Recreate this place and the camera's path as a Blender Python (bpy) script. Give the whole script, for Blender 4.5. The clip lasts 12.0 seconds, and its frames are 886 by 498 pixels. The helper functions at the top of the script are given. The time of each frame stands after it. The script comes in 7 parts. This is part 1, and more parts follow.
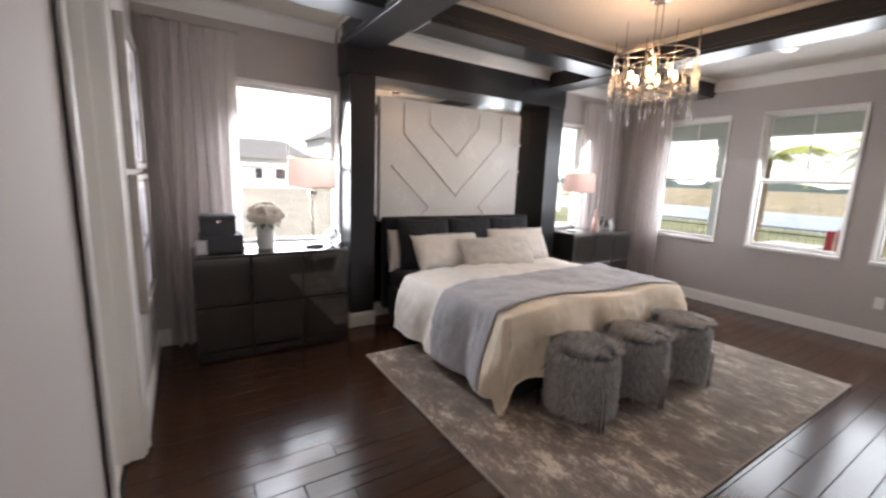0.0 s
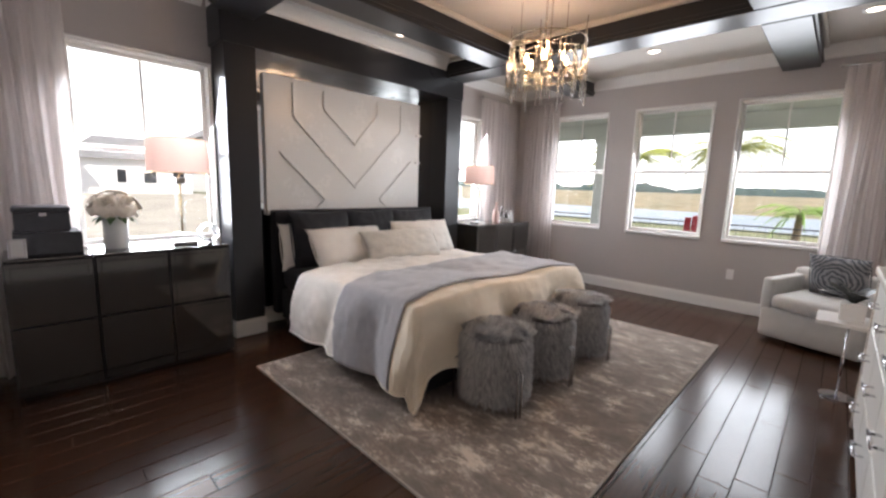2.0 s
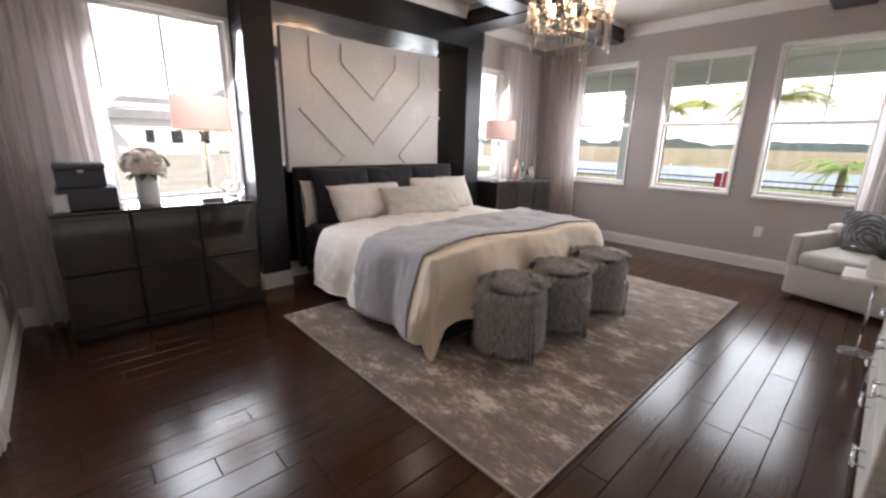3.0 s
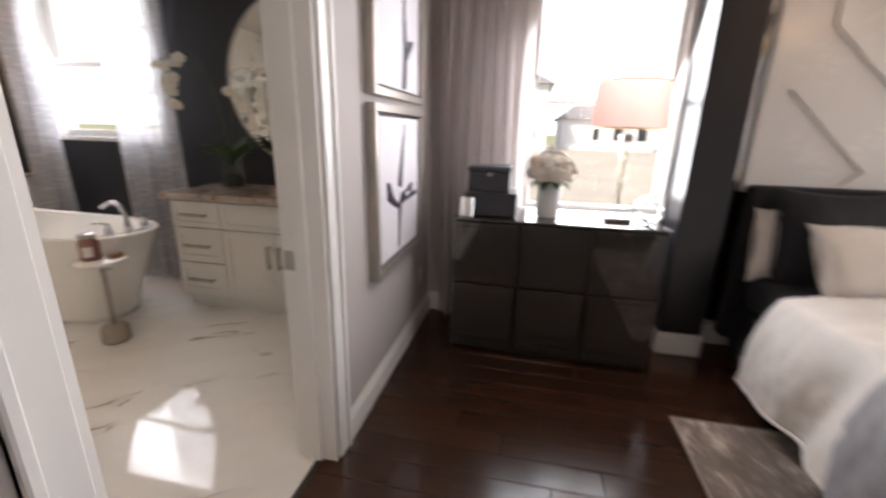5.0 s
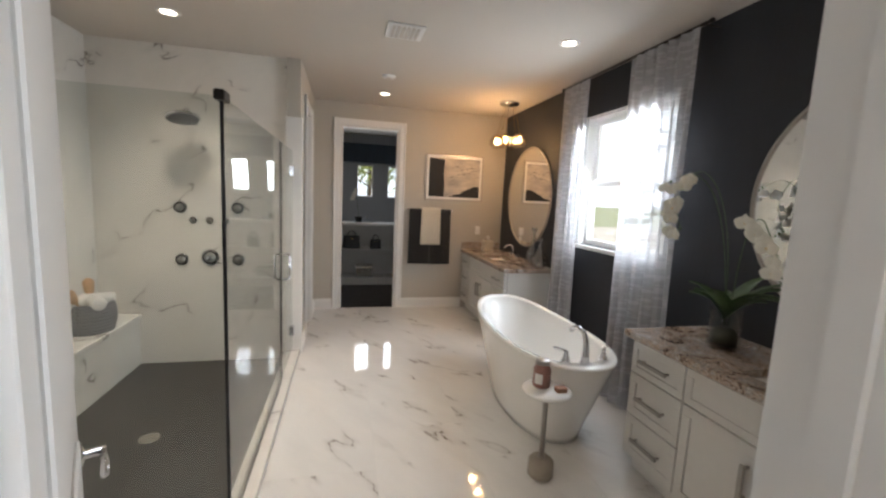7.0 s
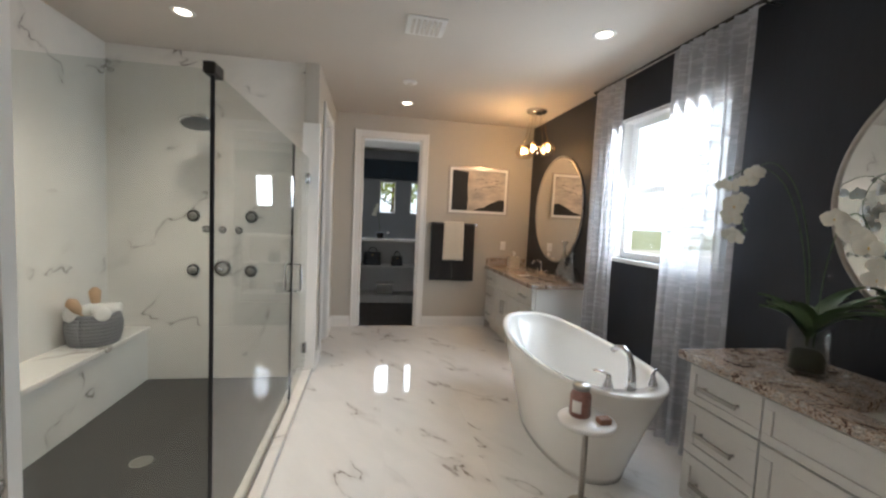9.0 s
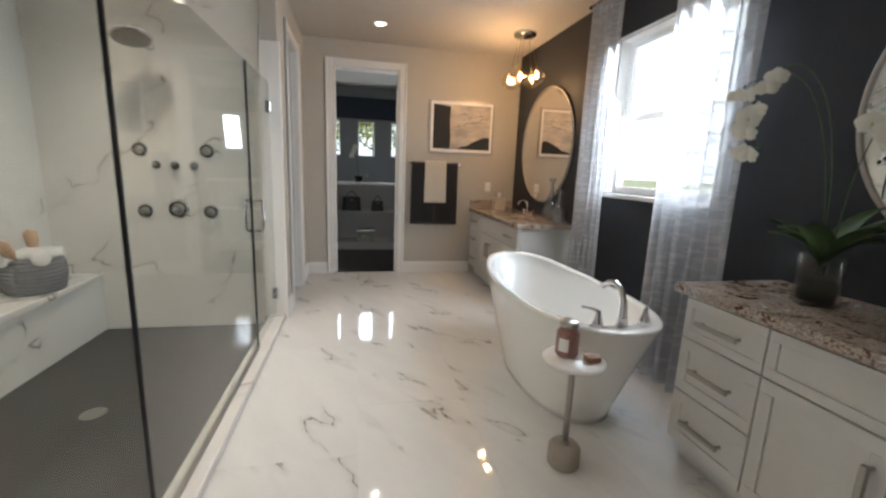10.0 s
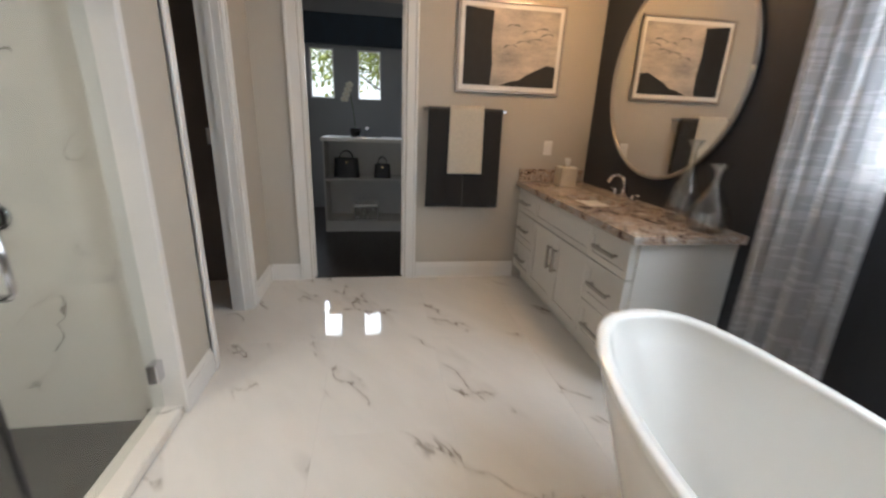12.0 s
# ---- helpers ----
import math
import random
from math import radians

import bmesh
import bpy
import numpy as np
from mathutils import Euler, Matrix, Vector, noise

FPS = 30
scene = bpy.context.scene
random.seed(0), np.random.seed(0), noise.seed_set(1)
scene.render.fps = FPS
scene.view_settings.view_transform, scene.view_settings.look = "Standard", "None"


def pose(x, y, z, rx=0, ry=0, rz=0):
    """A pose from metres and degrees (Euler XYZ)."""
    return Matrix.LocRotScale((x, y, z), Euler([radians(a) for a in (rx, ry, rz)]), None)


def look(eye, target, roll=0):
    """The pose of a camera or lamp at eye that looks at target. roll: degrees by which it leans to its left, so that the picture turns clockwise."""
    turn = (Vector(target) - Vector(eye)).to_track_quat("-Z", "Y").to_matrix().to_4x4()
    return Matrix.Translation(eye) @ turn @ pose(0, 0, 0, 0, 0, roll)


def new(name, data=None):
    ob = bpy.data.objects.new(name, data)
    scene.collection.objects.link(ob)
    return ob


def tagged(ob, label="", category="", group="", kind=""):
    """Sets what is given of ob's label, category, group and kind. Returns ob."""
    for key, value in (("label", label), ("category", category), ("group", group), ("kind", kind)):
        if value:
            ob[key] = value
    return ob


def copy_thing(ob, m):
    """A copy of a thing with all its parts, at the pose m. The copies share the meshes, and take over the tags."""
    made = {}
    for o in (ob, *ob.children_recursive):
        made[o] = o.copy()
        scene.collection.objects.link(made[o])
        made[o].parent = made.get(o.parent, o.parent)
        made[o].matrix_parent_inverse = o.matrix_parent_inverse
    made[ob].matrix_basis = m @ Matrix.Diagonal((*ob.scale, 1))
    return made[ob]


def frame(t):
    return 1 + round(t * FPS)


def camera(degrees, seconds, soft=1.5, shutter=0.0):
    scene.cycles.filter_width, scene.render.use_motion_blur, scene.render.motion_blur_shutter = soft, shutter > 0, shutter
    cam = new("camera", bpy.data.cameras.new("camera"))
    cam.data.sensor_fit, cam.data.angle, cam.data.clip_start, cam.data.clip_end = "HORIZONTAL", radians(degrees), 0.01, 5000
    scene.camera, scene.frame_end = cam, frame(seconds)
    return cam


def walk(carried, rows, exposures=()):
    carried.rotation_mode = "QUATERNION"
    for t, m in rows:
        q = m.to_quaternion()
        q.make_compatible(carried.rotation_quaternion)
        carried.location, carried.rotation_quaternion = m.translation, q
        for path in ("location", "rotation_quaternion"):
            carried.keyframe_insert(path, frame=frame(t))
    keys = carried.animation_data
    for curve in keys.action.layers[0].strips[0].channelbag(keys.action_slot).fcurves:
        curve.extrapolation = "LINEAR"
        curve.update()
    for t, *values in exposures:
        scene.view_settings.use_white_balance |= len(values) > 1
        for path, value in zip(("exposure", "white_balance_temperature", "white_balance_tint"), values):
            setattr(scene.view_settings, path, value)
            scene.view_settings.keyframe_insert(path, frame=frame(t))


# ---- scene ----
cam = camera(94.6, 12.0, soft=2.4, shutter=0.4)
PATH = [
    (0, (0.881, 1.941, 1.436), (1.939, 3.603, 1.093), 2.2),
    (0.5, (0.992, 2.114, 1.417), (2.283, 3.614, 1.125), 2.2),
    (1, (1.094, 2.216, 1.387), (2.493, 3.624, 1.137), 2.0),
    (1.5, (1.085, 2.191, 1.328), (2.511, 3.571, 1.082), 1.9),
    (2, (0.997, 2.097, 1.29), (2.422, 3.467, 0.983), 1.8),
    (2.5, (0.93, 1.999, 1.271), (2.335, 3.356, 0.838), 1.7),
    (4.5, (1.313, 2.656, 1.273), (1.67, 4.531, 0.675), 0.8),
    (5, (1.302, 3.032, 1.286), (0.918, 4.914, 0.729), 1.4),
    (5.5, (1.176, 3.347, 1.33), (0.071, 4.926, 0.796), 2.1),
    (6, (1.028, 3.549, 1.386), (-0.555, 4.677, 0.917), 2.3),
    (6.5, (0.921, 3.693, 1.485), (-0.907, 4.416, 1.117), 2.5),
    (7, (0.862, 3.735, 1.546), (-1.067, 4.2, 1.298), 2.7),
    (9, (0.615, 3.813, 1.424), (-1.35, 4.159, 1.281), 2.7),
    (9.5, (0.542, 3.852, 1.365), (-1.408, 4.232, 1.133), 2.4),
    (10, (0.396, 3.919, 1.293), (-1.524, 4.332, 0.917), 2.3),
    (10.5, (0.069, 4.042, 1.285), (-1.817, 4.471, 0.777), 2.3),
    (11, (-0.363, 4.126, 1.289), (-2.228, 4.545, 0.703), 2.4),
    (11.5, (-0.858, 4.195, 1.291), (-2.724, 4.582, 0.685), 2.3),
    (12, (-1.434, 4.198, 1.316), (-3.312, 4.509, 0.703), 2.4),
]
walk(cam, [(t, look(eye, target, roll)) for t, eye, target, roll in PATH], exposures=((0.0, 0.79, 6400, 15), (2.7, 0.77, 6400, 16), (4.5, 0.92, 6750, 19), (5.4, 0.72, 6550, 15), (6.0, 0.65, 6300, 11), (7.2, 0.85, 6200, 11), (9.5, 0.88, 5950, 8), (12.0, 0.88, 6000, 9)))

# ---- world, sun, light ----
world = bpy.data.worlds.new("sky")
scene.world = world
world.use_nodes = True
wn = world.node_tree
sky = wn.nodes.new("ShaderNodeTexSky")
sky.sky_type = "NISHITA"
sky.sun_disc = False
sky.dust_density = 1.5
sky.sun_elevation, sky.sun_rotation = radians(48), radians(215)
wn.links.new(sky.outputs[0], wn.nodes["Background"].inputs[0])
wn.nodes["Background"].inputs[1].default_value = 0.15
sun_data = bpy.data.lights.new("sun", "SUN")
sun_data.energy, sun_data.angle, sun_data.color = 4.0, radians(0.5), (1.0, 0.95, 0.87)
sun = new("sun", sun_data)
sun.matrix_world = look((0, 0, 20), (0 + 12, 0 + 17, 20 - 21))


def area(name, m, w, h, power, color=(1, 1, 1)):
    d = bpy.data.lights.new(name, "AREA")
    d.shape, d.size, d.size_y, d.energy, d.color = "RECTANGLE", w, h, power, color
    ob = new(name, d)
    ob.matrix_world = m
    return ob


def point(name, at, power, color, r=0.03):
    d = bpy.data.lights.new(name, "POINT")
    d.energy, d.color, d.shadow_soft_size = power, color, r
    ob = new(name, d)
    ob.location = at
    return ob


# skylight in the window openings
DAY = (0.90, 0.96, 1.0)
area("daylight", look((1.72, 5.90, 1.47), (1.72, 4.0, 0.6)), 0.85, 1.3, 34, DAY)
area("daylight", look((5.21, 5.90, 1.52), (5.21, 4.0, 0.6)), 0.65, 1.3, 22, DAY)
for wy in (4.70, 3.68, 2.62):
    area("daylight", look((6.56, wy, 1.5), (4.0, wy, 0.5)), 0.75, 1.35, 17, DAY)
area("daylight", look((-2.11, 6.00, 1.75), (-2.11, 4.0, 0.9)), 1.0, 1.1, 22, DAY)

# ---- materials ----
def mat(name, color, rough=0.5, metal=0.0, vary=0.08, scale=6.0, bump=0.0, bscale=None, stretch=(1, 1, 1), spec=0.5, sheen=0.0, coat=0.0, dark=None, coords="Object"):
    """A surface with tone variation at two scales, varied roughness and fine relief."""
    m = bpy.data.materials.new(name)
    m.use_nodes = True
    t = m.node_tree
    b = t.nodes["Principled BSDF"]
    co = t.nodes.new("ShaderNodeTexCoord")
    mp = t.nodes.new("ShaderNodeMapping")
    mp.inputs["Scale"].default_value = stretch
    t.links.new(co.outputs[coords], mp.inputs[0])
    n1 = t.nodes.new("ShaderNodeTexNoise")
    n1.inputs["Scale"].default_value, n1.inputs["Detail"].default_value = scale, 6
    n2 = t.nodes.new("ShaderNodeTexNoise")
    n2.inputs["Scale"].default_value, n2.inputs["Detail"].default_value = scale * 9, 3
    mx = t.nodes.new("ShaderNodeMath")
    mx.operation = "MULTIPLY_ADD"
    mx.inputs[1].default_value = 0.35
    for n in (n1, n2):
        t.links.new(mp.outputs[0], n.inputs["Vector"])
    t.links.new(n2.outputs["Fac"], mx.inputs[0])
    t.links.new(n1.outputs["Fac"], mx.inputs[2])
    ramp = t.nodes.new("ShaderNodeValToRGB")
    lo = dark or tuple(c * (1 - vary) for c in color)
    hi = tuple(min(1, c * (1 + vary)) for c in color)
    ramp.color_ramp.elements[0].position, ramp.color_ramp.elements[1].position = 0.42, 0.92
    ramp.color_ramp.elements[0].color, ramp.color_ramp.elements[1].color = (*lo, 1), (*hi, 1)
    t.links.new(mx.outputs[0], ramp.inputs[0])
    t.links.new(ramp.outputs[0], b.inputs["Base Color"])
    b.inputs["Metallic"].default_value = metal
    b.inputs["Specular IOR Level"].default_value = spec
    rr = t.nodes.new("ShaderNodeMapRange")
    rr.inputs["From Min"].default_value, rr.inputs["From Max"].default_value = 0.3, 0.9
    rr.inputs["To Min"].default_value, rr.inputs["To Max"].default_value = rough * 0.85, min(1, rough * 1.15)
    t.links.new(mx.outputs[0], rr.inputs["Value"])
    t.links.new(rr.outputs[0], b.inputs["Roughness"])
    if sheen:
        b.inputs["Sheen Weight"].default_value = sheen
    if coat:
        b.inputs["Coat Weight"].default_value = coat
        b.inputs["Coat Roughness"].default_value = 0.08
    if bump:
        n3 = t.nodes.new("ShaderNodeTexNoise")
        n3.inputs["Scale"].default_value, n3.inputs["Detail"].default_value = bscale or scale * 12, 4
        t.links.new(mp.outputs[0], n3.inputs["Vector"])
        bp = t.nodes.new("ShaderNodeBump")
        bp.inputs["Strength"].default_value, bp.inputs["Distance"].default_value = bump, 0.01
        t.links.new(n3.outputs["Fac"], bp.inputs["Height"])
        t.links.new(bp.outputs[0], b.inputs["Normal"])
    return m


def glow(name, color, strength):
    m = bpy.data.materials.new(name)
    m.use_nodes = True
    b = m.node_tree.nodes["Principled BSDF"]
    b.inputs["Base Color"].default_value = (*color, 1)
    b.inputs["Emission Color"].default_value = (*color, 1)
    b.inputs["Emission Strength"].default_value = strength
    return m


def glass(name, color=(1, 1, 1), rough=0.0, thin=True, gloss=0.12):
    """Thin panes let light straight through with a mirror-like gloss; solid glass refracts."""
    m = bpy.data.materials.new(name)
    m.use_nodes = True
    t = m.node_tree
    if not thin:
        b = t.nodes["Principled BSDF"]
        b.inputs["Base Color"].default_value = (*color, 1)
        b.inputs["Transmission Weight"].default_value = 1
        b.inputs["Roughness"].default_value = rough
        b.inputs["IOR"].default_value = 1.45
        return m
    t.nodes.remove(t.nodes["Principled BSDF"])
    tr = t.nodes.new("ShaderNodeBsdfTransparent")
    tr.inputs[0].default_value = (*color, 1)
    gl = t.nodes.new("ShaderNodeBsdfGlossy")
    gl.inputs["Roughness"].default_value = rough
    lw = t.nodes.new("ShaderNodeLayerWeight")
    lw.inputs["Blend"].default_value = 0.5
    pw = t.nodes.new("ShaderNodeMath")
    pw.operation = "POWER"
    pw.inputs[1].default_value = 5.0
    t.links.new(lw.outputs["Facing"], pw.inputs[0])
    fr = t.nodes.new("ShaderNodeMapRange")
    fr.inputs["To Min"].default_value, fr.inputs["To Max"].default_value = gloss * 0.35, 0.55
    t.links.new(pw.outputs[0], fr.inputs["Value"])
    mix = t.nodes.new("ShaderNodeMixShader")
    t.links.new(fr.outputs[0], mix.inputs[0])
    t.links.new(tr.outputs[0], mix.inputs[1])
    t.links.new(gl.outputs[0], mix.inputs[2])
    t.links.new(mix.outputs[0], t.nodes["Material Output"].inputs[0])
    return m


def sheer(name, color, through_part, vary=0.1):
    m = bpy.data.materials.new(name)
    m.use_nodes = True
    t = m.node_tree
    t.nodes.remove(t.nodes["Principled BSDF"])
    di = t.nodes.new("ShaderNodeBsdfDiffuse")
    tl = t.nodes.new("ShaderNodeBsdfTranslucent")
    tr = t.nodes.new("ShaderNodeBsdfTransparent")
    nz = t.nodes.new("ShaderNodeTexNoise")
    nz.inputs["Scale"].default_value = 60
    rp = t.nodes.new("ShaderNodeValToRGB")
    rp.color_ramp.elements[0].color = (*[c * (1 - vary) for c in color], 1)
    rp.color_ramp.elements[1].color = (*color, 1)
    t.links.new(nz.outputs["Fac"], rp.inputs[0])
    for n in (di, tl):
        t.links.new(rp.outputs[0], n.inputs[0])
    m1 = t.nodes.new("ShaderNodeMixShader")
    m1.inputs[0].default_value = 0.5
    t.links.new(di.outputs[0], m1.inputs[1])
    t.links.new(tl.outputs[0], m1.inputs[2])
    m2 = t.nodes.new("ShaderNodeMixShader")
    m2.inputs[0].default_value = through_part
    t.links.new(m1.outputs[0], m2.inputs[1])
    t.links.new(tr.outputs[0], m2.inputs[2])
    t.links.new(m2.outputs[0], t.nodes["Material Output"].inputs[0])
    return m


WALL = mat("greige_wall_paint", (0.45, 0.41, 0.39), 0.75, vary=0.03, scale=2, bump=0.04, bscale=180)
WALL_BATH = mat("warm_grey_wall_paint", (0.50, 0.46, 0.40), 0.75, vary=0.03, scale=2, bump=0.04, bscale=180)
NAVY = mat("black_navy_wallpaper", (0.022, 0.024, 0.032), 0.6, vary=0.35, scale=3, bump=0.15, bscale=60, stretch=(1, 1, 0.2))
CEIL = mat("ceiling_paint", (0.56, 0.515, 0.46), 0.85, vary=0.02, scale=3, bump=0.05, bscale=120)
TRIM = mat("white_trim_paint", (0.78, 0.76, 0.73), 0.4, vary=0.02, scale=3)
BLACKP = mat("black_satin_paint", (0.017, 0.017, 0.020), 0.30, vary=0.05, scale=3)
CHROME = mat("chrome", (0.66, 0.66, 0.68), 0.10, 1.0, vary=0.03)
NICKEL = mat("brushed_nickel", (0.42, 0.40, 0.37), 0.30, 1.0, vary=0.05)
BRASS = mat("brass", (0.72, 0.55, 0.30), 0.25, 1.0, vary=0.06)
MIRROR = mat("mirror_glass", (0.88, 0.89, 0.89), 0.015, 1.0, vary=0.01)
DRESS = mat("smoked_mirror_glass", (0.13, 0.122, 0.115), 0.07, 0.85, vary=0.15, scale=2)
LINEN = mat("white_cotton", (0.86, 0.81, 0.75), 0.9, vary=0.04, scale=8, bump=0.10, bscale=26, sheen=0.1)
CREAM = mat("cream_cotton", (0.82, 0.72, 0.58), 0.9, vary=0.05, scale=8, bump=0.14, bscale=26, sheen=0.1)
THROW = mat("grey_throw", (0.37, 0.36, 0.38), 0.9, vary=0.10, scale=20, bump=0.4, bscale=200, sheen=0.4)
BLACKV = mat("black_velvet", (0.010, 0.010, 0.014), 0.75, vary=0.3, scale=10, sheen=0.06, bump=0.1)
WHITEP = mat("white_lacquer", (0.82, 0.80, 0.77), 0.25, vary=0.02, scale=3)
CERAMIC = mat("white_acrylic", (0.86, 0.84, 0.80), 0.12, vary=0.01, scale=3, coat=0.5)
CAB = mat("grey_cabinet_paint", (0.69, 0.67, 0.635), 0.38, vary=0.03, scale=4)
PANE = glass("window_pane", (0.97, 0.98, 0.98))
SHOWERGLASS = glass("shower_glass", (0.915, 0.935, 0.925))
CURT = sheer("pale_sheer_curtain", (0.82, 0.76, 0.74), 0.36)
CURTW = sheer("white_sheer_curtain", (0.82, 0.82, 0.84), 0.35)


# ---- mesh helpers ----
def link_mesh(name, bm, material, parent=None, label="", smooth=False):
    me = bpy.data.meshes.new(name)
    bm.to_mesh(me)
    bm.free()
    for m in material if isinstance(material, (list, tuple)) else (material,):
        me.materials.append(m)
    if smooth:
        for p in me.polygons:
            p.use_smooth = True
    ob = new(name, me)
    if parent is not None:
        ob.parent = parent
    if label:
        ob["label"] = label
    return ob


def part(name, bm, material, parent, label="", smooth=False):
    return link_mesh(name, bm, material, parent, label, smooth)


def bm_box(x0, y0, z0, x1, y1, z1, bevel=0.0, seg=1, bm=None):
    b = bm or bmesh.new()
    r = bmesh.ops.create_cube(b, size=1)
    bmesh.ops.scale(b, vec=(x1 - x0, y1 - y0, z1 - z0), verts=r["verts"])
    bmesh.ops.translate(b, vec=((x0 + x1) / 2, (y0 + y1) / 2, (z0 + z1) / 2), verts=r["verts"])
    if bevel:
        es = list({e for v in r["verts"] for e in v.link_edges})
        bmesh.ops.bevel(b, geom=es, offset=bevel, segments=seg, profile=0.5, affect="EDGES")
    return b


def bm_lathe(profile, at=(0, 0, 0), n=28, bm=None, sx=1.0, sy=1.0):
    """Turned shape: profile is (radius, height) from bottom to top."""
    b = bm or bmesh.new()
    rings = []
    for r, z in profile:
        if r < 1e-5:
            rings.append([b.verts.new((at[0], at[1], at[2] + z))])
        else:
            rings.append([b.verts.new((at[0] + sx * r * math.cos(2 * math.pi * i / n), at[1] + sy * r * math.sin(2 * math.pi * i / n), at[2] + z)) for i in range(n)])
    for a, c in zip(rings, rings[1:]):
        for i in range(n):
            j = (i + 1) % n
            if len(a) == 1 and len(c) == 1:
                continue
            if len(a) == 1:
                b.faces.new((a[0], c[j], c[i]))
            elif len(c) == 1:
                b.faces.new((a[i], a[j], c[0]))
            else:
                b.faces.new((a[i], a[j], c[j], c[i]))
    for ring, flip in ((rings[0], True), (rings[-1], False)):
        if len(ring) > 1:
            b.faces.new(list(reversed(ring)) if flip else ring)
    return b


def bm_tube(points, r, n=10, bm=None, radii=None):
    """Round bar along points."""
    b = bm or bmesh.new()
    pts = [Vector(p) for p in points]
    rings = []
    up = Vector((0, 0, 1))
    for i, p in enumerate(pts):
        d = (pts[min(i + 1, len(pts) - 1)] - pts[max(i - 1, 0)]).normalized()
        ref = up if abs(d.dot(up)) < 0.95 else Vector((1, 0, 0))
        u = d.cross(ref).normalized()
        v = d.cross(u).normalized()
        rr = radii[i] if radii else r
        rings.append([b.verts.new(p + rr * (math.cos(2 * math.pi * k / n) * u + math.sin(2 * math.pi * k / n) * v)) for k in range(n)])
    for a, c in zip(rings, rings[1:]):
        for k in range(n):
            b.faces.new((a[k], a[(k + 1) % n], c[(k + 1) % n], c[k]))
    b.faces.new(rings[0][::-1])
    b.faces.new(rings[-1])
    bmesh.ops.recalc_face_normals(b, faces=b.faces[:])
    return b


def bm_grid(f, nu, nv, thick=0.0):
    """Sheet f(u, v) -> place, u and v from 0 to 1."""
    b = bmesh.new()
    vs = [[b.verts.new(f(i / nu, j / nv)) for j in range(nv + 1)] for i in range(nu + 1)]
    for i in range(nu):
        for j in range(nv):
            b.faces.new((vs[i][j], vs[i + 1][j], vs[i + 1][j + 1], vs[i][j + 1]))
    if thick:
        bmesh.ops.recalc_face_normals(b, faces=b.faces[:])
        bmesh.ops.solidify(b, geom=b.faces[:], thickness=thick)
    return b


def empty(name, label, category, group="", kind="", at=(0, 0, 0)):
    ob = new(name)
    ob.empty_display_size = 0.1
    ob.location = at
    return tagged(ob, label, category, group, kind)


def structure(name, bm, material, label="", category=""):
    return tagged(link_mesh(name, bm, material), label, category, "", "structure")


def wall_bm(axis, a0, a1, z0, z1, p0, p1, holes=()):
    """A wall slab between p0 and p1 across, a0 to a1 along, with rectangular openings (a, b, z0, z1)."""
    cuts = sorted({a0, a1, *[h[0] for h in holes], *[h[1] for h in holes]})
    b = bmesh.new()
    for c0, c1 in zip(cuts, cuts[1:]):
        mid = (c0 + c1) / 2
        spans, z = [], z0
        for h in sorted((h for h in holes if h[0] <= mid <= h[1]), key=lambda h: h[2]):
            if h[2] > z:
                spans.append((z, h[2]))
            z = h[3]
        if z < z1:
            spans.append((z, z1))
        for s0, s1 in spans:
            if axis == "x":
                bm_box(c0, p0, s0, c1, p1, s1, bm=b)
            else:
                bm_box(p0, c0, s0, p1, c1, s1, bm=b)
    bmesh.ops.remove_doubles(b, verts=b.verts[:], dist=1e-5)
    return b


# ---- structure ----
CZ = 2.70
WN, WE, WW = 5.80, 6.45, 0.635
BN = 5.92
WIN_N1 = (1.27, 2.13, 0.80, 2.16)
WIN_N2 = (4.86, 5.56, 0.85, 2.19)
WIN_E = [(4.42, 5.20, 0.80, 2.28), (3.24, 4.06, 0.80, 2.28), (2.18, 3.00, 0.80, 2.28)]
WIN_B = (-2.66, -1.57, 1.17, 2.33)
DOOR_B = (3.445, 4.275, 0.0, 2.40)
DOOR_T = (-4.17, -3.52, 0.0, 2.40)
DOOR_C = (3.66, 4.41, 0.0, 2.41)

structure("wall_north", wall_bm("x", 0.635, 6.60, 0, CZ, WN, WN + 0.15, [WIN_N1, WIN_N2]), WALL, "greige painted bedroom wall with two windows", "wall")
structure("wall_bath_north", wall_bm("x", -4.82, 0.55, 0, CZ, BN, BN + 0.15, [WIN_B]), NAVY, "near-black papered bathroom wall with a window", "wall")
structure("wall_east", wall_bm("y", 1.25, WN, 0, CZ, WE, WE + 0.15, WIN_E), WALL, "greige painted bedroom wall with three windows", "wall")
structure("wall_west", wall_bm("y", 1.25, WN, 0, CZ, 0.55, WW, [DOOR_B]), WALL, "greige painted bedroom wall with the bathroom doorway", "wall")
structure("wall_bath_east", wall_bm("y", 2.53, BN, 0, CZ, 0.48, 0.55, [DOOR_B]), WALL_BATH, "warm grey bathroom wall with a doorway", "wall")
structure("wall_south", wall_bm("x", 0.55, 6.60, 0, CZ, 1.25, 1.40), WALL, "greige painted bedroom wall", "wall")
structure("wall_bath_west", wall_bm("y", 3.21, BN, 0, CZ, -4.82, -4.70, [DOOR_C]), WALL_BATH, "warm grey bathroom wall with the closet doorway", "wall")
structure("wall_toilet_room", wall_bm("x", -4.70, -3.12, 0, CZ, 3.21, 3.33, [DOOR_T]), WALL_BATH, "warm grey wall with the toilet room doorway", "wall")
structure("wall_bath_south", wall_bm("x", -0.95, 0.48, 0, CZ, 2.53, 2.65), WALL_BATH, "warm grey bathroom wall", "wall")
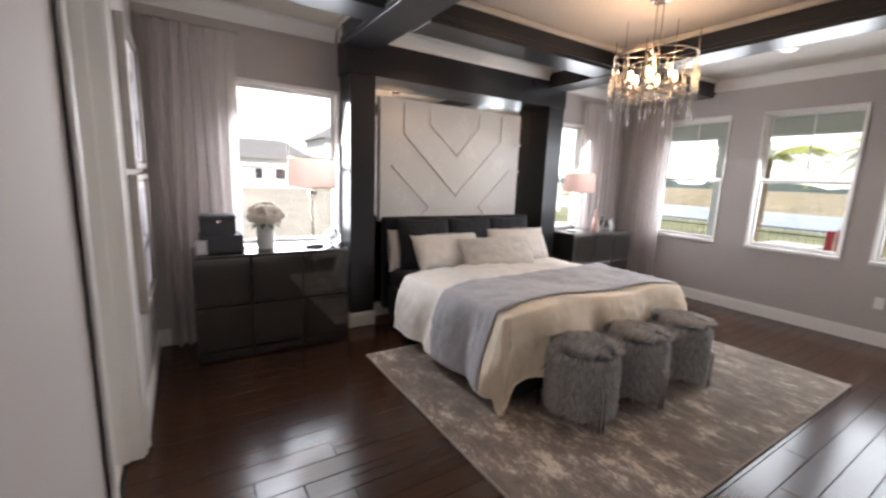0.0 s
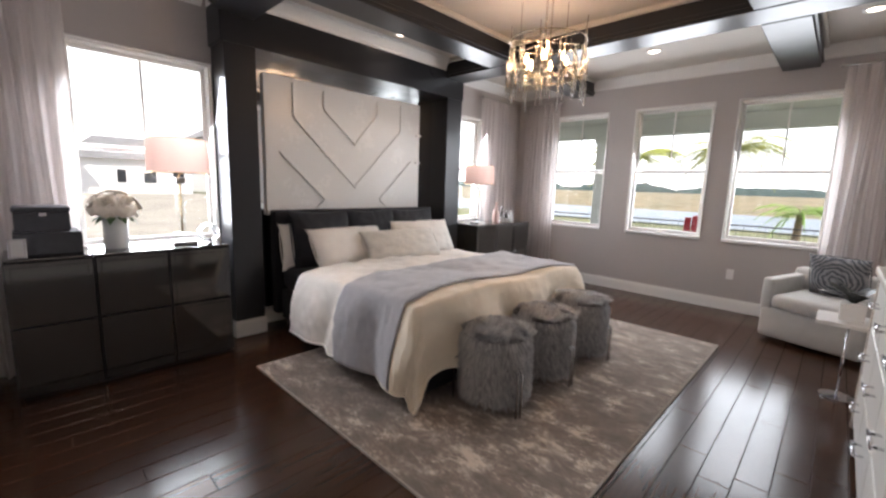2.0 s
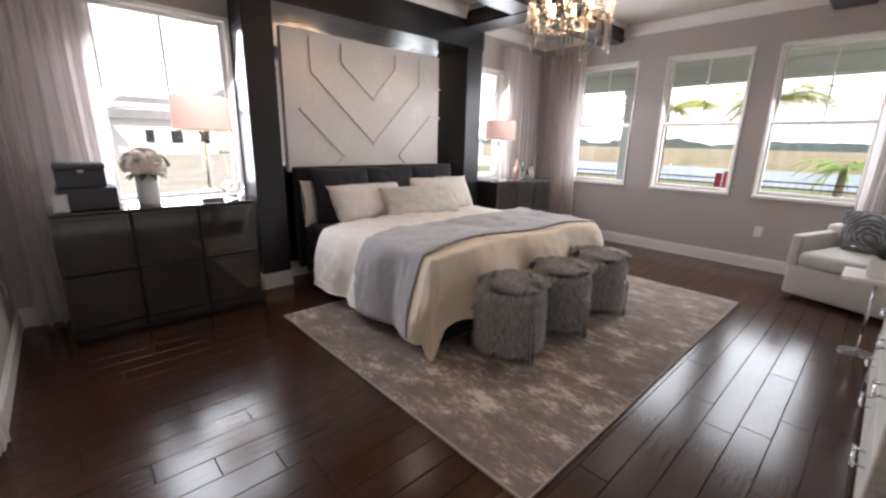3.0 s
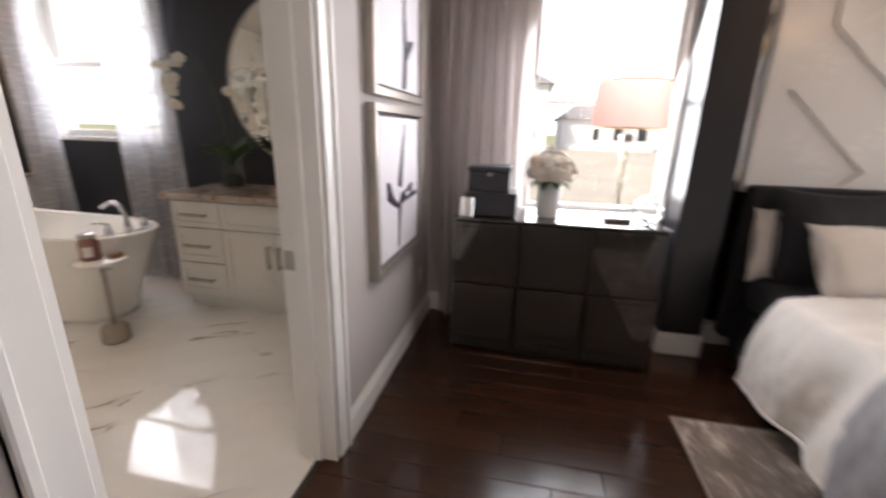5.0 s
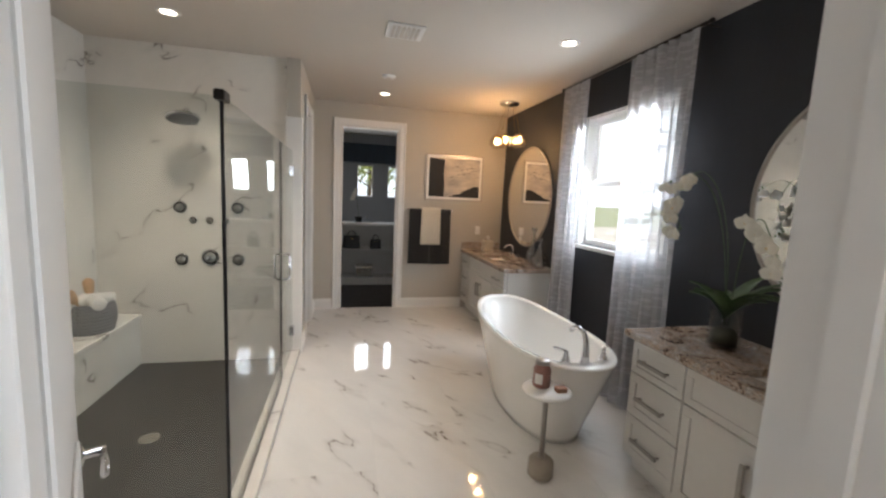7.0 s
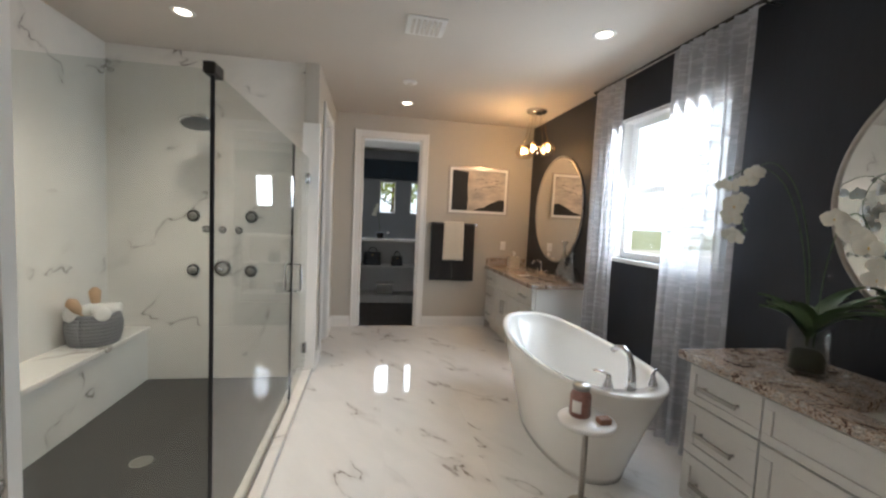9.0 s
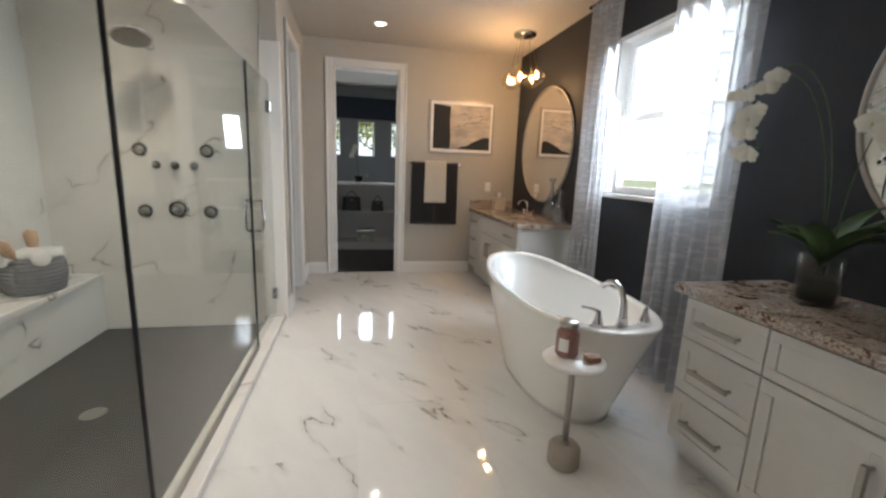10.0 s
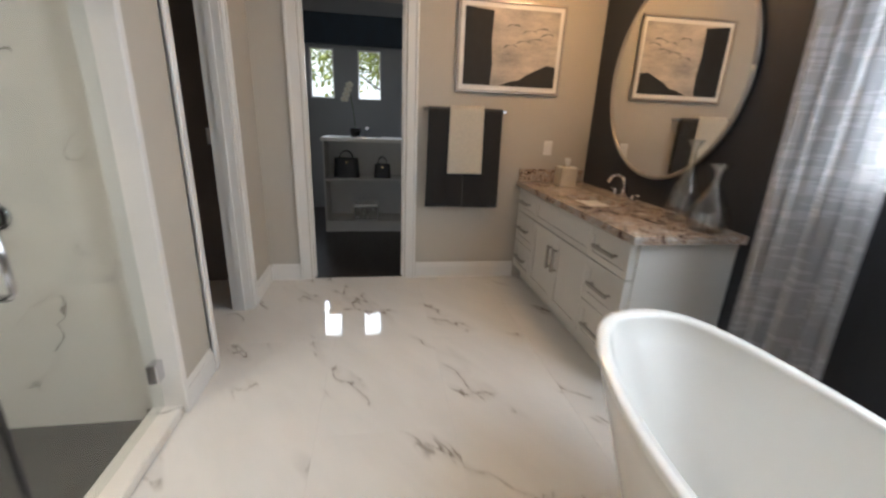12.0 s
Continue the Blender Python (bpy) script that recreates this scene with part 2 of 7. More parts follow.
structure("floor", bm_box(0.55, 1.25, -0.12, 6.60, 5.95, -0.012), mat("floor_gap", (0.01, 0.008, 0.006), 0.6), "dark stained hardwood plank floor", "floor")
fb = bm_box(-4.82, 3.325, -0.20, 0.55, 5.95, -0.0015)
bm_box(-4.82, 1.5, -0.20, -3.452, 3.3245, -0.0015, bm=fb)
bm_box(-0.90, 2.53, -0.20, 0.55, 3.3245, -0.0015, bm=fb)
structure("floor_bath", fb, mat("tile_grout", (0.70, 0.68, 0.65), 0.8), "white marble tile floor", "floor")
structure("ceiling", bm_box(0.635, 1.40, CZ, 6.45, 5.80, CZ + 0.1), CEIL, "off-white painted ceiling", "ceiling")
structure("ceiling_bath", bm_box(-4.70, 1.5, CZ, 0.48, 5.92, CZ + 0.1), CEIL, "off-white painted bathroom ceiling", "ceiling")


# ---- windows and doors ----
def baseboard(name, axis, a0, a1, face, sign, h=0.135, label="white painted baseboard"):
    """A board with a stepped top, on the wall face, projecting towards sign."""
    b = bmesh.new()
    for t, z0, z1 in ((0.016, 0.0, h * 0.78), (0.010, h * 0.78, h * 0.92), (0.006, h * 0.92, h)):
        p0, p1 = sorted((face, face + sign * t))
        if axis == "x":
            bm_box(a0, p0, z0, a1, p1, z1, bm=b)
        else:
            bm_box(p0, a0, z0, p1, a1, z1, bm=b)
    return structure(name, b, TRIM, label, "baseboard")


def window(name, axis, hole, face, out, label, trim=0.016):
    """Double-hung window: casing, sill, two sashes with muntin, panes. out: way to the outside."""
    a0, a1, z0, z1 = hole
    w = empty(name, label, "window", kind="structure")

    def bx(x0, x1, d0, d1, zz0, zz1, bev=0.004):
        p0, p1 = sorted((face + out * d0, face + out * d1))
        return bm_box(x0, p0, zz0, x1, p1, zz1, bev) if axis == "x" else bm_box(p0, x0, zz0, p1, x1, zz1, bev)

    part("window_sill", bx(a0 - trim, a1 + trim, -0.03, 0.06, z0 - 0.035, z0 - 0.001), TRIM, w)
    for nm, q in (("casing", (a0 - trim, a0 - 0.001, z0, z1)), ("casing", (a1 + 0.001, a1 + trim, z0, z1)), ("head_casing", (a0 - trim, a1 + trim, z1 + 0.001, z1 + trim))):
        part(nm, bx(q[0], q[1], -0.014, 0.0, q[2], q[3]), TRIM, w)
    zm = (z0 + z1) / 2
    f = 0.055 if name == "window_6" else 0.038
    for s0, s1, d in ((z0, zm + 0.015, 0.055), (zm - 0.015, z1, 0.085)):
        fr = part("sash", bx(a0 + 0.002, a0 + f, d, d + 0.028, s0 + 0.001, s1), TRIM, w)
        part("stile", bx(a1 - f, a1 - 0.002, d, d + 0.028, s0 + 0.001, s1), TRIM, fr)
        part("rail", bx(a0 + f, a1 - f, d + 0.001, d + 0.027, s0 + 0.001, s0 + f), TRIM, fr)
        part("rail", bx(a0 + f, a1 - f, d + 0.001, d + 0.027, s1 - f, s1 - 0.001), TRIM, fr)
        pane = part("pane", bx(a0 + f, a1 - f, d + 0.012, d + 0.016, s0 + f, s1 - f, 0), PANE, w)
        pane.visible_shadow = False
    for q in ((a0, a0 + 0.010, z0, z1), (a1 - 0.010, a1, z0, z1), (a0 + 0.010, a1 - 0.010, z1 - 0.010, z1)):
        part("reveal_board", bx(q[0], q[1], 0.001, 0.146, q[2], q[3], 0), TRIM, w)
    am = (a0 + a1) / 2
    part("muntin", bx(am - 0.008, am + 0.008, 0.09, 0.108, zm + 0.02, z1 - f), TRIM, w)
    return w


window("window_1", "x", WIN_N1, WN, 1, "white double-hung window over the dresser")
window("window_2", "x", WIN_N2, WN, 1, "white double-hung window by the corner")
for k, h in enumerate(WIN_E):
    window("window_%d" % (k + 3), "y", h, WE, 1, "white double-hung window looking onto the porch")
window("window_6", "x", WIN_B, BN, 1, "white bathroom window above the tub")


def casing(name, axis, hole, face, sign, label, w=0.09):
    a0, a1, _, z1 = hole
    c = empty(name, label, "door casing", kind="structure")

    def bx(x0, x1, t, z0, zz1):
        p0, p1 = sorted((face, face + sign * t))
        return bm_box(x0, p0, z0, x1, p1, zz1, 0.004) if axis == "x" else bm_box(p0, x0, z0, p1, x1, zz1, 0.004)

    for x0, x1, e in ((a0 - w, a0 - 0.006, -1), (a1 + 0.006, a1 + w, 1)):
        part("side_casing", bx(x0, x1, 0.016, 0, z1 + w), TRIM, c)
        o = x0 if e < 0 else x1
        part("back_band", bx(min(o, o - e * 0.022), max(o, o - e * 0.022), 0.026, 0, z1 + w + 0.004), TRIM, c)
    part("head_casing", bx(a0 - 0.006, a1 + 0.006, 0.015, z1 + 0.006, z1 + w), TRIM, c)
    return c


def jamb(name, axis, hole, p0, p1, label):
    a0, a1, _, z1 = hole
    c = empty(name, label, "door jamb", kind="structure")
    pm = (p0 + p1) / 2
    for x0, x1, s in ((a0 - 0.001, a0 + 0.014, 1), (a1 - 0.014, a1 + 0.001, -1)):
        q = (x0, p0 - 0.004, 0, x1, p1 + 0.004, z1) if axis == "x" else (p0 - 0.004, x0, 0, p1 + 0.004, x1, z1)
        part("jamb_side", bm_box(*q), TRIM, c)
        y0, y1 = sorted(((x1 if s > 0 else x0), (x1 if s > 0 else x0) + s * 0.012))
        q = (y0, pm - 0.02, 0, y1, pm + 0.02, z1 - 0.015) if axis == "x" else (pm - 0.02, y0, 0, pm + 0.02, y1, z1 - 0.015)
        part("door_stop", bm_box(*q), TRIM, c)
    q = (a0 + 0.014, p0 - 0.004, z1 - 0.014, a1 - 0.014, p1 + 0.004, z1 + 0.001) if axis == "x" else (p0 - 0.004, a0 + 0.014, z1 - 0.014, p1 + 0.004, a1 - 0.014, z1 + 0.001)
    part("jamb_head", bm_box(*q), TRIM, c)
    return c


casing("casing_bedroom", "y", DOOR_B, WW, 1, "white door casing on the bedroom side")
casing("casing_bath", "y", DOOR_B, 0.48, -1, "white door casing on the bathroom side")
jb = jamb("jamb_bath", "y", DOOR_B, 0.48, WW, "white door jamb with a strike plate")
part("strike_plate", bm_box(0.485, 4.257, 0.80, 0.52, 4.2605, 0.87, 0.001), NICKEL, jb, "brushed nickel strike plate")
casing("casing_toilet", "x", DOOR_T, 3.33, 1, "white door casing of the toilet room", 0.075)
jt = jamb("jamb_toilet", "x", DOOR_T, 3.21, 3.33, "white door jamb of the toilet room")
part("strike_plate", bm_box(-4.158, 3.255, 0.86, -4.154, 3.285, 0.93), NICKEL, jt, "dark strike plate")
casing("casing_closet", "y", DOOR_C, -4.70, 1, "white door casing of the closet", 0.09)
jamb("jamb_closet", "y", DOOR_C, -4.82, -4.70, "white door jamb of the closet")

# the bathroom door, swung well open into the bathroom
door = empty("door_1", "white panelled bathroom door standing open", "door", kind="structure", at=(0.462, 3.470, 0))
part("leaf", bm_box(0, 0, 0.012, 0.75, 0.035, 2.38, 0.003), TRIM, door)
for z0, z1 in ((0.25, 1.0), (1.15, 2.2)):
    pb = bm_box(0.12, -0.008, z0, 0.63, 0.0, z1, 0.004)
    part("panel", pb, TRIM, door)
lev = part("handle", bm_lathe([(0.026, 0), (0.026, 0.008), (0.011, 0.012), (0.010, 0.05)], n=16), CHROME, door, "chrome lever handle", True)
lev.location, lev.rotation_euler = (0.69, 0.0, 0.93), (radians(90), 0, 0)
part("lever", bm_tube([(0, 0, 0.045), (-0.06, 0.004, 0.047), (-0.11, 0.0, 0.045)], 0.008), CHROME, lev, "", True)
door.rotation_euler = (0, 0, radians(180 + 27))

# ---- trim of the rooms ----
baseboard("baseboard_west", "y", 4.37, WN - 0.017, WW, 1)
baseboard("baseboard_west_b", "y", 1.42, 3.352, WW, 1)
baseboard("baseboard_north", "x", WW, 2.15, WN, -1)
baseboard("baseboard_north_b", "x", 4.80, WE - 0.017, WN, -1)
baseboard("baseboard_east", "y", 1.40, WN - 0.017, WE, -1)
baseboard("baseboard_south", "x", WW, WE - 0.017, 1.40, 1)
baseboard("baseboard_bath_west", "y", 4.505, 5.36, -4.70, 1)
baseboard("baseboard_bath_west_b", "y", 3.347, 3.565, -4.70, 1)
baseboard("baseboard_bath_south", "x", -4.70, -4.25, 3.33, 1)
baseboard("baseboard_pier", "x", -3.44, -3.115, 3.33, 1)
baseboard("baseboard_bath_east", "y", 4.37, 5.36, 0.48, -1)


def crown(name, axis, a0, a1, face, sign):
    """Crown moulding: a slanted board between wall and ceiling."""
    b = bmesh.new()
    prof = [(0.0, CZ - 0.118), (0.010, CZ - 0.118), (0.016, CZ - 0.098), (0.03, CZ - 0.085), (0.066, CZ - 0.03), (0.078, CZ - 0.022), (0.078, CZ - 0.001), (0.0, CZ - 0.001)]
    ends = []
    for a in (a0, a1):
        ends.append([b.verts.new((a, face + sign * d, z) if axis == "x" else (face + sign * d, a, z)) for d, z in prof])
    n = len(prof)
    for i in range(n):
        b.faces.new((ends[0][i], ends[0][(i + 1) % n], ends[1][(i + 1) % n], ends[1][i]))
    b.faces.new(ends[0])
    b.faces.new(ends[1][::-1])
    bmesh.ops.recalc_face_normals(b, faces=b.faces[:])
    return structure(name, b, TRIM, "white crown moulding", "crown moulding")


crown("crown_north", "x", WW, 2.10, WN, -1)
crown("crown_north_b", "x", 4.82, WE - 0.002, WN, -1)
crown("crown_east", "y", 1.40, WN - 0.002, WE, -1)
crown("crown_west", "y", 1.40, WN - 0.002, WW, 1)
crown("crown_south", "x", WW + 0.002, WE - 0.002, 1.40, 1)
crown("crown_niche", "x", 2.402, 4.498, 5.52, -1)

# ---- coffer beams ----
BB, BT = 2.50, CZ - 0.002


def beam(x0, y0, x1, y1, label="black satin painted ceiling beam"):
    e = empty("ceiling_beam", label, "beam", "ceiling beams", "structure", (x0, y0, BT))
    e.location = (0, 0, 0)
    part("beam_box", bm_box(x0, y0, BB, x1, y1, BT, 0.004), BLACKP, e)
    lx = (x1 - x0) > (y1 - y0)
    for s in (0, 1):
        if lx:
            yy = y0 - 0.018 if s == 0 else y1
            q = (x0, yy, BB + 0.03, x1, yy + 0.018, BB + 0.06)
        else:
            xx = x0 - 0.018 if s == 0 else x1
            q = (xx, y0, BB + 0.03, xx + 0.018, y1, BB + 0.06)
        part("bead", bm_box(*q, 0.003), BLACKP, e)
        if lx:
            yy = y0 - 0.04 if s == 0 else y1
            q = (x0 + 0.03, yy, BT - 0.045, x1 - 0.03, yy + 0.04, BT - 0.001)
        else:
            xx = x0 - 0.04 if s == 0 else x1
            q = (xx, y0, BT - 0.045, xx + 0.04, y1, BT - 0.001)
        part("cove_moulding", bm_box(*q, 0.012, 2), CEIL, e, "pale cove moulding under the ceiling")
    return e


beam(2.08, 1.50, 2.38, 5.519)
beam(4.52, 1.50, 4.82, 5.519)
for y in (4.60, 2.40):
    beam(0.72, y, 2.06, y + 0.28)
    beam(2.40, y, 4.50, y + 0.28)
    beam(4.84, y, 6.35, y + 0.28)

# ---- niche behind the bed: black columns, header, mirror, panel ----
niche = empty("bed_niche", "black painted columns and header framing the bed", "wall niche", kind="structure")
for x0, x1 in ((2.15, 2.385), (4.56, 4.81)):
    col = part("column", bm_box(x0, 5.52, 0, x1, WN - 0.001, 2.30, 0.004), BLACKP, niche)
    part("column_base", bm_box(x0 - 0.012, 5.505, 0, x1 + 0.010, 5.75, 0.12, 0.004), TRIM, col, "white baseboard block")
    part("base_cap", bm_box(x0 - 0.008, 5.511, 0.12, x1 + 0.006, 5.75, 0.138, 0.003), TRIM, col)
part("header", bm_box(2.13, 5.52, 2.301, 4.83, WN - 0.001, 2.584, 0.004), BLACKP, niche)
part("fascia", bm_box(2.13, 5.523, 2.585, 4.83, WN - 0.001, BT), TRIM, niche, "white fascia above the black header")
part("niche_base", bm_box(2.40, 5.72, 0, 4.55, 5.765, 0.12, 0.004), TRIM, niche)
structure("mirror_wall", bm_box(2.387, 5.776, 0.0, 4.558, 5.788, 2.299), MIRROR, "tall mirror lining the niche behind the bed", "mirror")

panel = tagged(empty("wall_panel", "white panel with raised geometric moulding above the headboard", "wall panel"), "white panel with raised geometric moulding above the headboard", "wall panel")
part("board", bm_box(2.525, 5.742, 0.98, 4.33, 5.774, 2.19, 0.003), WHITEP, panel)


def strip(x0, z0, x1, z1, w=0.022):
    d = Vector((x1 - x0, 0, z1 - z0))
    b = bm_box(-d.length / 2, -0.015, -w / 2, d.length / 2, 0.0, w / 2, 0.002)
    ob = part("moulding_strip", b, WHITEP, panel)
    ob.location = ((x0 + x1) / 2 + 0.02, 5.742, (z0 + z1) / 2)
    ob.rotation_euler = (0, -math.atan2(z1 - z0, x1 - x0), 0)


for q in ((2.77, 2.15, 2.77, 1.86), (2.77, 1.86, 3.43, 1.24), (3.43, 1.26, 4.02, 1.86), (4.02, 1.86, 4.02, 2.15), (3.08, 2.13, 3.08, 1.97), (3.08, 1.97, 3.43, 1.67),
          (3.44, 1.70, 3.70, 1.99), (3.70, 1.99, 3.70, 2.13), (2.64, 1.54, 3.08, 1.12), (3.08, 1.12, 2.97, 1.02), (4.18, 1.55, 3.74, 1.12), (3.74, 1.12, 3.85, 1.02),
          (4.25, 1.85, 4.325, 1.85), (4.25, 1.54, 4.325, 1.54)):
    strip(*q)


# ---- curtains ----
def curtain(name, axis, a0, a1, face, z1, material, label, folds=7, depth=0.035, spread=0.06, ring=None, seed=1):
    """A hanging sheet of soft folds, pinched at the head and wider at the hem."""
    rnd = random.Random(seed)
    ph = [rnd.uniform(-0.5, 0.5) for _ in range(9)]
    c = tagged(empty(name, label, "curtain", "curtains"), label)

    def f(u, v):
        mid = (a0 + a1) / 2
        s = (u - 0.5) * (a1 - a0) * (1 + spread * (1 - v)) + 0.012 * math.sin(9 * u + 5 * v + ph[0])
        k = 2 * math.pi * folds * u + 0.5 * math.sin(5 * u + ph[1]) + 0.25 * math.sin(3 * v + ph[2] * 6)
        d = depth * (0.75 + 0.5 * (1 - v)) * (math.sin(k) + 0.35 * math.sin(2.3 * k + ph[3])) * (0.55 + 0.45 * math.cos(1.7 * u + ph[4]))
        z = 0.02 + v * (z1 - 0.02)
        return (mid + s, face + d, z) if axis == "x" else (face + d, mid + s, z)

    part("panel", bm_grid(f, folds * 12, 16), material, c, "", True)
    n = folds + 1
    for i in range(n):
        a = a0 + (a1 - a0) * (i + 0.5) / n
        b = bm_box(a - 0.007, face - 0.012, z1 - 0.09, a + 0.007, face + 0.012, z1 + 0.004, 0.004) if axis == "x" else bm_box(face - 0.012, a - 0.007, z1 - 0.09, face + 0.012, a + 0.007, z1 + 0.004, 0.004)
        part("pleat", b, material, c)
    return c


def rod(axis, a0, a1, face, z, material, wall):
    c = empty("curtain_rod", "slim metal curtain rod above the window", "curtain rod", "curtain rods")
    p = [(a0, face, z), (a1, face, z)] if axis == "x" else [(face, a0, z), (face, a1, z)]
    part("pole", bm_tube(p, 0.010), material, c, "", True)
    for a in (a0, a1):
        at = (a, face, z) if axis == "x" else (face, a, z)
        part("finial", bm_lathe([(0, -0.018), (0.016, -0.008), (0.018, 0.004), (0, 0.018)], at, 12), material, c, "", True)
    for a in (a0 + 0.06, a1 - 0.06):
        q = [(a, face, z), (a, wall, z)] if axis == "x" else [(face, a, z), (wall, a, z)]
        part("bracket", bm_tube(q, 0.006, 8), material, c, "", True)


DARKM = mat("dark_bronze", (0.05, 0.045, 0.04), 0.4, 0.8, vary=0.1)
curtain("curtain", "x", 0.74, 1.27, 5.70, 2.47, CURT, "pale sheer curtain hanging beside the dresser window", 7, seed=2)
rod("x", 0.72, 1.30, 5.70, 2.48, NICKEL, WN)
curtain("curtain", "x", 5.45, 6.22, 5.70, 2.47, CURT, "pale sheer curtain in the window corner", 8, seed=3)
rod("x", 5.43, 6.25, 5.70, 2.48, NICKEL, WN)
curtain("curtain", "y", 5.08, 5.60, 6.34, 2.47, CURT, "pale sheer curtain beside the porch windows", 7, seed=4)
curtain("curtain", "y", 1.62, 2.20, 6.34, 2.47, CURT, "pale sheer curtain behind the armchair", 7, seed=5)
rod("y", 5.04, 5.64, 6.34, 2.48, NICKEL, WE)
rod("y", 1.57, 2.25, 6.34, 2.48, NICKEL, WE)


# ---- bed ----
def smooth_noise(x, y, z=0.0, s=1.0):
    return noise.noise(Vector((x * s, y * s, z)))


bed = empty("bed", "king bed with black upholstered frame and headboard", "bed")
hb = part("headboard", bm_box(2.53, 5.615, 0.10, 4.43, 5.715, 1.03, 0.02, 3), BLACKV, bed)
part("side_frame", bm_box(2.57, 3.72, 0.06, 4.39, 5.612, 0.33, 0.02, 2), BLACKV, bed)
part("mattress", bm_box(2.575, 3.80, 0.335, 4.385, 5.60, 0.54, 0.06, 3), BLACKV, bed, "mattress in a black fitted sheet", True)
for x in (2.62, 4.34):
    for y in (3.80, 5.55):
        part("leg", bm_lathe([(0.025, 0.0), (0.03, 0.062)], (x, y, 0), 12), BLACKP, bed)


def drape(x0, x1, y0, y1, top, lims, puff, seed, low=0.03, wr=0.012):
    """A cover laid over a box x0..x1, y0..y1: lims are the overhangs left, right, foot, head."""
    L, R, F, H = lims
    r = 0.10

    def f(u, v):
        sx = x0 - L + u * (x1 - x0 + L + R)
        sy = y0 - F + v * (y1 - y0 + F + H)
        ox = max(0, x0 - sx) - max(0, sx - x1)
        oy = max(0, y0 - sy)
        cx, cy = min(max(sx, x0), x1), max(sy, y0)
        d = math.hypot(ox, oy)
        n1 = smooth_noise(sx, sy, seed, 2.2)
        n2 = smooth_noise(sx, sy, seed + 7, 7.0)
        edge = min(cx - x0, x1 - cx, 0.22) / 0.22
        n3 = smooth_noise(sx + 0.4 * n2, sy, seed + 3, 17.0)
        z = top + puff * (0.6 + 0.4 * n1) * (1 if d < 0.01 else max(0, 1 - d / 0.25)) + wr * n2 + 0.007 * n3 - 0.028 * (1 - edge) ** 2
        if d > 0:
            out = r * (1 - math.exp(-d / 0.09)) + d * 0.10
            fold = (0.034 * math.sin(9 * (sx if oy > abs(ox) else sy) + 3 * n1) + 0.012 * n3) * min(1, d / 0.2)
            ux, uy = (-ox / d, -oy / d)
            cx += ux * (out + fold)
            cy += uy * (out + fold)
            z -= max(0, d - 0.05) ** 1.0
        return (cx, cy, max(z, low + 0.02 * n2))

    return f


def hem(f, n, parent, material, label, sides=True):
    """Corded hem along the foot edge of a cover, and down its two sides."""
    runs = [[(i / n, 0.0) for i in range(n + 1)]]
    if sides:
        runs += [[(u, i / 40) for i in range(41)] for u in (0.0, 1.0)]
    for run in runs:
        part("hem", bm_tube([f(*q) for q in run], 0.009, 8), material, parent, label, True)


duvet = empty("duvet", "rumpled white cotton duvet hanging over the bed", "duvet")
duvet_f = drape(2.57, 4.39, 3.80, 5.10, 0.565, (0.47, 0.45, 0.34, 0.0), 0.07, 3.0, 0.03, 0.018)
part("cover", bm_grid(duvet_f, 120, 84, 0.02), LINEN, duvet, "", True)
hem(duvet_f, 110, duvet, LINEN, "white corded hem")
quilt = empty("foot_quilt", "cream quilt folded over the foot of the bed", "quilt")
quilt_f = drape(2.545, 4.415, 3.775, 4.00, 0.590, (0.49, 0.46, 0.42, 0.0), 0.075, 3.0, 0.022, 0.018)
part("cover", bm_grid(quilt_f, 120, 40, 0.022), CREAM, quilt, "", True)
hem(quilt_f, 110, quilt, CREAM, "cream corded hem")
throw = empty("throw_blanket", "grey throw blanket laid across the bed", "blanket")
throw_g = drape(2.535, 4.425, 3.0, 4.70, 0.606, (0.50, 0.44, 0.0, 0.0), 0.078, 3.0, 0.03, 0.014)


def throw_f(u, v):
    """The throw lies askew, wider at one side, with wavering edges."""
    y = 3.80 + 0.04 * math.sin(5 * u) + 0.012 * math.sin(23 * u) + v * (0.58 + 0.16 * u)
    return throw_g(u, (y - 3.0) / 1.70)


part("cover", bm_grid(throw_f, 110, 36, 0.012), THROW, throw, "", True)


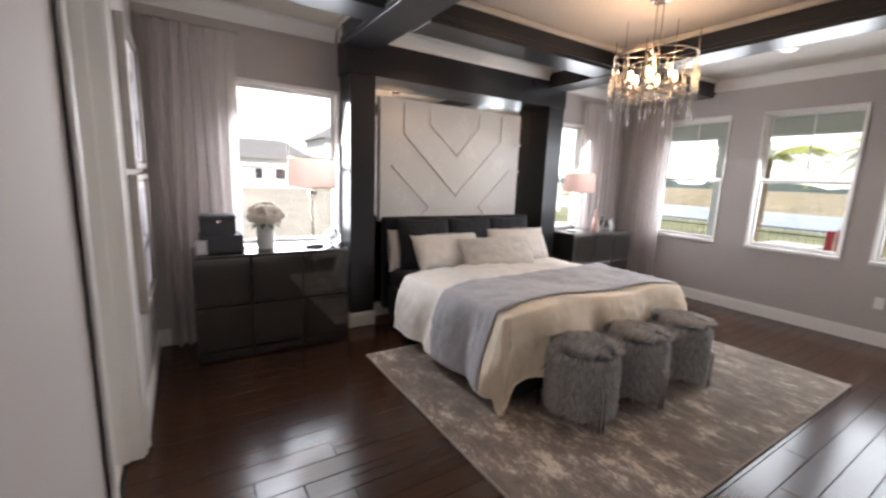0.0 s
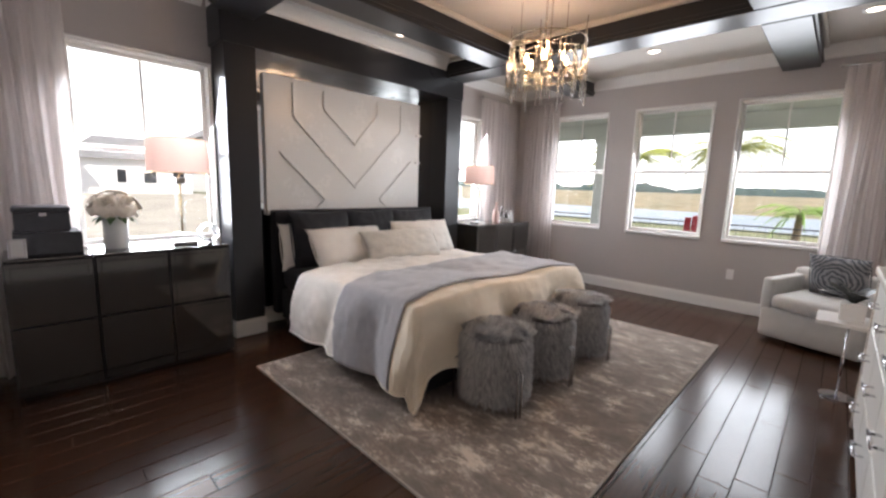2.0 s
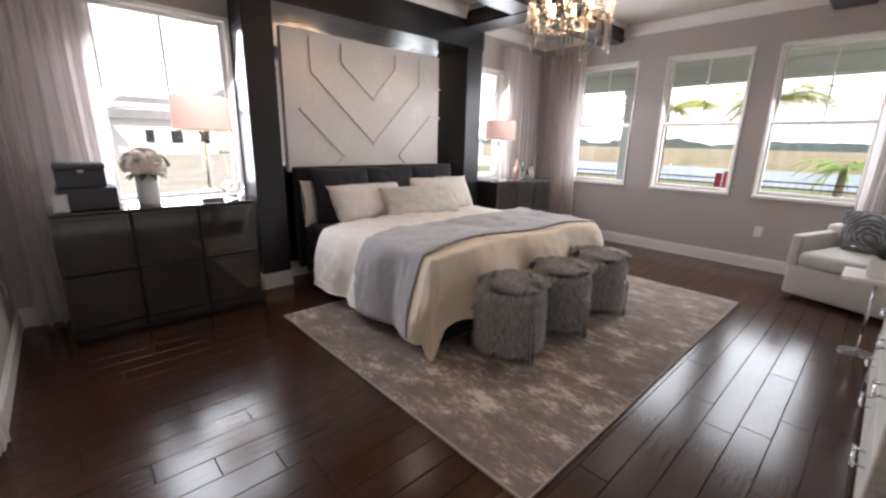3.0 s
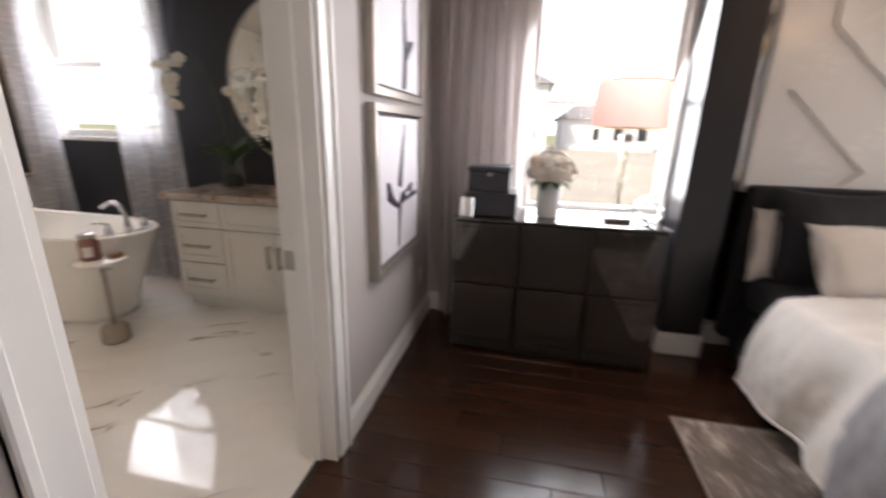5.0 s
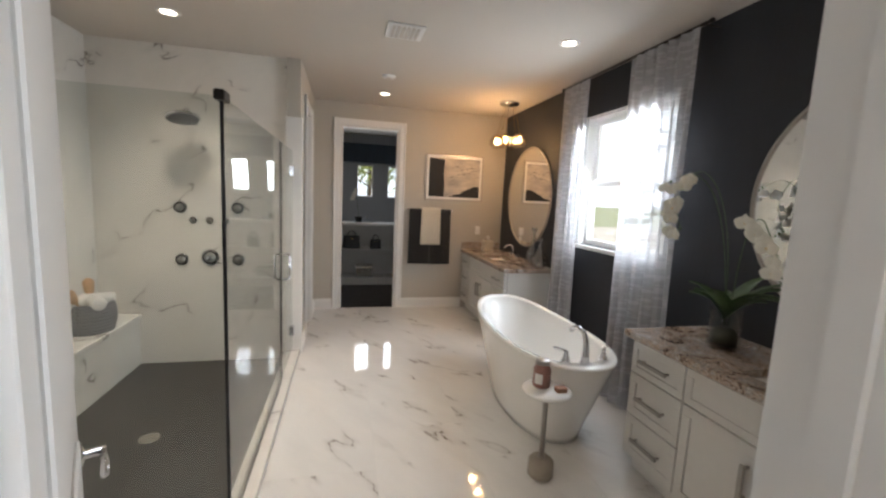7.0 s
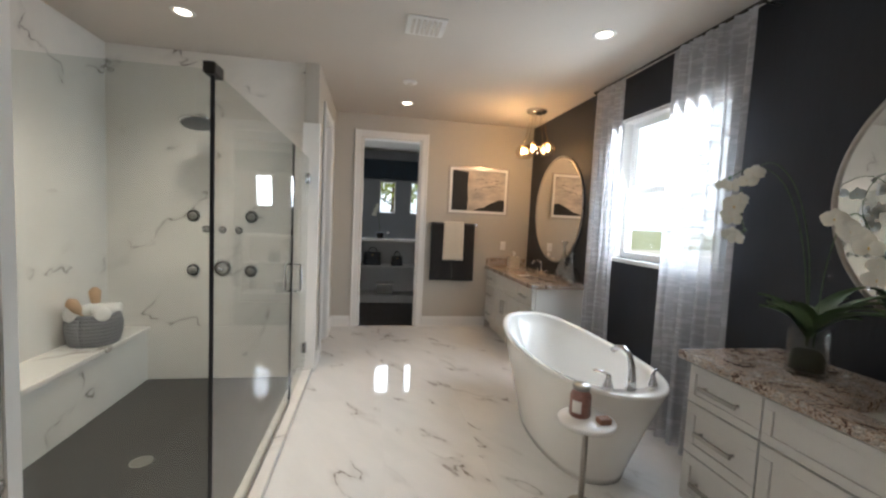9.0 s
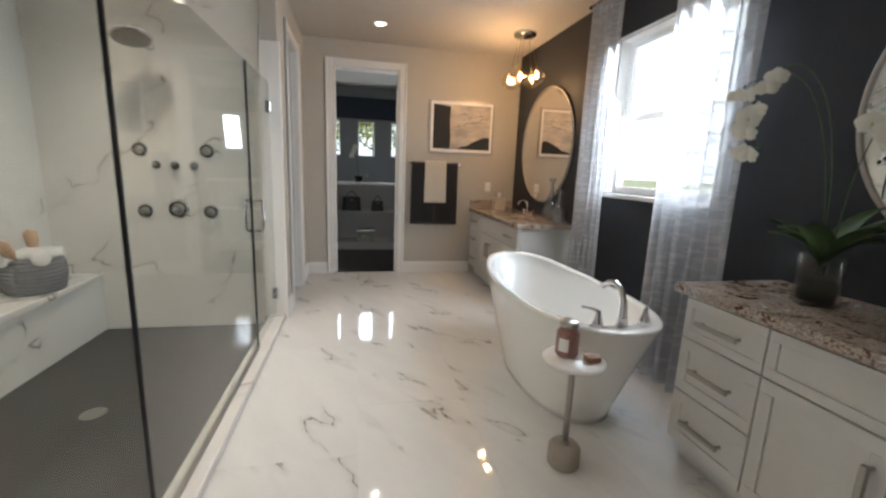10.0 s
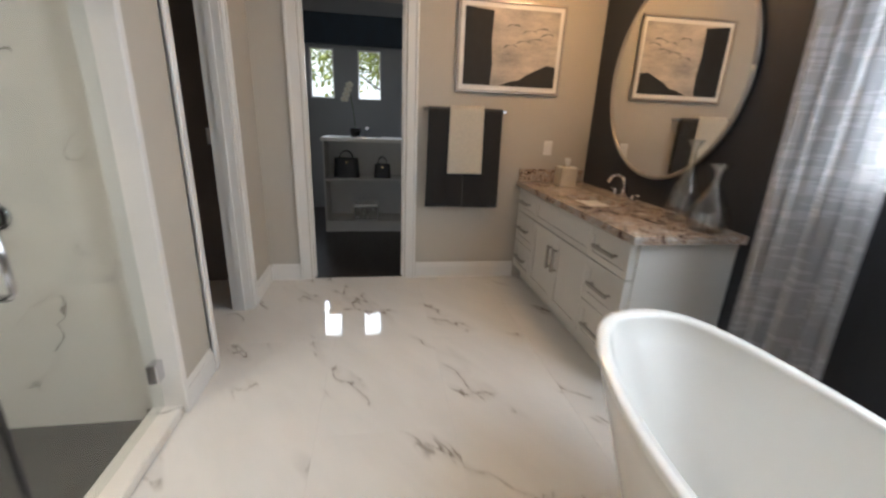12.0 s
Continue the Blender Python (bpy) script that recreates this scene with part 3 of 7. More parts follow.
def pillow(name, at, w, h, d, rx, rz, material, label, seed, group=""):
    """A plump cushion: thick in the middle, pinched corners."""
    p = empty(name, label, "pillow", group, at=at)

    def side(s):
        def f(u, v):
            x, y = 2 * u - 1, 2 * v - 1
            e = (1 - abs(x) ** 3) * (1 - abs(y) ** 3)
            k = d / 2 * max(0, e) ** 0.55 * (1 + 0.14 * smooth_noise(x, y, seed, 1.8))
            pinch = 1 - 0.11 * (1 - abs(x) ** 2) * abs(y) ** 4
            px = 1 - 0.09 * (1 - abs(y) ** 2) * abs(x) ** 4
            crease = 0.010 * smooth_noise(x * 3.0, y * 1.2, seed + 3, 2.6) * (1 - 0.5 * e) + 0.005 * smooth_noise(x, y, seed + 5, 6)
            return (x * w / 2 * px, s * (k + crease * min(1, 4 * max(0, e))), y * h / 2 * pinch)
        return f

    b = bm_grid(side(1), 32, 32)
    b2 = bm_grid(side(-1), 32, 32)
    me = bpy.data.meshes.new("tmp")
    b2.to_mesh(me)
    b2.free()
    b.from_mesh(me)
    bmesh.ops.remove_doubles(b, verts=b.verts[:], dist=0.004)
    bmesh.ops.recalc_face_normals(b, faces=b.faces[:])
    part("cushion", b, material, p, "", True)
    hem = [(w / 2 * 0.97 * math.copysign(abs(math.cos(a)) ** 0.35, math.cos(a)), 0, h / 2 * 0.97 * math.copysign(abs(math.sin(a)) ** 0.35, math.sin(a))) for a in [2 * math.pi * i / 40 for i in range(41)]]
    part("piping", bm_tube(hem, 0.004, 6), material, p, "", True)
    p.rotation_euler = (radians(rx), 0, radians(rz))
    return p


PILLOWG = mat("pale_grey_linen", (0.70, 0.66, 0.60), 0.9, vary=0.12, scale=14, bump=0.3, bscale=90, sheen=0.2)
for k, x in enumerate((2.92, 3.48, 4.04)):
    pillow("euro_pillow", (x, 5.485, 0.765), 0.62, 0.56, 0.15, -12, 0, BLACKV, "black velvet square pillow against the headboard", 10 + k, "black pillows")
pillow("sleeping_pillow", (2.83, 5.565, 0.71), 0.58, 0.42, 0.10, -8, 3, LINEN, "white cotton pillow tucked behind a black one", 17)
pillow("sleeping_pillow", (3.12, 5.32, 0.70), 0.84, 0.42, 0.20, -32, 5, LINEN, "white cotton pillow leaning on the black pillows", 20, "white pillows")
pillow("sleeping_pillow", (4.04, 5.33, 0.715), 0.80, 0.44, 0.20, -30, -6, LINEN, "white cotton pillow leaning on the black pillows", 21, "white pillows")
pillow("lumbar_pillow", (3.58, 5.13, 0.705), 0.88, 0.34, 0.18, -34, -6, PILLOWG, "pale grey textured lumbar pillow at the front", 22)

# ---- rug ----
RUG = bpy.data.materials.new("abstract_taupe_rug")
RUG.use_nodes = True


def rug_nodes(t):
    b = t.nodes["Principled BSDF"]
    co = t.nodes.new("ShaderNodeTexCoord")
    out = []
    for sc, st, det in ((4.5, (1.9, 1.0, 1), 8), (34.0, (3.0, 0.9, 1), 4), (1.3, (1, 1, 1), 3), (420.0, (1, 1, 1), 1)):
        mp = t.nodes.new("ShaderNodeMapping")
        mp.inputs["Scale"].default_value = st
        n = t.nodes.new("ShaderNodeTexNoise")
        n.inputs["Scale"].default_value, n.inputs["Detail"].default_value, n.inputs["Roughness"].default_value = sc, det, 0.7
        t.links.new(co.outputs["Object"], mp.inputs[0])
        t.links.new(mp.outputs[0], n.inputs["Vector"])
        out.append(n)
    m1 = t.nodes.new("ShaderNodeMath")
    m1.operation = "MULTIPLY_ADD"
    m1.inputs[1].default_value = 0.55
    t.links.new(out[1].outputs["Fac"], m1.inputs[0])
    t.links.new(out[0].outputs["Fac"], m1.inputs[2])
    m2 = t.nodes.new("ShaderNodeMath")
    m2.operation = "MULTIPLY_ADD"
    m2.inputs[1].default_value = 0.35
    t.links.new(out[2].outputs["Fac"], m2.inputs[0])
    t.links.new(m1.outputs[0], m2.inputs[2])
    rp = t.nodes.new("ShaderNodeValToRGB")
    e = rp.color_ramp.elements
    e[0].position, e[0].color = 0.72, (0.125, 0.092, 0.070, 1)
    e[1].position, e[1].color = 1.12, (0.60, 0.495, 0.40, 1)
    for pos, c in ((0.88, (0.21, 0.158, 0.125, 1)), (0.95, (0.35, 0.278, 0.22, 1))):
        x = e.new(min(pos, 1.0))
        x.color = c
    e[-1].position = 1.0
    sc = t.nodes.new("ShaderNodeMath")
    sc.operation = "MULTIPLY"
    sc.inputs[1].default_value = 0.915
    t.links.new(m2.outputs[0], sc.inputs[0])
    t.links.new(sc.outputs[0], rp.inputs[0])
    t.links.new(rp.outputs[0], b.inputs["Base Color"])
    b.inputs["Roughness"].default_value = 0.95
    b.inputs["Sheen Weight"].default_value = 0.3
    bp = t.nodes.new("ShaderNodeBump")
    bp.inputs["Strength"].default_value, bp.inputs["Distance"].default_value = 0.5, 0.004
    t.links.new(out[3].outputs["Fac"], bp.inputs["Height"])
    t.links.new(bp.outputs[0], b.inputs["Normal"])


rug_nodes(RUG.node_tree)
rug = empty("rug", "distressed taupe and beige area rug under the bed", "rug")
part("woven_top", bm_box(2.05, 2.70, 0.0, 5.06, 4.86, 0.012, 0.004), RUG, rug)
EDGE = mat("rug_binding", (0.36, 0.31, 0.27), 0.95, vary=0.1)
for q in ((2.045, 2.695, 5.065, 2.705), (2.045, 4.855, 5.065, 4.865), (2.045, 2.705, 2.055, 4.855), (5.055, 2.705, 5.065, 4.855)):
    part("binding", bm_box(q[0], q[1], 0.0, q[2], q[3], 0.0135, 0.002), EDGE, rug)

# ---- fur stools ----
FUR = bpy.data.materials.new("grey_faux_fur")
FUR.use_nodes = True
_t = FUR.node_tree
_g = _t.nodes.new("ShaderNodeNewGeometry")
_r = _t.nodes.new("ShaderNodeValToRGB")
_r.color_ramp.elements[0].color, _r.color_ramp.elements[1].color = (0.22, 0.21, 0.21, 1), (0.60, 0.58, 0.56, 1)
_t.links.new(_g.outputs["Random Per Island"], _r.inputs[0])
_t.links.new(_r.outputs[0], _t.nodes["Principled BSDF"].inputs["Base Color"])
_t.nodes["Principled BSDF"].inputs["Roughness"].default_value = 0.75


def fur_bm(r, h0, h1, n, seed):
    rnd = random.Random(seed)
    b = bmesh.new()
    for i in range(n):
        side = rnd.random() < 0.66
        a = rnd.uniform(0, 2 * math.pi)
        if side:
            z = rnd.uniform(h0, h1)
            p = Vector((r * math.cos(a), r * math.sin(a), z))
            nrm = Vector((math.cos(a), math.sin(a), 0))
            clump = 0.5 * math.sin(5 * a + 9 * z) + 0.5 * math.sin(11 * a - 6 * z)
            d = (nrm * rnd.uniform(0.25, 0.75) + Vector((-math.sin(a), math.cos(a), 0)) * (0.35 * clump + rnd.uniform(-0.3, 0.3)) + Vector((0, 0, -1))).normalized()
        else:
            rr = r * math.sqrt(rnd.random())
            p = Vector((rr * math.cos(a), rr * math.sin(a), h1 + 0.015 * (1 - (rr / r) ** 2)))
            w = 6.0 * noise.noise(Vector((p.x * 9, p.y * 9, seed))) + rnd.uniform(-0.6, 0.6)
            d = (Vector((math.cos(w), math.sin(w), 0.9)) + Vector((p.x, p.y, 0)) * 2.0).normalized()
            nrm = Vector((0, 0, 1))
        ln = rnd.uniform(0.035, 0.075)
        s = d.cross(nrm).normalized() * rnd.uniform(0.0022, 0.004)
        q = p + d * ln * 0.55 + nrm * 0.006
        e = p + d * ln - Vector((0, 0, 0.006 if not side else 0))
        v = [b.verts.new(k) for k in (p - s, p + s, q + s * 0.7, q - s * 0.7, e)]
        b.faces.new((v[0], v[1], v[2], v[3]))
        b.faces.new((v[3], v[2], v[4]))
    return b


def stool(at, rz):
    s = empty("fur_stool", "round grey faux fur stool with clear legs at the bed foot", "stool", "fur stools", at=at)
    FB = mat("fur_backing", (0.26, 0.25, 0.245), 0.95, vary=0.2, scale=30)
    part("body", bm_lathe([(0.0, 0.055), (0.187, 0.055), (0.197, 0.07), (0.20, 0.39), (0.187, 0.425), (0.0, 0.44)], n=32), FB, s, "", True)
    part("fur", fur_bm(0.198, 0.085, 0.425, 20000, 4), FUR, s)
    for k in range(3):
        a = 2 * math.pi * k / 3 - 1.9
        for o in (-0.014, 0.014):
            x, y = 0.246 * math.cos(a) - o * math.sin(a), 0.246 * math.sin(a) + o * math.cos(a)
            part("leg", bm_tube([(x, y, 0.0), (x, y, 0.25), (x - 0.03 * math.cos(a), y - 0.03 * math.sin(a), 0.27)], 0.007, 8), CHROME, s, "bright slim leg", True)
    s.rotation_euler = (0, 0, radians(rz))
    return s


st1 = stool((2.92, 3.48, 0.012), 0)
copy_thing(st1, pose(3.44, 3.47, 0.012, 0, 0, 14))
copy_thing(st1, pose(4.00, 3.47, 0.012, 0, 0, 25))


# ---- mirrored dressers ----
def dresser(x0, x1, y0, y1, h, label):
    d = empty("mirrored_dresser", label, "dresser", "mirrored dressers")
    part("carcass", bm_box(x0 + 0.006, y0 + 0.02, 0.03, x1 - 0.006, y1, h - 0.015, 0.003), BLACKP, d)
    part("plinth", bm_box(x0 + 0.02, y0 + 0.035, 0, x1 - 0.02, y1 - 0.02, 0.03), BLACKP, d)
    for k in range(3):
        a = x0 + (x1 - x0) * k / 3
        b = x0 + (x1 - x0) * (k + 1) / 3
        part("top_panel", bm_box(a + 0.004, y0, h - 0.014, b - 0.004, y1, h, 0.003), DRESS, d)
        part("base_panel", bm_box(a + 0.006, y0 + 0.006, 0.03, b - 0.006, y0 + 0.0195, 0.085, 0.002), DRESS, d)
        for z0, z1 in ((0.09, h / 2 + 0.02), (h / 2 + 0.028, h - 0.02)):
            f = part("drawer_front", bm_box(a + 0.006, y0, z0, b - 0.006, y0 + 0.0195, z1, 0.004), DRESS, d)
            part("edge_bevel", bm_box(a + 0.03, y0 - 0.003, z0 + 0.025, b - 0.03, y0 - 0.0002, z1 - 0.025, 0.0025), DRESS, f)
    for s in (x0, x1 - 0.006):
        part("side_panel", bm_box(s, y0 + 0.02, 0.035, s + 0.0058, y1, h - 0.018), DRESS, d)
    return d


dresser(0.90, 2.04, 5.25, 5.69, 0.82, "dark mirrored glass dresser with six drawers under the window")
dresser(4.88, 6.03, 5.25, 5.69, 0.82, "dark mirrored glass dresser beyond the bed")

SHADE = sheer("ivory_lamp_shade", (0.60, 0.42, 0.36), 0.0)
ACRYL = glass("clear_acrylic", (0.96, 0.97, 0.97), 0.02)


def table_lamp(at, label):
    l = empty("table_lamp", label, "table lamp", "bedside lamps", at=at)
    part("base_plate", bm_box(-0.075, -0.075, 0, 0.075, 0.075, 0.022, 0.004), NICKEL, l, "", False)
    part("base_block", bm_box(-0.05, -0.05, 0.022, 0.05, 0.05, 0.075, 0.004), ACRYL, l, "clear acrylic block")
    part("stem", bm_tube([(0, 0, 0.075), (0, 0, 0.50)], 0.007), BRASS, l, "", True)
    part("glass_column", bm_tube([(0, 0, 0.076), (0, 0, 0.43)], 0.024, 16), ACRYL, l, "clear glass column", True)
    part("collar", bm_box(-0.03, -0.03, 0.43, 0.03, 0.03, 0.47, 0.004), NICKEL, l)
    sh = part("shade", bm_grid(lambda u, v: ((0.19 - 0.008 * v) * math.cos(2 * math.pi * u), (0.19 - 0.008 * v) * math.sin(2 * math.pi * u), 0.50 + 0.23 * v), 40, 2), SHADE, l, "blush fabric drum shade", True)
    for z, r in ((0.50, 0.19), (0.73, 0.182)):
        part("shade_rim", bm_tube([(r * math.cos(2 * math.pi * i / 40), r * math.sin(2 * math.pi * i / 40), z) for i in range(41)], 0.003, 6), BRASS, sh, "", True)
    part("bulb", bm_lathe([(0, 0.55), (0.014, 0.55), (0.03, 0.60), (0.024, 0.635), (0, 0.65)], n=14), WHITEP, l, "", True)
    return l


tl = table_lamp((1.80, 5.47, 0.82), "table lamp with blush drum shade and clear stem on the dresser")
copy_thing(tl, pose(5.14, 5.47, 0.82))

# things on the near dresser
BOXG = mat("charcoal_leather", (0.035, 0.035, 0.04), 0.5, vary=0.2, scale=30, bump=0.15)
bx = empty("stacked_box", "two stacked charcoal leather boxes on the dresser", "box", at=(0, 0, 0))
part("lower_box", bm_box(0.955, 5.33, 0.822, 1.245, 5.57, 0.955, 0.006), BOXG, bx)
part("body", bm_box(0.965, 5.36, 0.957, 1.20, 5.56, 1.065, 0.006), BOXG, bx)
part("lid", bm_box(0.96, 5.355, 1.066, 1.205, 5.565, 1.10, 0.008), BOXG, bx)
part("clasp", bm_box(1.07, 5.348, 1.045, 1.10, 5.354, 1.065, 0.001), CHROME, bx, "small bright clasp")
# chrome and mirror plate, added as a bright patch at the dresser's left end
fr = empty("photo_frame", "small bright mirrored plate added on the dresser", "frame", at=(0.93, 5.30, 0.82))
part("frame", bm_box(0.0, 0, 0, 0.075, 0.012, 0.11, 0.002), CHROME, fr)
part("glass", bm_box(0.012, -0.002, 0.012, 0.063, -0.0005, 0.098), MIRROR, fr)
fr.rotation_euler = (radians(-12), 0, 0)
VASEM = mat("frosted_white_ceramic", (0.62, 0.62, 0.60), 0.35, vary=0.03)
va = empty("flower_vase", "white cylinder vase with a dome of cream roses", "vase with flowers", at=(1.42, 5.46, 0.82))
part("vase", bm_lathe([(0.0, 0.0), (0.062, 0.0), (0.066, 0.01), (0.066, 0.21), (0.058, 0.212), (0.056, 0.05), (0, 0.045)], n=24), VASEM, va, "", True)
ROSE = mat("cream_petal", (0.78, 0.70, 0.60), 0.8, vary=0.1, scale=30, sheen=0.3)
LEAFM = mat("green_leaf", (0.06, 0.11, 0.04), 0.5, vary=0.3, scale=20)


def rose_bm(seed, size):
    rnd = random.Random(seed)
    b = bmesh.new()
    for ring, (cnt, tilt, ln) in enumerate(((4, 12, 0.7), (5, 35, 0.95), (6, 62, 1.1), (7, 84, 1.15))):
        for i in range(cnt):
            a = 2 * math.pi * (i + 0.5 * (ring % 2)) / cnt + rnd.uniform(-0.15, 0.15)
            t = radians(tilt + rnd.uniform(-6, 6))
            vs = []
            for j in range(4):
                w = size * (0.22, 0.5, 0.56, 0.28)[j]
                l = size * ln * (0.05, 0.4, 0.8, 1.0)[j]
                tt = t * (0.5, 0.8, 1.0, 1.15)[j]
                c = Vector((math.sin(tt) * l * math.cos(a), math.sin(tt) * l * math.sin(a), math.cos(tt) * l))
                sd = Vector((-math.sin(a), math.cos(a), 0)) * w
                vs.append((b.verts.new(c - sd), b.verts.new(c + Vector((math.cos(a), math.sin(a), 0)) * -0.12 * size), b.verts.new(c + sd)))
            for p, q in zip(vs, vs[1:]):
                b.faces.new((p[0], p[1], q[1], q[0]))
                b.faces.new((p[1], p[2], q[2], q[1]))
    return b


rnd = random.Random(8)
for k in range(9):
    a, e = 2 * math.pi * k / 6 + rnd.uniform(-0.2, 0.2), (0.1 if k == 0 else 1.0 if k < 7 else 0.55)
    e += rnd.uniform(-0.12, 0.12)
    d = Vector((math.sin(e) * math.cos(a), math.sin(e) * math.sin(a), math.cos(e)))
    ob = part("rose", rose_bm(k, 0.072), ROSE, va, "", True)
    ob.location = d * 0.095 + Vector((0, 0, 0.225))
    ob.rotation_euler = d.to_track_quat("Z", "Y").to_euler()
for k in range(10):
    a = 2 * math.pi * k / 10
    b = bm_grid(lambda u, v: (0.06 + u * 0.075, (v - 0.5) * 0.05 * math.sin(math.pi * min(1, u + 0.08)), 0.21 - 0.05 * u * u), 4, 2)
    ob = part("leaf", b, LEAFM, va)
    ob.rotation_euler = (0, 0, a)
orb = empty("glass_knot", "clear glass knot ornament of crossed rings", "ornament", at=(1.955, 5.44, 0.895))
SOLIDG = glass("solid_clear_glass", (0.95, 0.96, 0.96), 0.0, False)
for k, (rx, ry) in enumerate(((90, 0), (60, 50), (75, -60))):
    ob = part("ring", bm_tube([(0.062 * math.cos(2 * math.pi * i / 28), 0.062 * math.sin(2 * math.pi * i / 28), 0) for i in range(29)], 0.012, 10), SOLIDG, orb, "", True)
    ob.rotation_euler = (radians(rx), radians(ry), 0)

# things on the far dresser
for k, (x, h, r, m, nm, lb) in enumerate(((5.50, 0.26, 0.045, mat("blush_ceramic", (0.55, 0.36, 0.32), 0.3), "bottle_vase", "blush ceramic bottle vase on the far dresser"),
                                          (5.64, 0.20, 0.035, SOLIDG, "perfume_bottle", "tall clear glass perfume bottle"), (5.74, 0.14, 0.04, SOLIDG, "perfume_bottle", "squat clear glass perfume bottle"),
                                          (5.84, 0.17, 0.035, VASEM, "lotion_bottle", "white lotion bottle with a pump"))):
    o = empty(nm, lb, "bottle", at=(x, 5.45, 0.82))
    part("body", bm_lathe([(0, 0), (r * 0.9, 0), (r, 0.01), (r, h * 0.45), (r * 0.45, h * 0.7), (r * 0.3, h * 0.78), (r * 0.3, h * 0.9), (0, h * 0.9)], n=18), m, o, "", True)
    part("stopper", bm_lathe([(0, h * 0.9), (r * 0.36, h * 0.9), (r * 0.4, h), (0, h * 1.04)], n=14), m if k == 0 else CHROME, o, "", True)


# ---- pictures on the west wall ----
CANVAS = mat("pale_lilac_canvas", (0.72, 0.69, 0.72), 0.8, vary=0.05, scale=3, bump=0.15, bscale=200)
INK = mat("dark_purple_paint", (0.035, 0.028, 0.045), 0.5, vary=0.5, scale=18, bump=0.2)
SILVERF = mat("champagne_frame", (0.42, 0.38, 0.34), 0.35, 0.7, vary=0.1, scale=10)


def blob(pts, x, thick=0.003):
    """A flat painted shape in the y-z plane with a soft uneven outline."""
    b = bmesh.new()
    n = len(pts)
    fr = [b.verts.new((x + thick, p[0], p[1])) for p in pts]
    bk = [b.verts.new((x, p[0], p[1])) for p in pts]
    b.faces.new(fr)
    for i in range(n):
        b.faces.new((fr[i], bk[i], bk[(i + 1) % n], fr[(i + 1) % n]))
    bmesh.ops.recalc_face_normals(b, faces=b.faces[:])
    bmesh.ops.triangulate(b, faces=b.faces[:])
    return b


def stroke(points, widths, x, seed):
    rnd = random.Random(seed)
    lo, hi = [], []
    for (y, z), w in zip(points, widths):
        lo.append((y - w * rnd.uniform(0.7, 1.2), z + w * rnd.uniform(-0.5, 0.5)))
        hi.append((y + w * rnd.uniform(0.7, 1.2), z + w * rnd.uniform(-0.5, 0.5)))
    return blob(lo + hi[::-1], x)


def wall_picture(z0, z1, kind):
    y0, y1 = 4.665, 5.43
    p = empty("framed_picture", "framed abstract floral painting in dark ink on pale lilac", "picture", "paintings by the bathroom door")
    for q in ((y0, z0, y1, z0 + 0.035), (y0, z1 - 0.035, y1, z1), (y0, z0 + 0.035, y0 + 0.035, z1 - 0.035), (y1 - 0.035, z0 + 0.035, y1, z1 - 0.035)):
        part("frame_side", bm_box(WW + 0.001, q[0], q[1], WW + 0.045, q[2], q[3], 0.003), SILVERF, p)
    part("liner", bm_box(WW + 0.001, y0 + 0.036, z0 + 0.036, WW + 0.018, y1 - 0.036, z1 - 0.036), BLACKP, p, "black inner liner")
    part("canvas", bm_box(WW + 0.019, y0 + 0.05, z0 + 0.05, WW + 0.024, y1 - 0.05, z1 - 0.05), CANVAS, p)
    x = WW + 0.0245
    c, h = (y0 + y1) / 2 - 0.03, z1 - z0
    if kind == 0:
        S = [([(c, z0 + 0.07), (c + 0.01, z0 + 0.2 * h), (c + 0.02, z0 + 0.38 * h)], [0.006, 0.012, 0.02]), ([(c + 0.02, z0 + 0.5 * h), (c + 0.06, z0 + 0.72 * h), (c + 0.10, z1 - 0.08)], [0.03, 0.02, 0.004]),
             ([(c - 0.16, z0 + 0.56 * h), (c - 0.12, z0 + 0.45 * h), (c + 0.0, z0 + 0.38 * h)], [0.02, 0.05, 0.06]), ([(c - 0.05, z0 + 0.36 * h), (c + 0.05, z0 + 0.42 * h), (c + 0.07, z0 + 0.46 * h)], [0.05, 0.07, 0.02]),
             ([(c + 0.08, z0 + 0.44 * h), (c + 0.17, z0 + 0.47 * h), (c + 0.22, z0 + 0.50 * h)], [0.02, 0.04, 0.01]), ([(c + 0.1, z0 + 0.40 * h), (c + 0.26, z0 + 0.42 * h), (c + 0.32, z0 + 0.43 * h)], [0.02, 0.04, 0.008])]
    else:
        S = [([(c + 0.10, z0 + 0.07), (c + 0.12, z0 + 0.3 * h), (c + 0.10, z0 + 0.55 * h), (c + 0.16, z1 - 0.08)], [0.03, 0.025, 0.015, 0.02]), ([(c + 0.0, z1 - 0.28), (c + 0.12, z1 - 0.2), (c + 0.2, z1 - 0.1)], [0.01, 0.05, 0.02]),
             ([(c + 0.14, z0 + 0.2), (c + 0.2, z0 + 0.28), (c + 0.24, z0 + 0.30)], [0.01, 0.03, 0.01])]
    for i, (pts, w) in enumerate(S):
        part("brush_stroke", stroke(pts, w, x + 0.0006 * i, 5 + i + 10 * kind), INK, p)


wall_picture(0.62, 1.39, 0)
wall_picture(1.42, 2.19, 1)

# ---- chandelier ----
CHX, CHY = 3.68, 3.72
CHAMP = mat("champagne_metal", (0.50, 0.44, 0.37), 0.22, 1.0, vary=0.06)
ch = empty("chandelier", "champagne chandelier with hanging clear glass rods and lit candle bulbs", "chandelier", at=(CHX, CHY, 0))
part("canopy", bm_lathe([(0, CZ - 0.045), (0.055, CZ - 0.042), (0.07, CZ - 0.030), (0.07, CZ - 0.002), (0, CZ - 0.002)], n=28), CHAMP, ch, "", True)


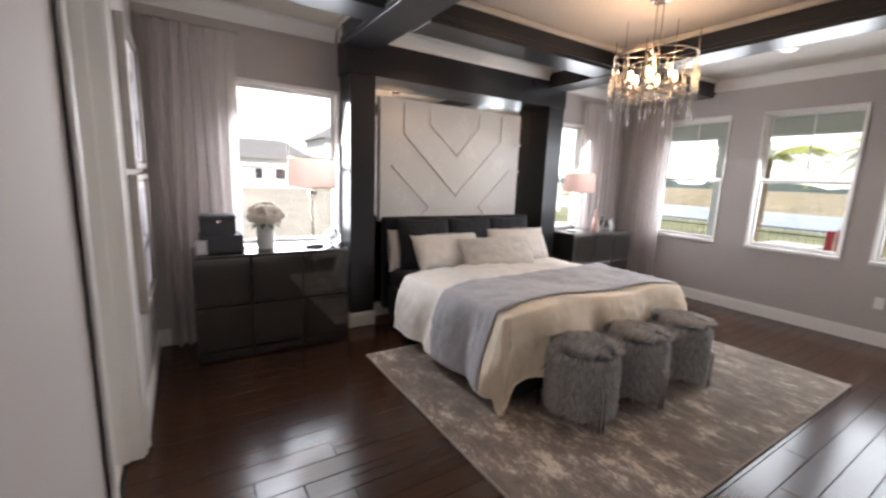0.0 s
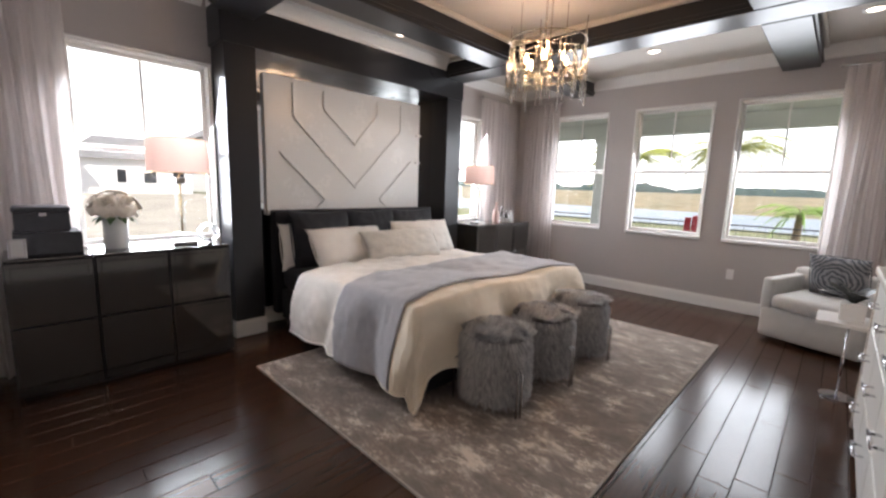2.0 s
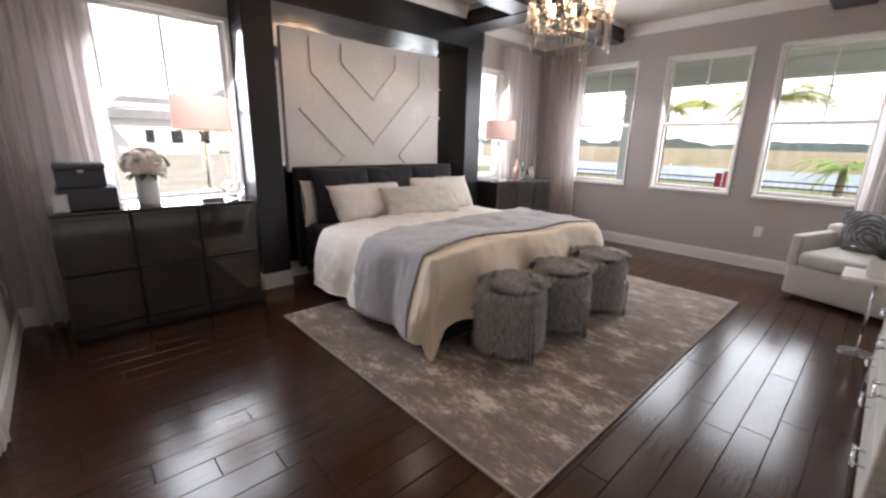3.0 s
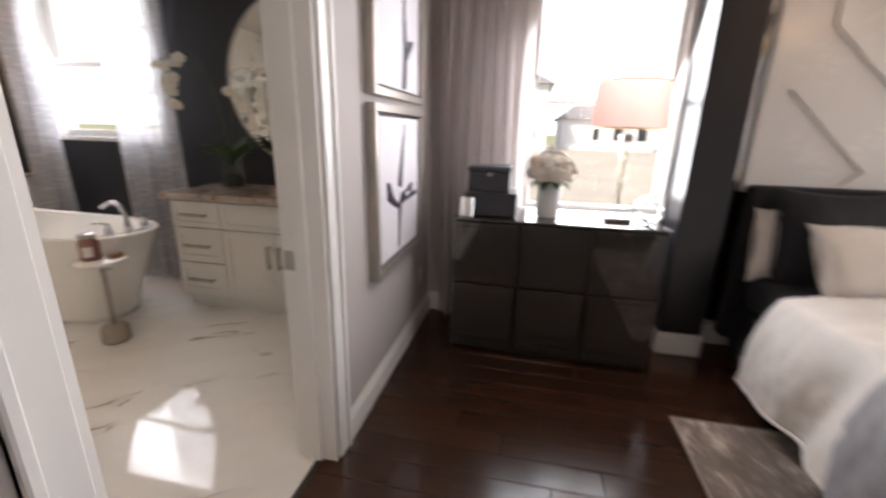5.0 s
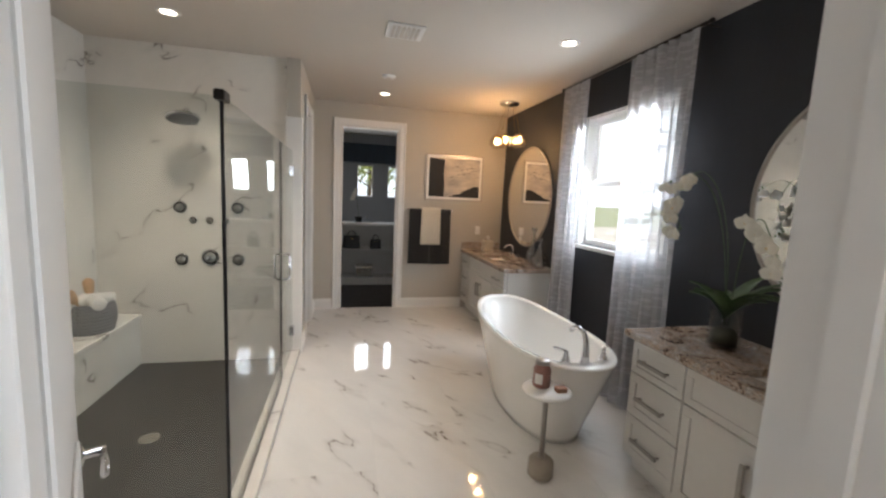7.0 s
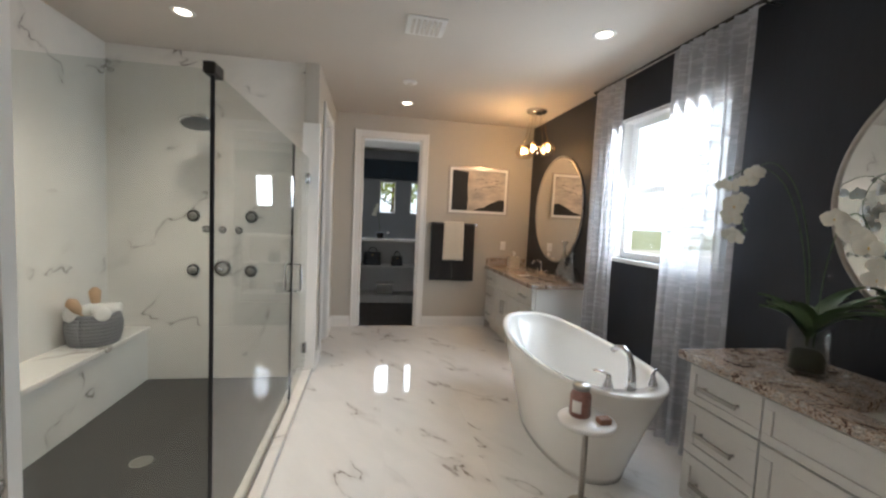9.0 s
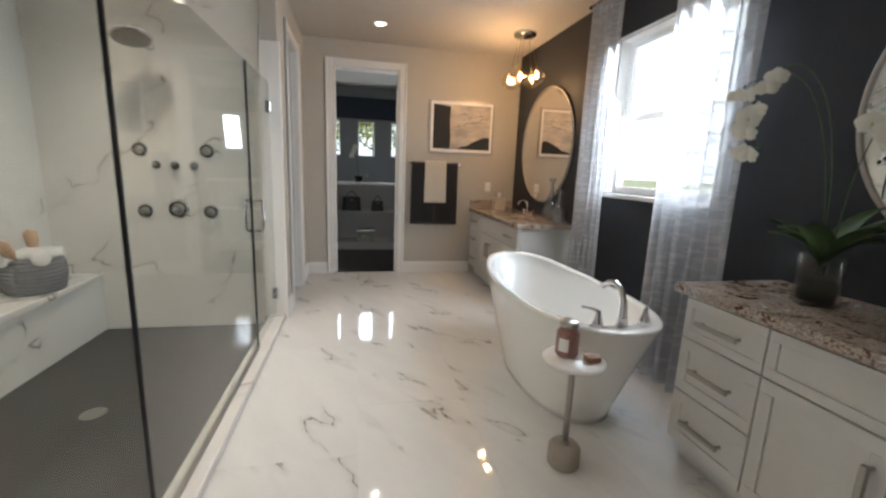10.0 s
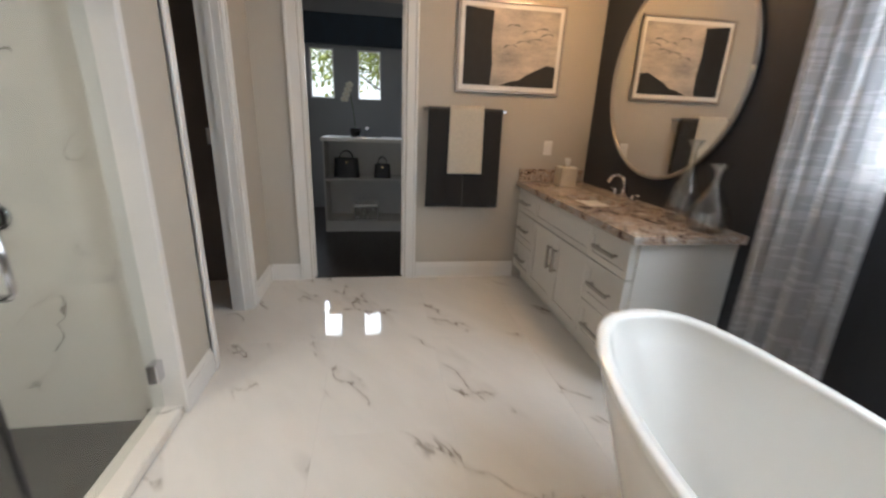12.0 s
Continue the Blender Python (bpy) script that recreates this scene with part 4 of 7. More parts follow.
def chain_link(at, turn, size=0.013):
    """One oval link of a hanging chain."""
    pts = []
    for i in range(13):
        a = 2 * math.pi * i / 12
        w = size * 0.55 * math.cos(a)
        pts.append((at[0] + w * math.cos(turn), at[1] + w * math.sin(turn), at[2] + size * math.sin(a)))
    return bm_tube(pts, 0.0022, 6)


for s in (-0.035, 0.035):
    for i in range(16):
        part("chain_link", chain_link((s, 0, CZ - 0.055 - 0.020 * i), (i % 2) * math.pi / 2), CHAMP, ch, "", True)
    part("hook", bm_tube([(s, 0, CZ - 0.375), (s * 0.8, 0, 2.305)], 0.0035, 6), CHAMP, ch, "", True)
part("hub", bm_lathe([(0, 2.085), (0.03, 2.085), (0.034, 2.10), (0.012, 2.12), (0.010, 2.30), (0.02, 2.31), (0.016, 2.33), (0, 2.335)], n=16), CHAMP, ch, "", True)
for zz, rr in ((2.305, 0.262), (2.082, 0.262)):
    part("ring", bm_tube([(rr * math.cos(2 * math.pi * i / 48), rr * math.sin(2 * math.pi * i / 48), zz) for i in range(49)], 0.005, 8), CHAMP, ch, "", True)
BULB = glow("warm_bulb", (1.0, 0.70, 0.40), 7.0)
for k in range(6):
    a = 2 * math.pi * k / 6 + 0.35
    c, s = math.cos(a), math.sin(a)
    part("arm", bm_tube([(0.03 * c, 0.03 * s, 2.095), (0.09 * c, 0.09 * s, 2.082), (0.145 * c, 0.145 * s, 2.10)], 0.005, 8), CHAMP, ch, "", True)
    part("spoke", bm_tube([(0.012 * c, 0.012 * s, 2.305), (0.26 * c, 0.26 * s, 2.305)], 0.004, 6), CHAMP, ch, "", True)
    part("lower_spoke", bm_tube([(0.145 * c, 0.145 * s, 2.088), (0.26 * c, 0.26 * s, 2.082)], 0.004, 6), CHAMP, ch, "", True)
    cd = part("candle", bm_lathe([(0, 2.095), (0.020, 2.096), (0.010, 2.104), (0.0095, 2.150), (0, 2.152)], (0.145 * c, 0.145 * s, 0), 12), CHAMP, ch, "", True)
    part("bulb", bm_lathe([(0, 2.152), (0.008, 2.156), (0.0135, 2.178), (0.009, 2.203), (0, 2.225)], (0.145 * c, 0.145 * s, 0), 12), BULB, cd, "lit flame-shaped bulb", True)
RODG = glass("clear_glass_rod", (0.95, 0.92, 0.87), 0.12, True, 1.1)
rnd = random.Random(12)
for k in range(30):
    a = 2 * math.pi * k / 30 + rnd.uniform(-0.05, 0.05)
    rr = 0.274 if k % 2 else 0.248
    z0 = 1.90 + rnd.uniform(-0.03, 0.09)
    z1 = 2.27 + rnd.uniform(-0.12, 0.05)
    x, y = rr * math.cos(a), rr * math.sin(a)
    rod_ob = part("glass_rod", bm_tube([(x, y, z0), (x, y, z0 + 0.006), (x, y, z1 - 0.012), (x, y, z1)], 0.01, 10, radii=[0.0075, 0.0085, 0.0085, 0.004]), RODG, ch, "", True)
    part("rod_clip", bm_lathe([(0, 2.076), (0.0115, 2.076), (0.0115, 2.088), (0, 2.088)], (x, y, 0), 10), CHAMP, rod_ob, "small metal clip", True)
for k in range(9):
    a = 2 * math.pi * k / 9 + rnd.uniform(-0.15, 0.15)
    z1 = 2.36 + rnd.uniform(0, 0.13)
    part("metal_rod", bm_tube([(0.262 * math.cos(a), 0.262 * math.sin(a), 2.06), (0.262 * math.cos(a), 0.262 * math.sin(a), z1)], 0.003, 6), CHAMP, ch, "", True)
for k in range(3):
    a = 2 * math.pi * k / 3 + 0.87
    point("chandelier_light", (CHX + 0.145 * math.cos(a), CHY + 0.145 * math.sin(a), 2.25), 3.7, (1.0, 0.62, 0.32), 0.02)

# ---- recessed lights ----
CANGLOW = glow("can_light_lens", (1.0, 0.85, 0.66), 6.0)


def can_light(x, y, z=CZ, power=6.0):
    c = empty("recessed_light", "round white recessed ceiling light switched on", "ceiling light", "recessed lights", at=(x, y, z))
    part("trim_ring", bm_lathe([(0.050, -0.001), (0.052, -0.006), (0.072, -0.005), (0.076, -0.001)], n=28), TRIM, c, "", True)
    part("lens", bm_lathe([(0, -0.0035), (0.049, -0.0035), (0.049, -0.001), (0, -0.001)], n=24), CANGLOW, c, "glowing lens", True)
    d = bpy.data.lights.new("can_spot", "SPOT")
    d.energy, d.color, d.spot_size, d.spot_blend, d.shadow_soft_size = power, (1.0, 0.86, 0.70), radians(120), 0.8, 0.05
    o = new("can_spot", d)
    o.location = (x, y, z - 0.02)


for x, y, pw in ((5.62, 3.66, 6), (3.68, 5.30, 6), (5.60, 2.10, 6), (1.40, 3.62, 10)):
    can_light(x, y, CZ, pw)

# ---- armchair corner ----
CHAIRM = mat("light_grey_upholstery", (0.52, 0.50, 0.47), 0.9, vary=0.06, scale=12, bump=0.3, bscale=260, sheen=0.25)
ac = empty("armchair", "light grey upholstered swivel armchair by the window", "armchair", at=(5.86, 2.06, 0))
part("skirt", bm_box(-0.36, -0.36, 0.03, 0.36, 0.36, 0.30, 0.03, 2), CHAIRM, ac, "", True)
part("seat_cushion", bm_box(-0.40, -0.27, 0.305, 0.22, 0.27, 0.43, 0.04, 3), CHAIRM, ac, "", True)
for s in (-1, 1):
    y0, y1 = sorted((s * 0.28, s * 0.37))
    part("arm", bm_box(-0.35, y0, 0.25, 0.33, y1, 0.56, 0.02, 2), CHAIRM, ac, "", True)
part("backrest", bm_box(0.22, -0.372, 0.25, 0.372, 0.372, 0.62, 0.035, 2), CHAIRM, ac, "", True)
part("swivel_base", bm_lathe([(0, 0), (0.24, 0), (0.24, 0.03), (0, 0.03)], n=24), BLACKP, ac)
ac.rotation_euler = (0, 0, radians(-18))
PATT = bpy.data.materials.new("swirl_pattern_cushion")
PATT.use_nodes = True
_t = PATT.node_tree
_w = _t.nodes.new("ShaderNodeTexWave")
_w.wave_type, _w.rings_direction = "RINGS", "SPHERICAL"
_w.inputs["Scale"].default_value, _w.inputs["Distortion"].default_value = 14, 5
_c = _t.nodes.new("ShaderNodeTexCoord")
_r = _t.nodes.new("ShaderNodeValToRGB")
_r.color_ramp.elements[0].color, _r.color_ramp.elements[1].color = (0.06, 0.065, 0.075, 1), (0.26, 0.26, 0.27, 1)
_t.links.new(_c.outputs["Object"], _w.inputs["Vector"])
_t.links.new(_w.outputs["Fac"], _r.inputs[0])
_t.links.new(_r.outputs[0], _t.nodes["Principled BSDF"].inputs["Base Color"])
_t.nodes["Principled BSDF"].inputs["Roughness"].default_value = 0.9
pillow("throw_pillow", (5.92, 2.03, 0.60), 0.42, 0.40, 0.16, 16, -108, PATT, "slate cushion with a pale swirl pattern on the armchair", 31)

# ---- long dresser by the south wall ----
WASH = mat("whitewashed_oak", (0.46, 0.40, 0.34), 0.55, vary=0.22, scale=5, bump=0.25, bscale=60, stretch=(0.6, 8, 8))
FRONT = mat("pale_grey_lacquer", (0.56, 0.54, 0.50), 0.45, vary=0.05, scale=5)
sd = empty("long_dresser", "whitewashed wood dresser with pale drawers and chrome pulls", "dresser")
DX0, DX1, DY0, DY1 = 2.62, 4.22, 1.42, 1.90
part("end_panel", bm_box(DX0, DY0, 0, DX0 + 0.045, DY1, 0.89, 0.004), WASH, sd)
part("end_panel", bm_box(DX1 - 0.045, DY0, 0, DX1, DY1, 0.89, 0.004), WASH, sd)
part("top", bm_box(DX0 - 0.012, DY0, 0.891, DX1 + 0.012, DY1 + 0.015, 0.93, 0.006), WASH, sd)
part("carcass", bm_box(DX0 + 0.046, DY0 + 0.02, 0.06, DX1 - 0.046, DY1 - 0.03, 0.888), BLACKP, sd)
for i in range(3):
    for j in range(3):
        a = DX0 + 0.052 + i * (DX1 - DX0 - 0.1) / 3
        b = a + (DX1 - DX0 - 0.1) / 3 - 0.008
        z0 = 0.07 + j * 0.272
        f = part("drawer_front", bm_box(a, DY1 - 0.029, z0, b, DY1 - 0.004, z0 + 0.262, 0.004), FRONT, sd)
        for xm in (a + (b - a) * 0.5,):
            h = part("handle", bm_tube([(xm - 0.075, DY1 + 0.028, z0 + 0.15), (xm + 0.075, DY1 + 0.028, z0 + 0.15)], 0.006, 8), CHROME, f, "chrome bar pull", True)
            for o in (-0.055, 0.055):
                part("post", bm_tube([(xm + o, DY1 - 0.004, z0 + 0.15), (xm + o, DY1 + 0.026, z0 + 0.15)], 0.005, 8), CHROME, f, "", True)
BALL = mat("hammered_black_metal", (0.03, 0.027, 0.03), 0.22, 0.6, vary=0.3, scale=20)
bl = empty("ball_lamp", "table lamp with a studded black ball base and pale shade", "table lamp", at=(2.98, 1.81, 0.93))
part("foot", bm_lathe([(0, 0), (0.05, 0), (0.05, 0.012), (0.02, 0.02), (0, 0.02)], n=20), BALL, bl, "", True)
part("ball", bm_lathe([(0.13 * math.sin(math.pi * i / 16), 0.145 - 0.13 * math.cos(math.pi * i / 16)) for i in range(17)], n=28), BALL, bl, "", True)
sb = bmesh.new()
for i in range(1, 12):
    th = math.pi * i / 12
    n = max(4, int(20 * math.sin(th)))
    for j in range(n):
        a = 2 * math.pi * (j + 0.5 * (i % 2)) / n
        c = Vector((math.sin(th) * math.cos(a), math.sin(th) * math.sin(a), -math.cos(th)))
        r = bmesh.ops.create_icosphere(sb, subdivisions=1, radius=0.011)
        bmesh.ops.translate(sb, vec=c * 0.131 + Vector((0, 0, 0.145)), verts=r["verts"])
part("studs", sb, CHROME, bl, "rows of small bright studs", True)
part("stem", bm_tube([(0, 0, 0.27), (0, 0, 0.36)], 0.008), BRASS, bl, "", True)
part("shade", bm_grid(lambda u, v: ((0.17 - 0.02 * v) * math.cos(2 * math.pi * u), (0.17 - 0.02 * v) * math.sin(2 * math.pi * u), 0.34 + 0.24 * v), 36, 2), SHADE, bl, "", True)
sdt = empty("side_table", "small white side table beside the armchair", "side table", at=(4.62, 1.96, 0))
part("top", bm_box(-0.16, -0.16, 0.50, 0.16, 0.16, 0.525, 0.004), WHITEP, sdt)
part("stem", bm_tube([(0, 0, 0.012), (0, 0, 0.50)], 0.008), CHROME, sdt, "slim chrome stem", True)
part("foot", bm_lathe([(0, 0), (0.09, 0), (0.09, 0.008), (0.02, 0.014), (0, 0.014)], n=24), CHROME, sdt)
pp = empty("potted_plant", "dark leafy plant in a white cube pot on the side table", "plant", at=(4.62, 1.96, 0.525))
part("pot", bm_box(-0.06, -0.06, 0, 0.06, 0.06, 0.11, 0.004), WHITEP, pp)
DKLEAF = mat("dark_leaf", (0.018, 0.024, 0.02), 0.4, vary=0.3)
rnd = random.Random(3)
for k in range(14):
    a, t, l = rnd.uniform(0, 6.28), rnd.uniform(0.15, 0.75), rnd.uniform(0.14, 0.24)
    ob = part("leaf", bm_grid(lambda u, v: (u * l * math.sin(t + 0.5 * u), (v - 0.5) * 0.06 * math.sin(math.pi * min(1, u * 0.95 + 0.05)), 0.10 + u * l * math.cos(t + 0.5 * u)), 5, 2), DKLEAF, pp)
    ob.rotation_euler = (0, 0, a)


def outlet(axis, a, z, face, sign, switch=False):
    o = empty("outlet", "white wall outlet plate" if not switch else "white wall switch plate", "outlet", kind="structure")

    def bx(w, h, t0, t1, dz=0.0):
        p0, p1 = sorted((face + sign * t0, face + sign * t1))
        return bm_box(a - w, p0, z + dz - h, a + w, p1, z + dz + h, 0.001) if axis == "x" else bm_box(p0, a - w, z + dz - h, p1, a + w, z + dz + h, 0.001)

    part("plate", bx(0.035, 0.057, 0.0, 0.005), WHITEP, o)
    for dz in ((-0.02, 0.02) if not switch else (0.0,)):
        part("socket", bx(0.016, 0.014 if not switch else 0.032, 0.005, 0.008, dz), TRIM, o)


outlet("y", 2.89, 0.41, WE, -1)
outlet("y", 5.56, 0.35, WW, 1)


# ================= bathroom =================
def marble(name, base=(0.80, 0.78, 0.75), vein=(0.30, 0.26, 0.23), rough=0.06, scale=1.0, along=(0.6, 0.75, 0.25), amount=0.5):
    """Polished white marble: broken feathery veins that run mostly one way, faint veils and clouds."""
    m = bpy.data.materials.new(name)
    m.use_nodes = True
    t = m.node_tree
    b = t.nodes["Principled BSDF"]

    def tex(sc, det, src, rgh=0.55):
        n = t.nodes.new("ShaderNodeTexNoise")
        n.inputs["Scale"].default_value, n.inputs["Detail"].default_value, n.inputs["Roughness"].default_value = sc, det, rgh
        t.links.new(src, n.inputs["Vector"])
        return n

    def ramp(src, lo, hi, t0, t1):
        r = t.nodes.new("ShaderNodeMapRange")
        r.interpolation_type = "SMOOTHSTEP"
        for k, val in (("From Min", lo), ("From Max", hi), ("To Min", t0), ("To Max", t1)):
            r.inputs[k].default_value = val
        t.links.new(src, r.inputs["Value"])
        return r.outputs[0]

    def calc(op, p, q):
        n = t.nodes.new("ShaderNodeMath")
        n.operation = op
        for i, val in enumerate((p, q)):
            if isinstance(val, (int, float)):
                n.inputs[i].default_value = val
            else:
                t.links.new(val, n.inputs[i])
        return n.outputs[0]

    co = t.nodes.new("ShaderNodeTexCoord")
    mp = t.nodes.new("ShaderNodeMapping")
    t.links.new(co.outputs["Object"], mp.inputs[0])
    d0 = Vector(along).normalized()
    d1 = d0.cross(Vector((0.31, -0.42, 0.85))).normalized()
    d2 = d0.cross(d1)
    cx = t.nodes.new("ShaderNodeCombineXYZ")
    for i, (d, k) in enumerate(((d0, 0.62), (d1, 1.9), (d2, 1.9))):
        dp = t.nodes.new("ShaderNodeVectorMath")
        dp.operation = "DOT_PRODUCT"
        dp.inputs[1].default_value = d * k * scale
        t.links.new(mp.outputs[0], dp.inputs[0])
        t.links.new(dp.outputs["Value"], cx.inputs[i])
    wp = tex(3.0, 6, cx.outputs[0], 0.6)
    ad = t.nodes.new("ShaderNodeVectorMath")
    ad.operation = "MULTIPLY_ADD"
    ad.inputs[1].default_value = (0.16, 0.16, 0.16)
    t.links.new(wp.outputs["Color"], ad.inputs[0])
    t.links.new(cx.outputs[0], ad.inputs[2])
    ridge = tex(1.7, 3, ad.outputs[0], 0.5)
    dist = calc("ABSOLUTE", calc("SUBTRACT", ridge.outputs["Fac"], 0.5), 0)
    gate = ramp(tex(1.9, 2, cx.outputs[0]).outputs["Fac"], amount, amount + 0.09, 0, 1)
    fine = ramp(tex(9.0, 4, cx.outputs[0], 0.7).outputs["Fac"], 0.36, 0.56, 0.15, 1)
    line = calc("MULTIPLY", calc("MULTIPLY", ramp(dist, 0.0, 0.011, 1, 0), gate), fine)
    veil = calc("MULTIPLY", calc("MULTIPLY", ramp(dist, 0.0, 0.06, 1, 0), gate), 0.16)
    fac = calc("MAXIMUM", line, veil)
    cl = t.nodes.new("ShaderNodeValToRGB")
    cl.color_ramp.elements[0].position, cl.color_ramp.elements[1].position = 0.35, 0.70
    cl.color_ramp.elements[0].color = (*[c * 0.93 for c in base], 1)
    cl.color_ramp.elements[1].color = (*base, 1)
    t.links.new(wp.outputs["Fac"], cl.inputs[0])
    mx = t.nodes.new("ShaderNodeMix")
    mx.data_type = "RGBA"
    mx.inputs[7].default_value = (*vein, 1)
    t.links.new(fac, mx.inputs[0])
    t.links.new(cl.outputs[0], mx.inputs[6])
    t.links.new(mx.outputs[2], b.inputs["Base Color"])
    b.inputs["Roughness"].default_value = rough
    return m


MARBLEW = marble("white_marble_slab", (0.80, 0.77, 0.72), (0.24, 0.21, 0.19), 0.07, 0.75, (-0.55, 0.75, 0.42), 0.50)
SLATE = mat("dark_grey_shower_tile", (0.060, 0.055, 0.051), 0.5, vary=0.2, scale=4, bump=0.06, bscale=30)

GRAN = bpy.data.materials.new("brown_granite")
GRAN.use_nodes = True


def granite_nodes(t):
    b = t.nodes["Principled BSDF"]
    co = t.nodes.new("ShaderNodeTexCoord")
    n1 = t.nodes.new("ShaderNodeTexNoise")
    n1.inputs["Scale"].default_value, n1.inputs["Detail"].default_value, n1.inputs["Roughness"].default_value, n1.inputs["Distortion"].default_value = 6.5, 10, 0.76, 1.8
    n2 = t.nodes.new("ShaderNodeTexVoronoi")
    n2.inputs["Scale"].default_value = 140
    t.links.new(co.outputs["Object"], n1.inputs["Vector"])
    t.links.new(co.outputs["Object"], n2.inputs["Vector"])
    m = t.nodes.new("ShaderNodeMath")
    m.operation = "MULTIPLY_ADD"
    m.inputs[1].default_value = 0.16
    t.links.new(n2.outputs["Color"], m.inputs[0])
    t.links.new(n1.outputs["Fac"], m.inputs[2])
    r = t.nodes.new("ShaderNodeValToRGB")
    e = r.color_ramp.elements
    e[0].position, e[0].color = 0.42, (0.035, 0.026, 0.022, 1)
    e[1].position, e[1].color = 0.74, (0.74, 0.69, 0.62, 1)
    for p, c in ((0.49, (0.12, 0.078, 0.058, 1)), (0.53, (0.34, 0.23, 0.17, 1)), (0.58, (0.62, 0.53, 0.44, 1)), (0.64, (0.20, 0.185, 0.18, 1)), (0.67, (0.50, 0.44, 0.39, 1))):
        x = e.new(p)
        x.color = c
    t.links.new(m.outputs[0], r.inputs[0])
    t.links.new(r.outputs[0], b.inputs["Base Color"])
    b.inputs["Roughness"].default_value = 0.14


granite_nodes(GRAN.node_tree)

# ---- shower ----
SF = -0.05
structure("wall_shower_back", bm_box(-3.45, 1.56, SF - 0.05, -3.15, 3.209, CZ), MARBLEW, "white marble slab shower wall with fittings", "wall")
structure("wall_pier", bm_box(-3.45, 3.21, 0, -3.115, 3.329, CZ), WALL_BATH, "wall end between shower and toilet room", "wall")
structure("trim_pier", bm_box(-3.149, 3.20, 0.03, -3.112, 3.345, 2.2, 0.004), TRIM, "white edge trim beside the shower door", "trim")
structure("wall_shower_south", bm_box(-3.15, 1.56, SF - 0.05, -0.83, 1.68, CZ), MARBLEW, "white marble slab shower wall", "wall")
structure("wall_shower_east", bm_box(-0.95, 1.68, SF - 0.05, -0.83, 2.529, CZ), MARBLEW, "white marble slab shower wall", "wall")
structure("wall_shower_stub", bm_box(-0.95, 2.529, SF - 0.05, -0.952 + 0.06, 2.66, CZ), TRIM, "white wall end of the shower", "wall")
structure("shower_floor", bm_box(-3.15, 1.68, SF - 0.06, -0.95, 3.20, SF), SLATE, "dark grey tiled shower floor", "floor")
structure("shower_curb", bm_box(-3.115, 3.20, SF - 0.05, -0.90, 3.325, 0.045, 0.006), MARBLEW, "white marble shower curb", "curb")
structure("shower_curb_return", bm_box(-1.00, 2.66, SF - 0.05, -0.90, 3.199, 0.045, 0.006), MARBLEW, "white marble shower curb", "curb")
bn = empty("shower_bench", "white marble bench along the shower wall", "bench", kind="structure")
part("bench_body", bm_box(-3.149, 1.681, SF, -0.951, 1.98, 0.37, 0.003), MARBLEW, bn)
part("bench_top", bm_box(-3.149, 1.681, 0.371, -0.951, 2.00, 0.41, 0.005), MARBLEW, bn)

scr = empty("shower_screen", "frameless clear glass shower enclosure with dark seals", "shower screen", kind="structure")
GZ0, GZ1 = 0.047, 1.90
for q in ((-2.425, 3.252, -0.952, 3.262), (-0.956, 2.662, -0.946, 3.25)):
    g = part("glass_panel", bm_box(q[0], q[1], GZ0, q[2], q[3], GZ1, 0.001), SHOWERGLASS, scr)
    g.visible_shadow = False
part("corner_seal", bm_box(-0.9515, 3.2502, GZ0, -0.9425, 3.2640, GZ1, 0.001), BLACKP, scr, "black corner seal")
part("corner_clamp", bm_box(-1.00, 3.235, GZ1 - 0.02, -0.915, 3.275, GZ1 + 0.02, 0.004), DARKM, scr, "dark metal corner clamp")
part("channel", bm_box(-2.43, 3.247, 0.0455, -0.965, 3.267, 0.056), NICKEL, scr)
sdoor = part("shower_door", bm_box(-3.10, 3.252, GZ0 + 0.012, -2.437, 3.262, GZ1, 0.001), SHOWERGLASS, scr)
sdoor.visible_shadow = False
part("edge_seal", bm_box(-2.437, 3.250, GZ0 + 0.012, -2.426, 3.264, GZ1), BLACKP, sdoor, "dark edge seal")
for z in (0.24, 1.72):
    part("hinge", bm_box(-3.115, 3.236, z - 0.045, -3.055, 3.278, z + 0.045, 0.004), CHROME, sdoor, "chrome hinge")
for s in (-1, 1):
    y = 3.257 + s * 0.055
    part("handle", bm_tube([(-2.50, 3.257 + s * 0.007, 0.85), (-2.50, y - s * 0.01, 0.85), (-2.50, y, 0.86), (-2.50, y, 1.04), (-2.50, y - s * 0.01, 1.05), (-2.50, 3.257 + s * 0.007, 1.05)], 0.0095, 10), CHROME, sdoor, "chrome pull handle", True)


NOZZLE = mat("grey_rubber_nozzles", (0.16, 0.16, 0.16), 0.5, vary=0.25, scale=60)
SHSET = empty("shower_system", "chrome shower system of body sprays, valves and rain head", "shower")


